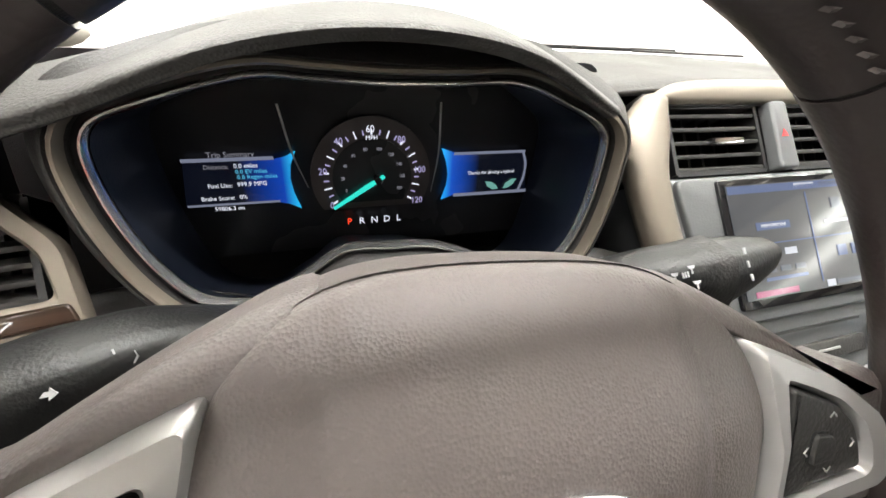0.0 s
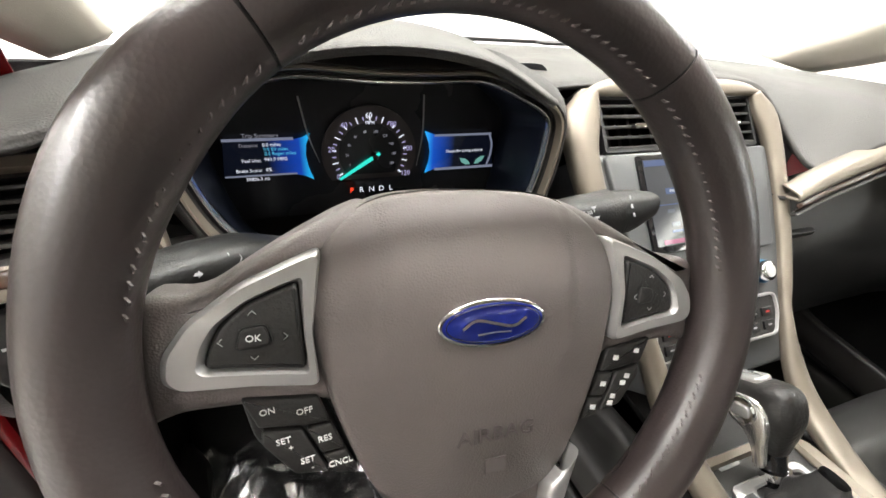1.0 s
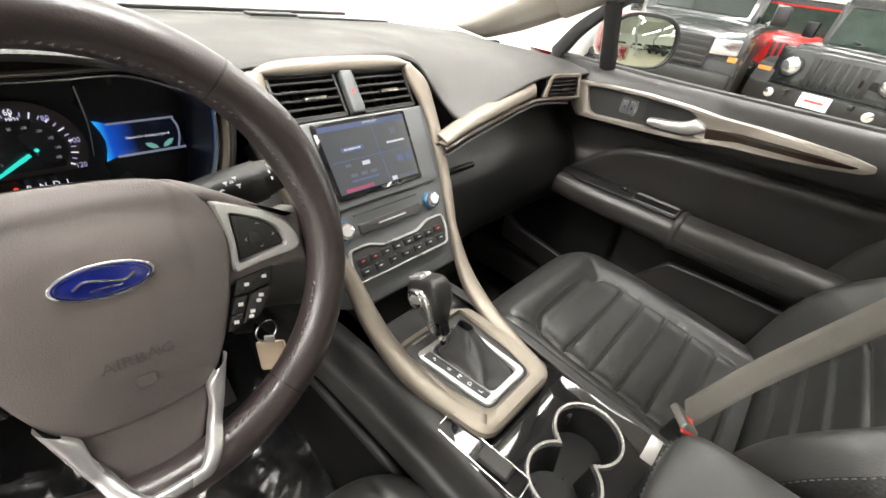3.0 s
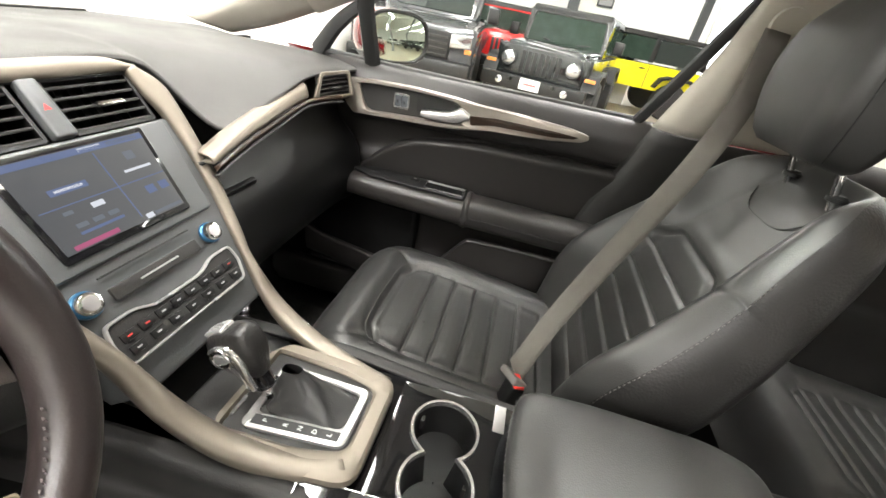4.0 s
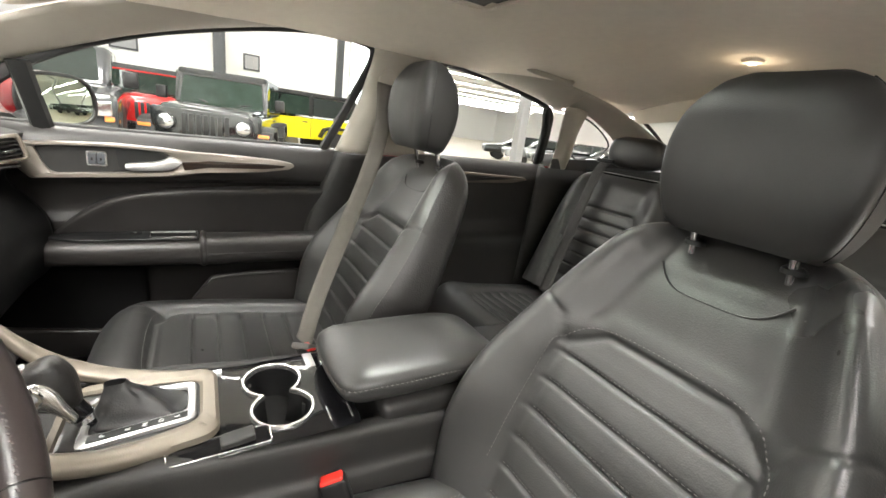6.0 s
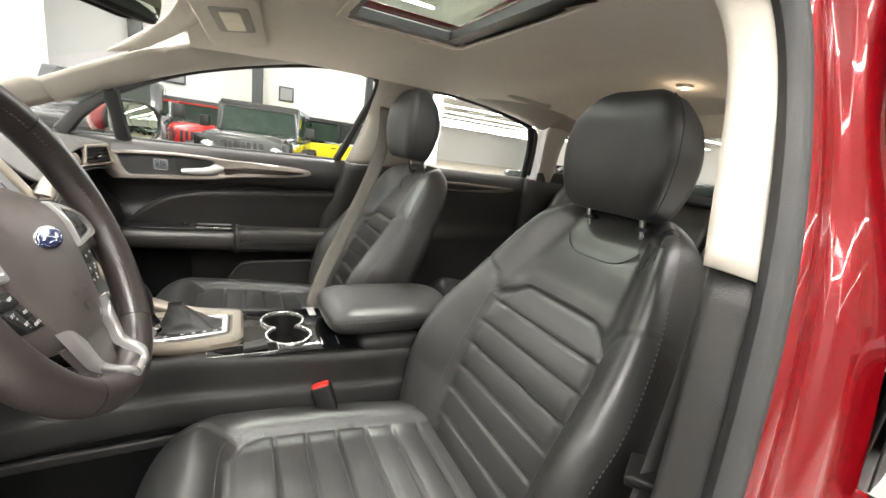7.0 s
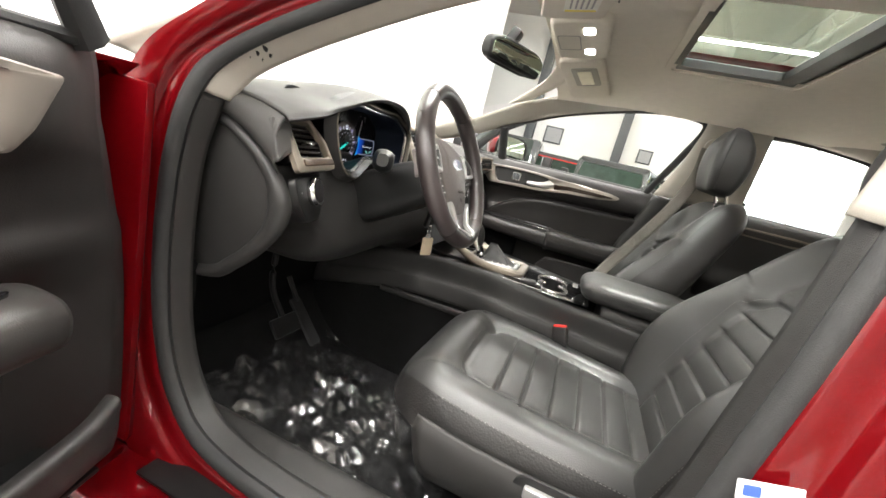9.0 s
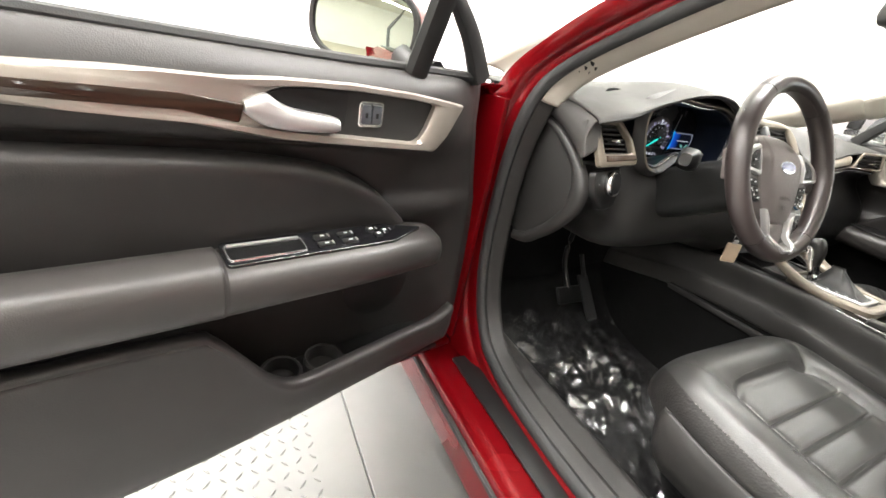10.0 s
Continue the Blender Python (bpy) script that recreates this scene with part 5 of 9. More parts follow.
def dished(ob, wrap=False):
    """Lets a wheel part fall back towards the top as the cover does; wrap lifts its lower end over the rim."""
    inv = WM.inverted()
    for v in ob.data.vertices:
        p = inv @ v.co
        p.z -= 0.019 * max(0.0, (p.y - 0.012) / 0.055) ** 1.7
        if wrap:
            k = max(0.0, min(1.0, (-p.y - 0.128) / 0.026))
            p.z += 0.0165 * k * k * (3 - 2 * k)
        v.co = WM @ p
    return ob


KEY_PRINT = mat("grey_print", (0.40, 0.40, 0.40), 0.6, bump=0.0)
for s in (-1, 1):
    sp_o = [(s * x, y) for x, y in ((0.052, 0.0655), (0.068, 0.0600), (0.092, 0.0475), (0.112, 0.0355), (0.130, 0.0235), (0.152, 0.0270), (0.154, -0.0330), (0.140, -0.0265), (0.110, -0.0275), (0.080, -0.0310), (0.050, -0.0310))]
    dished(slab("spoke", rounded(sp_o, 0.010), 0.026, on_wheel(0, 0, -0.0365), HUB, wheel, "dark spoke", 0.007))
    fo = rounded([(s * x, y) for x, y in ((0.0785, 0.0430), (0.0930, 0.0375), (0.1130, 0.0290), (0.1330, 0.0150), (0.1420, 0.0020), (0.1425, -0.0085), (0.1370, -0.0130), (0.1080, -0.0150), (0.0815, -0.0190), (0.0840, 0.0060))], 0.004)
    fi = rounded([(s * x, y) for x, y in ((0.0890, 0.0295), (0.0970, 0.0268), (0.1100, 0.0218), (0.1205, 0.0135), (0.1248, 0.0050), (0.1268, -0.0030), (0.1250, -0.0052), (0.1070, -0.0070), (0.0865, -0.0102), (0.0878, 0.0080))], 0.003)
    dished(ring_slab("spoke_bracket", fo, fi, 0.012, on_wheel(0, 0, -0.0145), SATIN, wheel, "satin silver spoke bracket", 0.0035))
    slab("button_pad", offset_poly(fi, 0.0005), 0.0085, on_wheel(0, 0, -0.0125), DARK, wheel, "dark grey button pad", 0.0020)
    cx = s * 0.1075
    ok_o = rounded([(cx - 0.0070, 0.0030), (cx + 0.0068, 0.0036), (cx + 0.0048, 0.0120), (cx - 0.0048, 0.0112)] if s < 0 else [(cx - 0.0100, 0.0020), (cx + 0.0030, 0.0030), (cx - 0.0005, 0.0115), (cx - 0.0085, 0.0125)], 0.0022)
    slab("button_gap", offset_poly(ok_o, -0.0009), 0.0004, on_wheel(0, 0, -0.0040), BLACK, wheel)
    slab("button", ok_o, 0.0016, on_wheel(0, 0, -0.0038), DARK, wheel, "", 0.0008)
    if s < 0:
        words("button_word", "OK", 0.0042, on_wheel(cx, 0.0074, -0.0020), WHITE_PRINT, wheel)
    for dx, dy, a in ((0, 0.0125, 0), (0, -0.0105, 180), (-0.0125, -0.001, 90), (0.0125, -0.001, -90)):
        slab("arrow_mark", [(-0.0016, -0.0010), (0, 0.0006), (0.0016, -0.0010), (0.0016, -0.0005), (0, 0.0011), (-0.0016, -0.0005)], 0.0003, on_wheel(cx + dx * (1 if s < 0 else 0.9), 0.0074 + dy * 0.85, -0.0038) @ pose(0, 0, 0, 0, 0, a), KEY_PRINT, wheel)
    # lower keys: two pads, parted by narrow gaps
    low = [(s * x, y) for x, y in ((0.1165, -0.0205), (0.0820, -0.0245), (0.0640, -0.0690), (0.0945, -0.0640), (0.1110, -0.0440))]
    slab("key_pad", rounded(low, 0.004), 0.008, on_wheel(0, 0, -0.020), BLACK, wheel, "black lower key cluster", 0.003)
    for poly in (((0.1150, -0.0218), (0.0830, -0.0256), (0.0780, -0.0388), (0.0880, -0.0392), (0.1085, -0.0365)), ((0.1075, -0.0383), (0.0905, -0.0408), (0.0790, -0.0645), (0.0940, -0.0622), (0.1075, -0.0450)), ((0.0885, -0.0408), (0.0775, -0.0402), (0.0716, -0.0535), (0.0822, -0.0545)), ((0.0816, -0.0557), (0.0711, -0.0547), (0.0655, -0.0672), (0.0762, -0.0660))):
        slab("key", rounded([(s * x, y) for x, y in poly], 0.0015), 0.0045, on_wheel(0, 0, -0.0125), DARK, wheel, "dark grey key", 0.0012)
    for x0, y0, txt in ((0.1045, -0.0290, "ON"), (0.0890, -0.0315, "OFF"), (0.0985, -0.0445, "SET"), (0.0955, -0.0485, "+"), (0.0885, -0.0560, "SET"), (0.0865, -0.0600, "-"), (0.0805, -0.0468, "RES"), (0.0738, -0.0605, "CNCL")):
        if s < 0:
            words("key_word", txt, 0.0042, on_wheel(-x0, y0, -0.0078) @ pose(0, 0, 0, 0, 0, 6), WHITE_PRINT, wheel)
        else:
            rbox("key_mark", (0.0040, 0.0030, 0.0003), on_wheel(x0, y0, -0.0079) @ pose(0, 0, 0, 0, 0, -12), WHITE_PRINT, wheel, "", 0)
v_out = [(-0.0585, -0.0800), (-0.0530, -0.0985), (-0.0455, -0.1230), (-0.0375, -0.1430), (-0.0275, -0.1585), (-0.0225, -0.1635), (-0.0170, -0.1650), (0.0, -0.1655), (0.0170, -0.1650), (0.0225, -0.1635), (0.0275, -0.1585), (0.0375, -0.1430), (0.0455, -0.1230), (0.0530, -0.0985), (0.0585, -0.0800)]
v_in = [(-0.0480, -0.0905), (-0.0400, -0.1010), (-0.0375, -0.1200), (-0.0300, -0.1375), (-0.0210, -0.1510), (-0.0175, -0.1545), (-0.0140, -0.1556), (0.0, -0.1560), (0.0140, -0.1556), (0.0175, -0.1545), (0.0210, -0.1510), (0.0300, -0.1375), (0.0375, -0.1200), (0.0400, -0.1010), (0.0480, -0.0905)]
v_mid = [((a[0] + b[0]) / 2, (a[1] + b[1]) / 2) for a, b in zip(v_out, v_in)]
v_rows = [[WM @ Vector((x, y, z)) for x, y in line] for line, z in ((v_out, -0.010), (v_out, 0.000), (v_mid, 0.0025), (v_in, 0.000), (v_in, -0.010))]
turned(dished(surf("lower_strip", v_rows, 20, 90, SATIN, wheel, "satin silver lower spoke strip", smooth_u=True), True))
slab("lower_spoke", rounded([(-0.046, -0.098), (0.046, -0.098), (0.030, -0.142), (0.018, -0.166), (-0.018, -0.166), (-0.030, -0.142)], 0.006), 0.012, on_wheel(0, 0, -0.022), HUB, wheel, "dark recessed lower spoke", 0.003)
# column shroud and stalks
column_ob = thing("steering_column", "dark steering column shroud with two stalks and a key", "steering column")
CD = (WM.to_3x3() @ Vector((0, 0, -1)))
c0 = Vector((-0.37, 0.45, 0.955))
rows = []
for d, w, hu, hl in ((0.030, 0.050, 0.030, 0.050), (0.045, 0.062, 0.036, 0.062), (0.12, 0.066, 0.040, 0.075), (0.20, 0.070, 0.036, 0.085), (0.27, 0.075, 0.03, 0.09)):
    cen = c0 + CD * d
    upv = WM.to_3x3() @ Vector((0, 1, 0))
    ring = [cen + Vector((1, 0, 0)) * (w * math.copysign(abs(math.cos(a)) ** 0.6, math.cos(a))) + upv * ((hu if math.sin(a) > 0 else hl) * math.copysign(abs(math.sin(a)) ** 0.6, math.sin(a))) for a in np.linspace(0, 2 * math.pi, 24, endpoint=False)]
    rows.append(ring)
surf("shroud", rows, 20, 48, BLACK, column_ob, "black column shroud", cv=True)
put("shroud_cap", mesh_from("shroud_cap", rows[0], [tuple(range(24))]), BLACK, column_ob)
# right stalk: wiper
RS = [(-0.320, 0.572, 0.936), (-0.285, 0.560, 0.948), (-0.250, 0.5505, 0.9575), (-0.222, 0.5480, 0.9620), (-0.195, 0.5490, 0.9650), (-0.170, 0.5520, 0.9665)]
LS = [(-0.425, 0.606, 0.922), (-0.455, 0.590, 0.934), (-0.490, 0.5690, 0.9455), (-0.515, 0.556, 0.947), (-0.545, 0.540, 0.950), (-0.572, 0.528, 0.952)]
tube("right_stalk", RS, [0.012, 0.0165, 0.0185, 0.0180, 0.0145, 0.0095], BLACK, column_ob, "black wiper stalk", n=32, sides=18, flat=1.08, squarish=2.8)
tube("stalk_collar", [(-0.2385, 0.5493, 0.9590), (-0.214, 0.5480, 0.9630)], 0.0187, DARK, column_ob, "grey turning collar", n=4, sides=18, flat=1.06, squarish=2.8)
for dv in (-0.007, 0.0, 0.007):
    rbox("stalk_ring", (0.0014, 0.0034, 0.0006), axes((-0.210, 0.5480 - 0.0205 * 0.73 + 0.67 * dv, 0.9635 + 0.0205 * 0.67 + 0.73 * dv), (1, 0, 0), (0, 0.67, 0.73)), PANEL_PRINT, column_ob, "pale ring mark", 0)
tube("left_stalk", LS, [0.0085, 0.0115, 0.0190, 0.0215, 0.0190, 0.0110], BLACK, column_ob, "black indicator stalk", n=32, sides=18, flat=1.08, squarish=2.8)
# white symbols on the stalks: lamp, arrows, wipers
def stalk_plane(x, v, left):
    """A place on the stalk's upper face, v up along it."""
    line = np.array(sorted(LS if left else RS))
    cy, cz = np.interp(x, line[:, 0], line[:, 1]), np.interp(x, line[:, 0], line[:, 2])
    r = (0.0236 if x > -0.5 else 0.0252) if left else 0.0222
    return axes((x, cy - r * 0.73 + 0.67 * v, cz + r * 0.67 + 0.73 * v), (1, 0, 0), (0, 0.67, 0.73))


ARROW = [(-0.005, 0.0), (-0.0025, 0.0022), (-0.0025, 0.0009), (0.0025, 0.0009), (0.0025, 0.0022), (0.005, 0.0), (0.0025, -0.0022), (0.0025, -0.0009), (-0.0025, -0.0009), (-0.0025, -0.0022)]
slab("stalk_mark", ARROW, 0.0005, stalk_plane(-0.512, -0.002, True), PANEL_PRINT, column_ob, "white turn arrows")
for dx, dv, a in ((-0.006, 0.004, 200), (0.007, -0.003, -10)):
    slab("stalk_mark", [(-0.0022, -0.001), (0.0005, -0.001), (0.0005, -0.002), (0.0028, 0.0), (0.0005, 0.002), (0.0005, 0.001), (-0.0022, 0.001)], 0.0005, stalk_plane(-0.4905 + dx, dv, True) @ pose(0, 0, 0, 0, 0, a), PANEL_PRINT, column_ob, "white arrow")
slab("stalk_mark", [(0.0, -0.0028), (0.0016, -0.0024), (0.0028, 0.0), (0.0016, 0.0024), (0.0, 0.0028), (0.0, 0.0018), (0.0016, 0.0), (0.0, -0.0018)], 0.0005, stalk_plane(-0.4905, 0.0, True), PANEL_PRINT, column_ob, "white lamp symbol")
for k in range(4):
    rbox("stalk_mark", (0.0032, 0.0006, 0.0005), stalk_plane(-0.4940, -0.0021 + 0.0014 * k, True), PANEL_PRINT, column_ob, "", 0)
for x, v in ((-0.2525, 0.002), (-0.2435, 0.004), (-0.2425, -0.004)):
    slab("stalk_mark", [(-0.0025, 0.002), (0.0025, 0.002), (0.0015, 0.0004), (0.0004, 0.0004), (0.0004, -0.0022), (-0.0004, -0.0022), (-0.0004, 0.0004), (-0.0015, 0.0004)], 0.0005, stalk_plane(x, v, False), PANEL_PRINT, column_ob, "white wiper symbol")
slab("stalk_mark", ARROW, 0.0005, stalk_plane(-0.2585, -0.003, False) @ pose(0, 0, 0, 0, 0, 20), PANEL_PRINT, column_ob, "white arrow")
for k in range(3):
    rbox("stalk_mark", (0.0008, 0.0030, 0.0005), stalk_plane(-0.2485 + 0.0014 * k, 0.002, False), PANEL_PRINT, column_ob, "", 0)
# key with paper tag
lathe("ignition_lock", [(0.015, 0), (0.015, 0.012), (0.012, 0.016), (0.0001, 0.016)], axes((-0.293, 0.545, 0.885), (0.8, 0.0, 0.6), (0, 0.5, 0.8)), BLACK, column_ob, "black ignition lock")
keys = thing("key_tag", "pale tan key tag hanging from a key ring", "key tag")
TAG = mat("tan_tag", (0.62, 0.50, 0.36), 0.6, var=0.06, bump=0.1)
tm = axes((-0.240, 0.522, 0.735), (0.80, -0.58, 0.04), (-0.02, 0.05, 1))
slab("tag", rounded([(-0.017, -0.026), (0.017, -0.026), (0.017, 0.024), (-0.017, 0.024)], 0.004), 0.003, tm, TAG, keys, "", 0.0008)
rbox("tag_clip", (0.012, 0.010, 0.004), tm @ pose(0, 0.028, 0.001), SATIN, keys, "", 0.001)
tube("ring", [(-0.243 + 0.013 * math.cos(a), 0.523, 0.778 + 0.016 * math.sin(a)) for a in np.linspace(0, 2 * math.pi, 12, endpoint=False)], 0.0012, CHROME, keys, "steel key ring", n=24, sides=6, closed=True, up=(0, 1, 0))
rbox("key_head", (0.022, 0.009, 0.055), pose(-0.258, 0.527, 0.815, 0, 25, 0), BLACK, keys, "black key head", 0.004)
rbox("key_blade", (0.006, 0.003, 0.05), pose(-0.277, 0.538, 0.858, 0, 35, 0), CHROME, keys, "", 0.0005)

# ---- centre console ----
console = thing("centre_console", "centre console with shift plate, twin cup holders and storage", "centre console")
CX = -0.022
# side walls
for s, xs_ in ((-1, (-0.135, -0.140, -0.150, -0.150)), (1, (0.095, 0.100, 0.105, 0.105))):
    ys_ = (0.92, 0.62, 0.38, 0.25, 0.10, -0.10, -0.30, -0.42)
    top = (0.60, 0.672, 0.690, 0.682, 0.672, 0.660, 0.65, 0.645)
    rows = [[(xs_[0] + (0.02 if s < 0 else -0.02), y, z + 0.004) for y, z in zip(ys_, top)], [(xs_[0] - 0.004 * -s, y, z - 0.004) for y, z in zip(ys_, top)], [(xs_[1], y, z - 0.06) for y, z in zip(ys_, top)], [(xs_[2], y, z - 0.075) for y, z in zip(ys_, top)], [(xs_[2] + s * 0.002, y, z - 0.118) for y, z in zip(ys_, top)], [(xs_[2] - s * 0.012, y, z - 0.125) for y, z in zip(ys_, top)]]
    surf("side_panel", rows, 26, 40, DARK, console, "dark grey side panel", thick=0.004)
    rows = [[(xs_[2] - s * 0.010, y, z - 0.110) for y, z in zip(ys_, top)], [(xs_[2] - s * 0.008, y, 0.45) for y in ys_], [(xs_[3] + s * 0.012, y, 0.26) for y in ys_]]
    surf("side_carpet", rows, 12, 20, CARPET, console, "black carpet on the tunnel side", thick=0.004)
    rbox("side_rail", (0.012, 0.62, 0.018), pose(xs_[2] + s * 0.004, 0.36, 0.548, -1.5, 0, 0), DARK, console, "dark trim edge", 0.005, 3)
# top deck: gloss black, ring of the cup holders cut out by a mesh between outlines
CUP_A, CUP_B, CUP_R = (0.010, 0.182), (-0.066, 0.176), 0.044
cup_o = []
for k in range(64):
    a = 2 * math.pi * k / 64
    # union of two overlapping circles by support from the middle
    cxm, cym = (CUP_A[0] + CUP_B[0]) / 2, (CUP_A[1] + CUP_B[1]) / 2
    best = 0
    for c in (CUP_A, CUP_B):
        dx, dy = cxm - c[0], cym - c[1]
        b = dx * math.cos(a) + dy * math.sin(a)
        disc = b * b - (dx * dx + dy * dy - CUP_R ** 2)
        if disc > 0:
            best = max(best, -b + math.sqrt(disc))
    cup_o.append((cxm + best * math.cos(a), cym + best * math.sin(a)))
cup_o = np.array(cup_o)
deck = []
for p in cup_o:
    d = np.array(p) - np.array([cxm, cym])
    a = math.atan2(d[1], d[0])
    x_lim, y_f, y_b = 0.098, 0.075, 0.115
    tx = (CX + 0.100 - cxm) / math.cos(a) if math.cos(a) > 1e-6 else ((CX - 0.112 - cxm) / math.cos(a) if math.cos(a) < -1e-6 else 9)
    ty = (0.270 - cym) / math.sin(a) if math.sin(a) > 1e-6 else ((0.070 - cym) / math.sin(a) if math.sin(a) < -1e-6 else 9)
    t = min(tx, ty)
    deck.append((cxm + t * math.cos(a), cym + t * math.sin(a)))
DZ = 0.686
turned(put("deck", grid_mesh("deck", [[(*p, DZ) for p in deck], [(*p, DZ + 0.002) for p in cup_o + (np.array(deck) - cup_o) * 0.5], [(*p, DZ + 0.002) for p in cup_o]], False, True), GLOSS, console, "gloss black deck"))
slab("deck_front", rounded([(CX - 0.105, 0.255), (CX + 0.100, 0.255), (CX + 0.100, 0.30), (CX - 0.105, 0.30)], 0.004), 0.012, pose(0, 0, DZ - 0.010), GLOSS, console, "gloss black deck")
ring_slab("cup_rim", offset_poly(cup_o, -0.0030), offset_poly(cup_o, 0.0024), 0.008, pose(0, 0, DZ - 0.001), RING_METAL, console, "chrome cup holder rim", 0.002)
turned(put("cup_well", grid_mesh("cup_well", [[(*p, DZ + 0.001) for p in offset_poly(cup_o, 0.002)], [(*p, DZ - 0.055) for p in offset_poly(cup_o, 0.006)], [(cxm + (p[0] - cxm) * 0.02, cym + (p[1] - cym) * 0.02, DZ - 0.056) for p in cup_o]], False, True), BLACK, console, "black rubber cup well"))
for x, y, a in ((-0.085, 0.202, 40), (-0.045, 0.140, -10), (-0.030, 0.205, 80), (0.030, 0.215, 0)):
    rbox("cup_grip", (0.010, 0.006, 0.020), pose(x, y, DZ - 0.022, 0, 0, a), DARK, console, "grey cup grip", 0.002)
for y, k in ((0.118, 0), (0.085, 1)):
    rbox("deck_strip", (0.045 if not k else 0.07, 0.016, 0.004), pose(0.055, y - 0.006, DZ + 0.001), SATIN, console, "silver strip", 0.001)
    rbox("deck_strip", (0.034, 0.003, 0.003), pose(-0.100, y - 0.004, DZ + 0.001), RING_METAL, console, "silver strip", 0.001)
# shift plate: champagne surround, silver gate frame, boot
so = rounded([(CX - 0.084, 0.262), (CX + 0.070, 0.262), (CX + 0.082, 0.34), (CX + 0.086, 0.44), (CX - 0.086, 0.44), (CX - 0.092, 0.34)], 0.026)
si = rounded([(CX - 0.050, 0.286), (CX + 0.046, 0.286), (CX + 0.058, 0.34), (CX + 0.064, 0.452), (CX - 0.064, 0.452), (CX - 0.062, 0.34)], 0.016)
PLM = pose(0, 0.35, 0.6925, -2.5, 0, 0) @ pose(0, -0.35, 0)
ring_slab("shift_surround", so, si, 0.014, PLM @ pose(0, 0, 0.0), CREAM, console, "champagne shift surround", 0.004)
slab("shift_plate", rounded([(CX - 0.064, 0.285), (CX + 0.060, 0.285), (CX + 0.066, 0.500), (CX - 0.070, 0.500)], 0.01), 0.012, PLM @ pose(0, 0, -0.004), DARK, console, "dark shift plate", 0.002)
go = rounded([(CX - 0.048, 0.290), (CX + 0.040, 0.290), (CX + 0.045, 0.420), (CX - 0.058, 0.420)], 0.012)
gi = rounded([(CX - 0.027, 0.301), (CX + 0.031, 0.301), (CX + 0.036, 0.410), (CX - 0.036, 0.410)], 0.010)
ring_slab("gate_frame", go, gi, 0.008, PLM @ pose(0, 0, 0.007), SATIN, console, "silver gate frame", 0.002)
slab("gate_inlay", [(CX - 0.044, 0.300), (CX - 0.032, 0.300), (CX - 0.040, 0.408), (CX - 0.053, 0.408)], 0.001, PLM @ pose(0, 0, 0.0148), BLACK, console, "black gear letter strip")
for ch, y in zip("PRNDL", (0.392, 0.366, 0.348, 0.330, 0.312)):
    words("gear_letter", ch, 0.0085, PLM @ pose(CX - 0.0385 - (y - 0.30) * 0.07, y, 0.0162, 0, 0, 0), WHITE_PRINT, console)
slab("shift_label", rounded([(CX - 0.046, 0.436), (CX - 0.016, 0.436), (CX - 0.016, 0.446), (CX - 0.046, 0.446)], 0.002), 0.002, PLM @ pose(0, 0, 0.008), SATIN, console, "silver label")
# leather boot: folded cone
BOOT = leather("boot_leather", (0.03, 0.03, 0.03), 0.4, 400, 0.2)
bt = []
for s, z in ((1.0, 0.010), (0.86, 0.016), (0.62, 0.030), (0.40, 0.046), (0.26, 0.058), (0.22, 0.064)):
    ring = []
    for k in range(40):
        a = 2 * math.pi * k / 40
        fold = 1 + (0.10 * math.sin(5 * a + 9 * s) * (1 if 0.3 < s < 0.95 else 0.2))
        bx = (CX + 0.001) * 1 + 0.034 * s * fold * math.copysign(abs(math.cos(a)) ** 0.6, math.cos(a)) - 0.004 * (1 - s)
        by = 0.356 + 0.055 * s * fold * math.copysign(abs(math.sin(a)) ** 0.6, math.sin(a)) + 0.030 * (1 - s)
        ring.append(tuple(PLM @ Vector((bx, by, z))))
    bt.append(ring)
turned(surf("boot", bt, 26, 80, BOOT, console, "black leather shift boot", cv=True))
# shift lever
shifter = thing("gear_shifter", "black and chrome automatic gear selector", "gear selector")
L0 = Vector((CX - 0.002, 0.414, 0.709))
KD, KF = Vector((0, 0.50, 0.866)), Vector((0, 0.866, -0.50))
tube("shaft", [L0 - KD * 0.012, L0 + KD * 0.012, L0 + KD * 0.036], [0.0125, 0.0115, 0.0125], GLOSS, shifter, "black lever neck", n=12, sides=16, up=(1, 0, 0))
tube("collar", [L0 - KD * 0.002, L0 + KD * 0.006], 0.0145, CHROME, shifter, "chrome collar", n=4, sides=20, up=(1, 0, 0))
kr = []
for dd, w, h, f in ((0.026, 0.0115, 0.0125, 0.000), (0.038, 0.0150, 0.0200, 0.002), (0.052, 0.0190, 0.0295, 0.005), (0.066, 0.0215, 0.0345, 0.006), (0.080, 0.0215, 0.0350, 0.006), (0.090, 0.0195, 0.0320, 0.005), (0.0965, 0.0145, 0.0250, 0.004), (0.0985, 0.0060, 0.0120, 0.003)):
    c = L0 + KD * dd + KF * f
    kr.append([c + Vector((1, 0, 0)) * (w * math.copysign(abs(math.cos(a)) ** 0.65, math.cos(a))) + KF * (h * math.copysign(abs(math.sin(a)) ** 0.65, math.sin(a))) for a in np.linspace(0, 2 * math.pi, 28, endpoint=False)])
surf("knob", kr, 30, 56, LEATHER_SIDE, shifter, "black leather knob", cv=True, caps=True)
kt = L0 + KD * 0.0945 + KF * 0.016
slab("knob_cap", rounded([(-0.0125, -0.014), (0.0125, -0.014), (0.0115, 0.020), (-0.0115, 0.020)], 0.007), 0.007, axes(kt, (1, 0, 0), KF - KD * 0.10), SATIN, shifter, "silver plate on the knob top", 0.003)
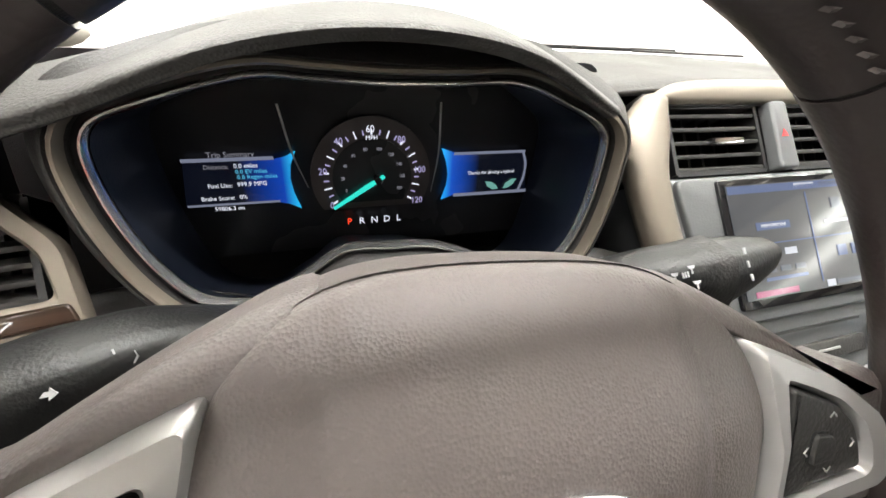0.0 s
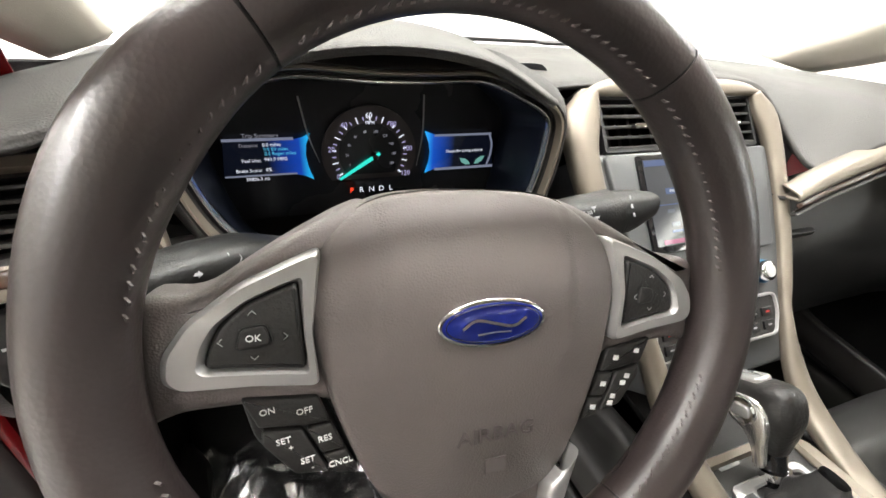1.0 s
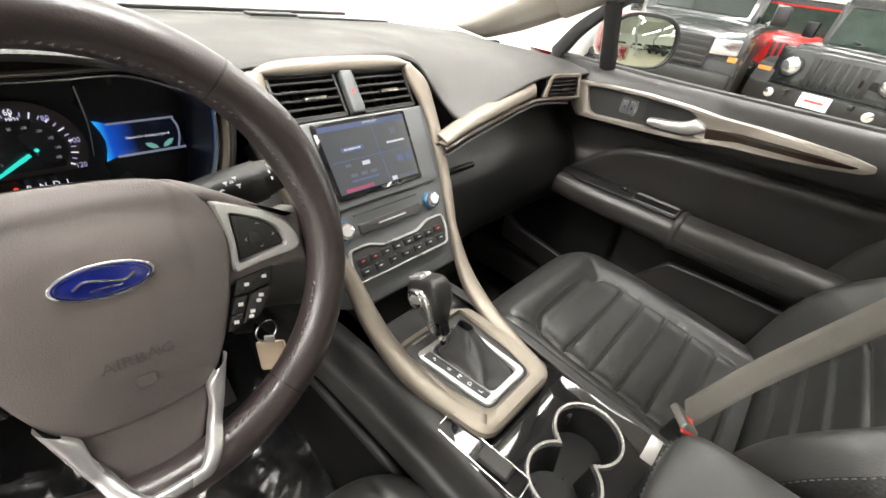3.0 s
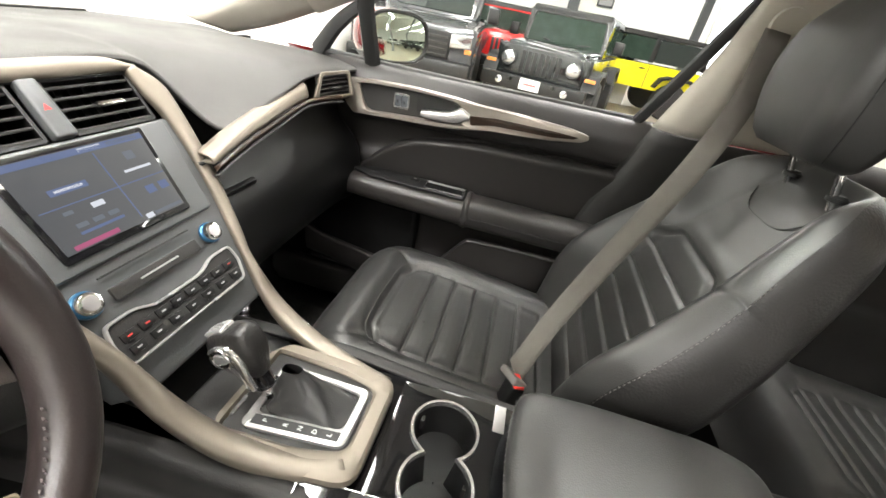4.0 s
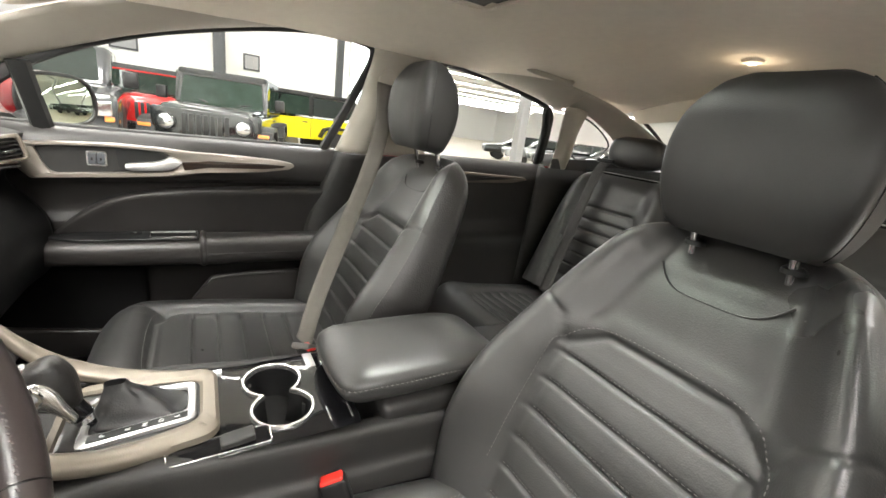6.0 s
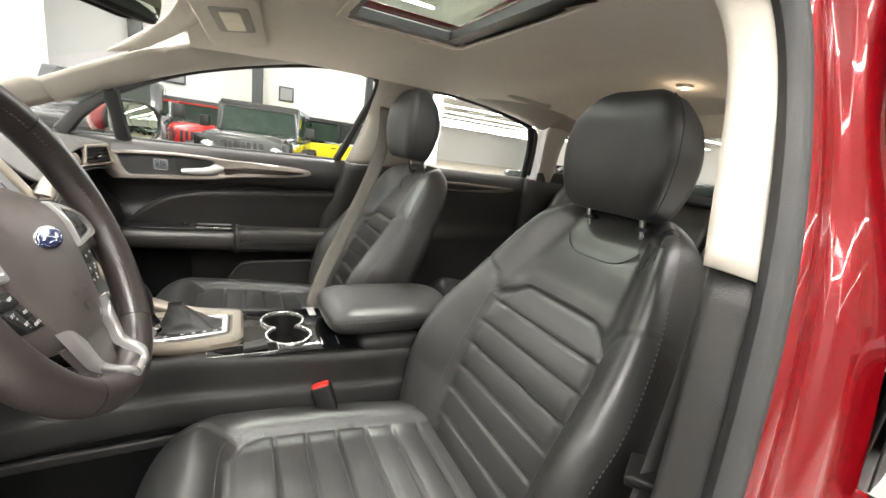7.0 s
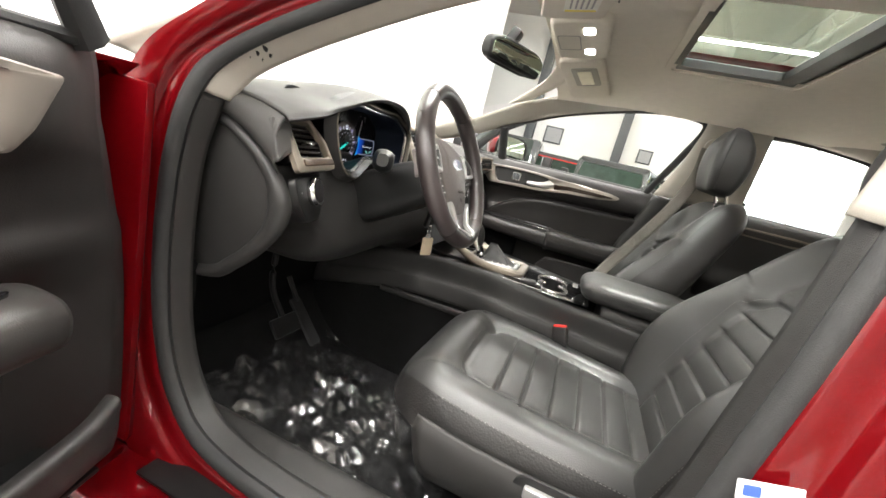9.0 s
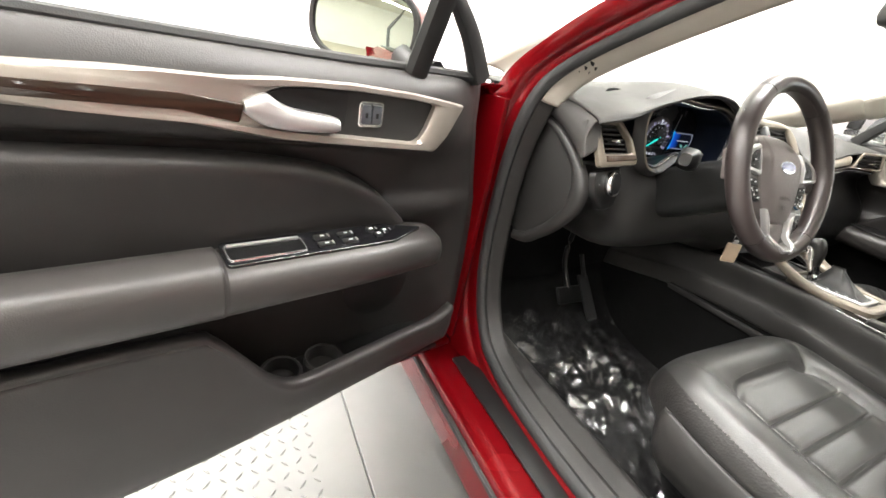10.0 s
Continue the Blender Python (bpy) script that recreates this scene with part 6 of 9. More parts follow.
km = axes(L0 + KD * 0.070 + KF * 0.008 + Vector((-0.0185, 0, 0)), -KF, KD)
drop = rounded([(-0.0250, 0.002), (-0.0210, 0.0130), (-0.0060, 0.0170), (0.0100, 0.0150), (0.0190, 0.0040), (0.0200, -0.0120), (0.0150, -0.0320), (0.0130, -0.0560), (0.0020, -0.0580), (0.0020, -0.0400), (-0.0030, -0.0240), (-0.0160, -0.0120)], 0.006)
slab("knob_face", drop, 0.007, km, RING_METAL, shifter, "chrome side face of the knob", 0.004)
lathe("button_ring", [(0.0150, 0), (0.0150, 0.0030), (0.0135, 0.0040), (0.0130, 0.0020)], km @ pose(-0.004, 0.001, 0.0060), CHROME, shifter, "chrome button ring")
slab("knob_button", rounded([(-0.0105, -0.006), (0.0090, -0.008), (0.0100, 0.005), (-0.0060, 0.0085)], 0.005), 0.0045, km @ pose(-0.004, 0.001, 0.0058), SATIN, shifter, "silver shift button", 0.0015)
# parking brake switch pocket on the driver's side
pk = pose(-0.118, 0.275, 0.690, 0, -12, 3)
ring_slab("switch_frame", rounded([(-0.0150, -0.075), (0.0150, -0.075), (0.0150, 0.05), (-0.0130, 0.05)], 0.006), rounded([(-0.0134, -0.0734), (0.0134, -0.0734), (0.0134, 0.0484), (-0.0114, 0.0484)], 0.005), 0.003, pk, RING_METAL, console, "silver pocket frame", 0.001)
slab("switch_pocket", rounded([(-0.013, -0.071), (0.013, -0.071), (0.013, 0.046), (-0.011, 0.046)], 0.005), 0.001, pk, GLOSS, console, "black pocket")
slab("brake_switch", rounded([(-0.009, -0.055), (0.011, -0.055), (0.011, -0.012), (-0.009, -0.012)], 0.004), 0.010, pk @ pose(0, 0, 0, -6, 0, 0), DARK, console, "grey parking brake switch", 0.003)
lathe("brake_mark", [(0.004, 0), (0.004, 0.0004), (0.003, 0.0005)], pk @ pose(0.001, -0.034, 0.0085, -6, 0, 0), WHITE_PRINT, console)
# box under the armrest and the lid
rbox("box", (0.205, 0.42, 0.32), pose(CX - 0.002, -0.175, 0.535), DARK, console, "dark console box", 0.02, 4)
armrest = thing("armrest", "black leather armrest lid with contrast stitching", "armrest")
lid_o = rounded([(-0.122, 0.094), (-0.060, 0.104), (0.020, 0.104), (0.074, 0.096), (0.080, 0.0), (0.078, -0.150), (0.060, -0.222), (-0.098, -0.222), (-0.122, -0.150), (-0.126, 0.0)], 0.030, 6)
lid_c = lid_o.mean(0)


def lid_ring(inset, z):
    """The lid's outline moved inwards, at a height that falls a little towards its ends."""
    o = lid_c + (lid_o - lid_c) * (1 - inset / 0.10)
    return [(x, y, z - 0.006 * max(0.0, (y - 0.05) / 0.05) ** 2 - 0.008 * max(0.0, (-0.14 - y) / 0.08) ** 2) for x, y in o]


put("lid", grid_mesh("lid", [lid_ring(i, z) for i, z in ((0.000, 0.7370), (0.0006, 0.7400), (0.0030, 0.7435), (0.0075, 0.7475), (0.015, 0.7515), (0.028, 0.7550), (0.046, 0.7570), (0.066, 0.7580), (0.086, 0.7585), (0.0985, 0.7586))], False, True, True), LEATHER, armrest, "black leather lid", angle=60)
turned(put("lid_side", grid_mesh("lid_side", [lid_ring(i, z) for i, z in ((0.0004, 0.7372), (-0.0005, 0.7330), (0.0000, 0.7240), (0.0040, 0.7120), (0.0110, 0.7020), (0.0200, 0.6960))], False, True, False), LEATHER, armrest, "black leather lid side", angle=60))
put("lid_base", grid_mesh("lid_base", [lid_ring(0.0195, 0.6965), lid_ring(0.03, 0.694), lid_ring(0.095, 0.694)], False, True, True), BLACK, armrest, "black lid base")
st = np.array([p for p in lid_ring(-0.0012, 0.7345) if p[0] < 0.03 or p[1] > 0.08])
st = st[np.argsort(np.arctan2(st[:, 1] - 0.02, st[:, 0] - 0.06) % (2 * math.pi))]
stitch_mesh("stitching", st, [(p[0] - lid_c[0], p[1] - lid_c[1], 0.06) for p in st], THREAD, armrest, 0.0055, 0.0030, 0.0007)

# ---- seats ----
def seam(d, w=0.0035, depth=0.004):
    return -depth * math.exp(-(d / w) ** 2)


def poly_sd(x, y, planes):
    """Signed distance to a convex outline given as (nx, ny, c); negative inside."""
    return max(nx * x + ny * y - c for nx, ny, c in planes)


def convex(pts):
    """Planes of a convex outline, counter-clockwise."""
    out = []
    for (x0, y0), (x1, y1) in zip(pts, pts[1:] + pts[:1]):
        L = math.hypot(x1 - x0, y1 - y0)
        nx, ny = (y1 - y0) / L, -(x1 - x0) / L
        out.append((nx, ny, nx * x0 + ny * y0))
    return out


def line_distance(x, y, ln):
    """Distance from a point to a polyline."""
    best = 9.0
    for (x0, y0), (x1, y1) in zip(ln, ln[1:]):
        dx, dy = x1 - x0, y1 - y0
        t = max(0.0, min(1.0, ((x - x0) * dx + (y - y0) * dy) / (dx * dx + dy * dy)))
        best = min(best, math.hypot(x - x0 - t * dx, y - y0 - t * dy))
    return best


class Pad:
    """Upholstery over a base plane: x across, y along, z out."""

    def __init__(self, width, length, insert, pleats, bolster, crown, seams=(), start=0.3, corner=0.09, swell=0.0012, rim=9.0, hug=0.0):
        self.width, self.length, self.pleats, self.bolster, self.crown = width, length, pleats, bolster, crown
        self.planes, self.seams, self.start, self.corner, self.swell, self.rim, self.hug = convex(insert), seams, start, corner, swell, rim, hug

    def half(self, y):
        """Half width at y, with rounded far corners."""
        w, k = self.width(y), y - (self.length - self.corner)
        if k > 0:
            w -= self.corner - math.sqrt(max(0.0, self.corner ** 2 - min(k, self.corner) ** 2))
        return w

    def height(self, x, y):
        sd = poly_sd(x, y, self.planes)
        u = max(0.0, min(1.0, (abs(x) / self.width(y) - 0.46) / 0.40))
        v = max(0.0, min(1.0, (y - self.rim) / 0.07))
        h = self.bolster * (1 + self.hug * math.exp(-((y - 0.17) / 0.15) ** 2)) * (1 - (1 - u * u * (3 - 2 * u)) * (1 - 0.95 * v * v * (3 - 2 * v))) + self.crown(y) + seam(sd, 0.0045, 0.006)
        # padding swells on both sides of the seam round the insert
        h += 0.004 * math.exp(-((sd - 0.022) / 0.016) ** 2)
        for ln in self.seams:
            d = line_distance(x, y, ln)
            if d < 0.02:
                h += seam(d, 0.004, 0.005)
            d = line_distance(-x, y, ln)
            if d < 0.02:
                h += seam(d, 0.004, 0.005)
        if sd < 0:
            edge = min(1.0, -sd / 0.012)
            near = min(abs(y - py) for py in self.pleats)
            h += seam(near, 0.0036, 0.0058) * edge + self.swell * edge * min(1.0, near / 0.022)
        return h


def roll(t, n=6.0):
    """1 in the middle, falling in a round shoulder to 0 at t = 1."""
    return math.sqrt(max(0.0, 1 - min(1.0, abs(t)) ** n))


def upholstery(name, pad, base, m, parent, material, label, nx=76, ny=150, behind=0.0, power=7.0):
    """The padded skin of a pad, rounded down to base at its sides and far end; with a back of depth behind if closed."""
    us = np.sin(np.linspace(-math.pi / 2, math.pi / 2, nx)) * 0.35 + np.linspace(-1, 1, nx) * 0.65
    ys = list(np.linspace(0, pad.start, ny)[:-1]) + list(pad.start + (pad.length - pad.start) * np.sin(np.linspace(0, math.pi / 2, 44)))
    g = []
    for y in ys:
        hw = pad.half(y)
        gy = roll((y - pad.start) / (pad.length - pad.start), 3.2) if y > pad.start else 1.0
        rowp = [(hw * u, y, base + (pad.height(hw * u, y) - base) * roll(u, power) * gy) for u in us]
        if behind:
            rowp += [(hw * u, y, base - behind * roll(u, 4.0) * gy) for u in us[-2:0:-1]]
        g.append(rowp)
    # the darker side skin outside the edge seam is a part of its own
    i0, i1 = int(np.argmax(us > -0.93)), nx - 1 - int(np.argmax(us[::-1] < 0.93))
    top = put(name, grid_mesh(name, [r[i0:i1 + 1] for r in g]), material, parent, label, angle=75)
    strips = [[r[i1:] + r[:i0 + 1] if behind else r[i1:nx] for r in g]]
    if not behind:
        strips.append([r[:i0 + 1] for r in g])
    for st in strips:
        side = put("side_skin", grid_mesh("side_skin", st), LEATHER_SIDE, parent, "dark vinyl side panel", angle=75)
        turned(side).data.transform(m)
    turned(top).data.transform(m)
    return top


def stitches_on(parent, m, pad, lines):
    """Thread beside the seams, given as polylines in the pad's plane."""
    for ln in lines:
        p = np.array(crv(ln, 40) if len(ln) > 2 else [np.array(ln[0]) + (np.array(ln[1]) - np.array(ln[0])) * t for t in np.linspace(0, 1, 30)])
        pts = [m @ Vector((x, y, pad.height(x, y) + 0.0004)) for x, y in p]
        nn = [m.to_3x3() @ Vector((0, 0, 1))] * len(pts)
        stitch_mesh("stitching", pts, nn, THREAD, parent, 0.0048, 0.0028, 0.00055)


def front_seat(name, origin, label, rest_y, rest_z):
    seat = thing(name, label, "seat", "front seats")
    ob0 = pose(*origin)
    # cushion, y forward, tipped up at the front
    ins_c = [(-0.135, -0.05), (0.135, -0.05), (0.150, 0.16), (0.152, 0.325), (0.143, 0.362), (0.100, 0.392), (-0.100, 0.392), (-0.143, 0.362), (-0.152, 0.325), (-0.150, 0.16)]
    cush = Pad(lambda y: 0.240 + 0.016 * math.sin(math.pi * min(1, max(0, y / 0.5))), 0.512, ins_c, [0.03 + 0.0565 * k for k in range(6)], 0.036,
               lambda y: 0.0, [[(0.138, 0.372), (0.168, 0.425), (0.176, 0.48)]], 0.375, 0.120, 0.0018, 0.372)
    mc = ob0 @ pose(0, 0.0, -0.010, 5.0, 0, 0)
    upholstery("cushion", cush, -0.085, mc, seat, LEATHER, "pleated black leather cushion")
    lines = [[(-0.142, y + 0.005), (0.142, y + 0.005)] for y in cush.pleats[1:]] + [[(0.157, 0.02), (0.159, 0.16), (0.160, 0.325), (0.149, 0.369), (0.103, 0.400), (-0.103, 0.400), (-0.149, 0.369), (-0.160, 0.325), (-0.159, 0.16), (-0.157, 0.02)]]
    stitches_on(seat, mc, cush, lines)
    # backrest: y up the back, z forward
    tilt = 26.0
    mb = ob0 @ pose(0, -0.005, -0.03, 90 + tilt, 0, 0) @ pose(0, 0, 0, 0, 180, 0)
    ins_b = [(-0.118, -0.05), (0.118, -0.05), (0.142, 0.10), (0.148, 0.30), (0.138, 0.340), (0.088, 0.378), (-0.088, 0.378), (-0.138, 0.340), (-0.148, 0.30), (-0.142, 0.10)]
    back = Pad(lambda y: 0.270 - 0.020 * max(0, (0.12 - y) / 0.12) - 0.098 * max(0.0, (y - 0.24) / 0.30) ** 1.4, 0.600, ins_b, [0.055 + 0.053 * k for k in range(6)], 0.062,
               lambda y: 0.018 * math.sin(math.pi * min(1, max(0, y / 0.5))) - 0.010 * max(0, (y - 0.42) / 0.125) ** 2, [[(0.142, 0.335), (0.160, 0.375), (0.205, 0.400), (0.260, 0.395)]], 0.455, 0.080, 0.0012, 9.0, 0.75)
    upholstery("backrest", back, -0.030, mb, seat, LEATHER, "pleated black leather backrest", behind=0.060)
    lines = [[(-0.136, y + 0.005), (0.136, y + 0.005)] for y in back.pleats] + [[(0.154, 0.10), (0.155, 0.30), (0.143, 0.346), (0.090, 0.386), (-0.090, 0.386), (-0.143, 0.346), (-0.155, 0.30), (-0.154, 0.10)]]
    stitches_on(seat, mb, back, lines)
    # curved seam under the headrest, as a thin welt
    welt = [mb @ Vector((x, 0.520 - 0.036 * (1 - (abs(x) / 0.085) ** 4), -0.030 + (back.height(x, 0.5) + 0.030) * roll((0.520 - 0.036 * (1 - (abs(x) / 0.085) ** 4) - back.start) / (back.length - back.start), 3.2) + 0.0020)) for x in np.linspace(-0.085, 0.085, 13)]
    tube("welt", welt, 0.0016, BLACK, seat, "", n=40, sides=6)
    # welted side seams with contrast stitches
    for s in (-1, 1):
        for pad, m, y1 in ((back, mb, 0.45), (cush, mc, 0.40)):
            ln = []
            base = -0.030 if pad is back else -0.085
            for y in np.linspace(0.02, y1, 30):
                u = 0.93
                ln.append(m @ Vector((s * pad.half(y) * u, y, base + (pad.height(pad.half(y) * u, y) - base) * roll(u, 7.0) * (roll((y - pad.start) / (pad.length - pad.start), 3.2) if y > pad.start else 1.0) + 0.0006)))
            stitch_mesh("stitching", ln, [m.to_3x3() @ Vector((s * 0.8, 0, 0.6))] * 30, THREAD, seat, 0.005, 0.0030, 0.0007)
    # headrest, upright and cupped forward
    hm = ob0 @ pose(0, rest_y, rest_z, 8, 0, 0)

    def rest_point(v, a, out=0.0):
        """A point of the headrest's skin: v up, a round it."""
        zz = -0.100 + 0.212 * v
        w = 0.106 + 0.012 * math.sin(math.pi * min(1, v * 1.10)) - 0.016 * max(0, (v - 0.7) / 0.3) ** 2
        dd = 0.040 + 0.008 * math.sin(math.pi * v) - 0.010 * max(0, (v - 0.75) / 0.25)
        e = math.sin(math.acos(max(-1, min(1, (v - 0.5) * 2 * 0.985)))) ** (0.14 if v < 0.5 else 0.30)
        ca, sa = math.cos(a), math.sin(a)
        x = (w * e + out) * math.copysign(abs(ca) ** 0.42, ca)
        y = (dd * e + out) * math.copysign(abs(sa) ** 0.55, sa) + 0.024 * v + 0.020 * (x / 0.12) ** 2 * (1 if sa > 0 else 0.2) - (0.012 * math.sin(math.pi * v) if sa < 0 else 0.0)
        return (x, y, zz)
    hr = [[rest_point(v, a) for a in np.linspace(0, 2 * math.pi, 44, endpoint=False)] for v in np.linspace(0, 1, 22)]
    ob = surf("headrest", hr, 48, 88, REST_LEATHER, seat, "black leather headrest", cv=True, caps=True)
    ob.data.transform(hm)
    for a in (0.10, math.pi - 0.10):
        sm = [hm @ Vector(rest_point(v, a, 0.0002)) for v in np.linspace(0.03, 0.97, 24)]
        tube("headrest_seam", sm, 0.0011, BLACK, seat, "", n=40, sides=5)
    for s in (-1, 1):
        p0 = ob0 @ Vector((s * 0.062, -0.262, 0.455))
        p1 = ob0 @ Vector((s * 0.062, -0.240, 0.530))
        tube("headrest_post", [p0, p1], 0.006, CHROME, seat, "chrome headrest post", n=4, sides=12)
        lathe("post_collar", [(0.014, 0), (0.014, 0.006), (0.009, 0.010), (0.0001, 0.010)], ob0 @ pose(s * 0.062, -0.262, 0.470), BLACK, seat)
    # base trim and rails
    for s in (-1, 1):
        tr = [[(s * 0.258, y, z) for y, z in ((-0.22, 0.06), (-0.10, 0.005), (0.10, -0.030), (0.30, -0.030), (0.42, -0.015))], [(s * 0.268, y, z - 0.03) for y, z in ((-0.22, 0.06), (-0.10, 0.005), (0.10, -0.030), (0.30, -0.030), (0.42, -0.015))],
              [(s * 0.262, y, -0.11) for y in (-0.24, -0.10, 0.10, 0.30, 0.40)], [(s * 0.240, y, -0.15) for y in (-0.24, -0.10, 0.10, 0.30, 0.38)]]
        ob = surf("side_trim", tr, 14, 24, DARK, seat, "dark plastic seat side trim", thick=0.004)
        ob.data.transform(ob0)
        rbox("rail", (0.035, 0.55, 0.035), ob0 @ pose(s * 0.19, 0.08, -0.285), BLACK, seat, "black seat rail", 0.004)
        rbox("rail_leg", (0.03, 0.05, 0.14), ob0 @ pose(s * 0.19, 0.25, -0.215), BLACK, seat, "", 0.004)
        rbox("rail_leg", (0.03, 0.05, 0.14), ob0 @ pose(s * 0.19, -0.10, -0.215), BLACK, seat, "", 0.004)
    rbox("seat_pan", (0.46, 0.46, 0.05), ob0 @ pose(0, 0.13, -0.115), BLACK, seat, "", 0.01)
    slab("front_trim", rounded([(-0.23, -0.05), (0.23, -0.05), (0.24, 0.03), (-0.24, 0.03)], 0.02), 0.02, ob0 @ axes((0, 0.425, -0.075), (1, 0, 0), (0, 0.1, 1)), DARK, seat, "dark front trim", 0.006)
    return seat


P_SEAT, D_SEAT = (0.375, -0.005, 0.558), (-0.372, -0.098, 0.547)
seat_p = front_seat("car_seat", P_SEAT, "black leather front seat with pleated inserts and grey stitching, belted", -0.232, 0.610)
seat_d = front_seat("car_seat", D_SEAT, "black leather driver seat with pleated inserts and power switches", -0.266, 0.588)
# power switches on the driver's seat side, lumbar lever
for y, w in ((0.17, 0.075), (0.06, 0.028)):
    slab("seat_switch", rounded([(-w / 2, -0.010), (w / 2, -0.010), (w / 2, 0.012), (-w / 2, 0.012)], 0.006), 0.012, axes((D_SEAT[0] - 0.268, D_SEAT[1] + y, D_SEAT[2] - 0.055), (0, -1, 0), (0, 0, 1)), SATIN, seat_d, "silver power seat switch", 0.003)
slab("switch_bezel", rounded([(-0.11, -0.030), (0.06, -0.030), (0.07, 0.03), (-0.09, 0.03)], 0.02), 0.004, axes((D_SEAT[0] - 0.266, D_SEAT[1] + 0.13, D_SEAT[2] - 0.058), (0, -1, 0), (0, 0, 1)), BLACK, seat_d, "", 0.002)

# buckles and belts
RED_BTN = mat("red_buckle_button", (0.75, 0.03, 0.02), 0.4, bump=0)


def buckle(origin, rot, name, label):
    b = thing(name, label, "seat belt buckle", "front buckles")
    m = pose(*origin, *rot)
    rbox("stalk", (0.030, 0.016, 0.11), m @ pose(0, 0, -0.085), BLACK, b, "", 0.004)
    rbox("housing", (0.040, 0.024, 0.060), m @ pose(0, 0, -0.008), BLACK, b, "black buckle housing", 0.006, 3)
    rbox("button", (0.034, 0.020, 0.012), m @ pose(0, 0, 0.020), RED_BTN, b, "red release button", 0.004, 3)
    return b


buckle((-0.164, 0.116, 0.598), (10, 20, 75), "buckle", "black buckle with a red release button beside the seat")
buckle((0.190, 0.085, 0.610), (8, 0, 20), "buckle", "black buckle holding the belt tongue")


def ribbon(name, pts, width, side, material, parent, label="", thick=0.0016):
    """A flat strap along pts; side gives its width direction at each point."""
    p = crv(pts, 40)
    s = crv([Vector(v).normalized() for v in side], 40)
    g = []
    for a, w in zip(p, s):
        w = w / np.linalg.norm(w)
        g.append([a - w * width / 2, a - w * width / 4, a, a + w * width / 4, a + w * width / 2])
    ob = put(name, grid_mesh(name, g), material, parent, label)
    so = ob.modifiers.new("thick", "SOLIDIFY")
    so.thickness, so.offset = thick, 0
    return ob


belt_p = thing("passenger_belt", "grey-brown seat belt fastened across the empty front seat", "seat belt")
ribbon("webbing", [(0.600, -0.205, 1.235), (0.565, -0.195, 1.12), (0.500, -0.140, 0.985), (0.400, -0.045, 0.83), (0.300, 0.035, 0.715), (0.215, 0.088, 0.628)], 0.046, [(0, 1, 0.1), (0.2, 0.95, 0.1), (0.45, 0.8, 0.35), (0.5, 0.6, 0.5), (0.6, 0.5, 0.55), (0.65, 0.5, 0.5)], BELT, belt_p, "grey-brown webbing")
rbox("tongue", (0.062, 0.026, 0.014), pose(0.205, 0.088, 0.626, 30, 20, 25), mat("grey_tongue", (0.16, 0.15, 0.14), 0.5, bump=0), belt_p, "grey plastic belt tongue", 0.005, 3)
lathe("d_ring", [(0.030, -0.006), (0.032, 0.0), (0.030, 0.006), (0.0001, 0.008)], axes((0.612, -0.222, 1.245), (0, -1, 0), (0, 0, 1)), PILLAR, belt_p, "cream belt guide")
belt_d = thing("driver_belt", "dark grey seat belt hanging down the door pillar", "seat belt")
DBELT = mat("dark_webbing", (0.055, 0.053, 0.05), 0.7, var=0.12, bump=0.9, grain=1100)
ribbon("webbing", [(-0.640, -0.235, 1.22), (-0.655, -0.215, 1.08), (-0.675, -0.175, 0.95), (-0.690, -0.135, 0.82), (-0.695, -0.10, 0.68), (-0.69, -0.08, 0.45)], 0.046, [(0.25, 0.95, 0)] * 6, DBELT, belt_d, "dark grey webbing")
rbox("tongue", (0.052, 0.050, 0.012), pose(-0.690, -0.125, 0.800, 0, 10, 30), BLACK, belt_d, "black belt tongue", 0.004, 3)
lathe("d_ring", [(0.030, -0.006), (0.032, 0.0), (0.030, 0.006), (0.0001, 0.008)], axes((-0.628, -0.235, 1.235), (0, 1, 0), (0, 0, 1)), PILLAR, belt_d, "cream belt guide")

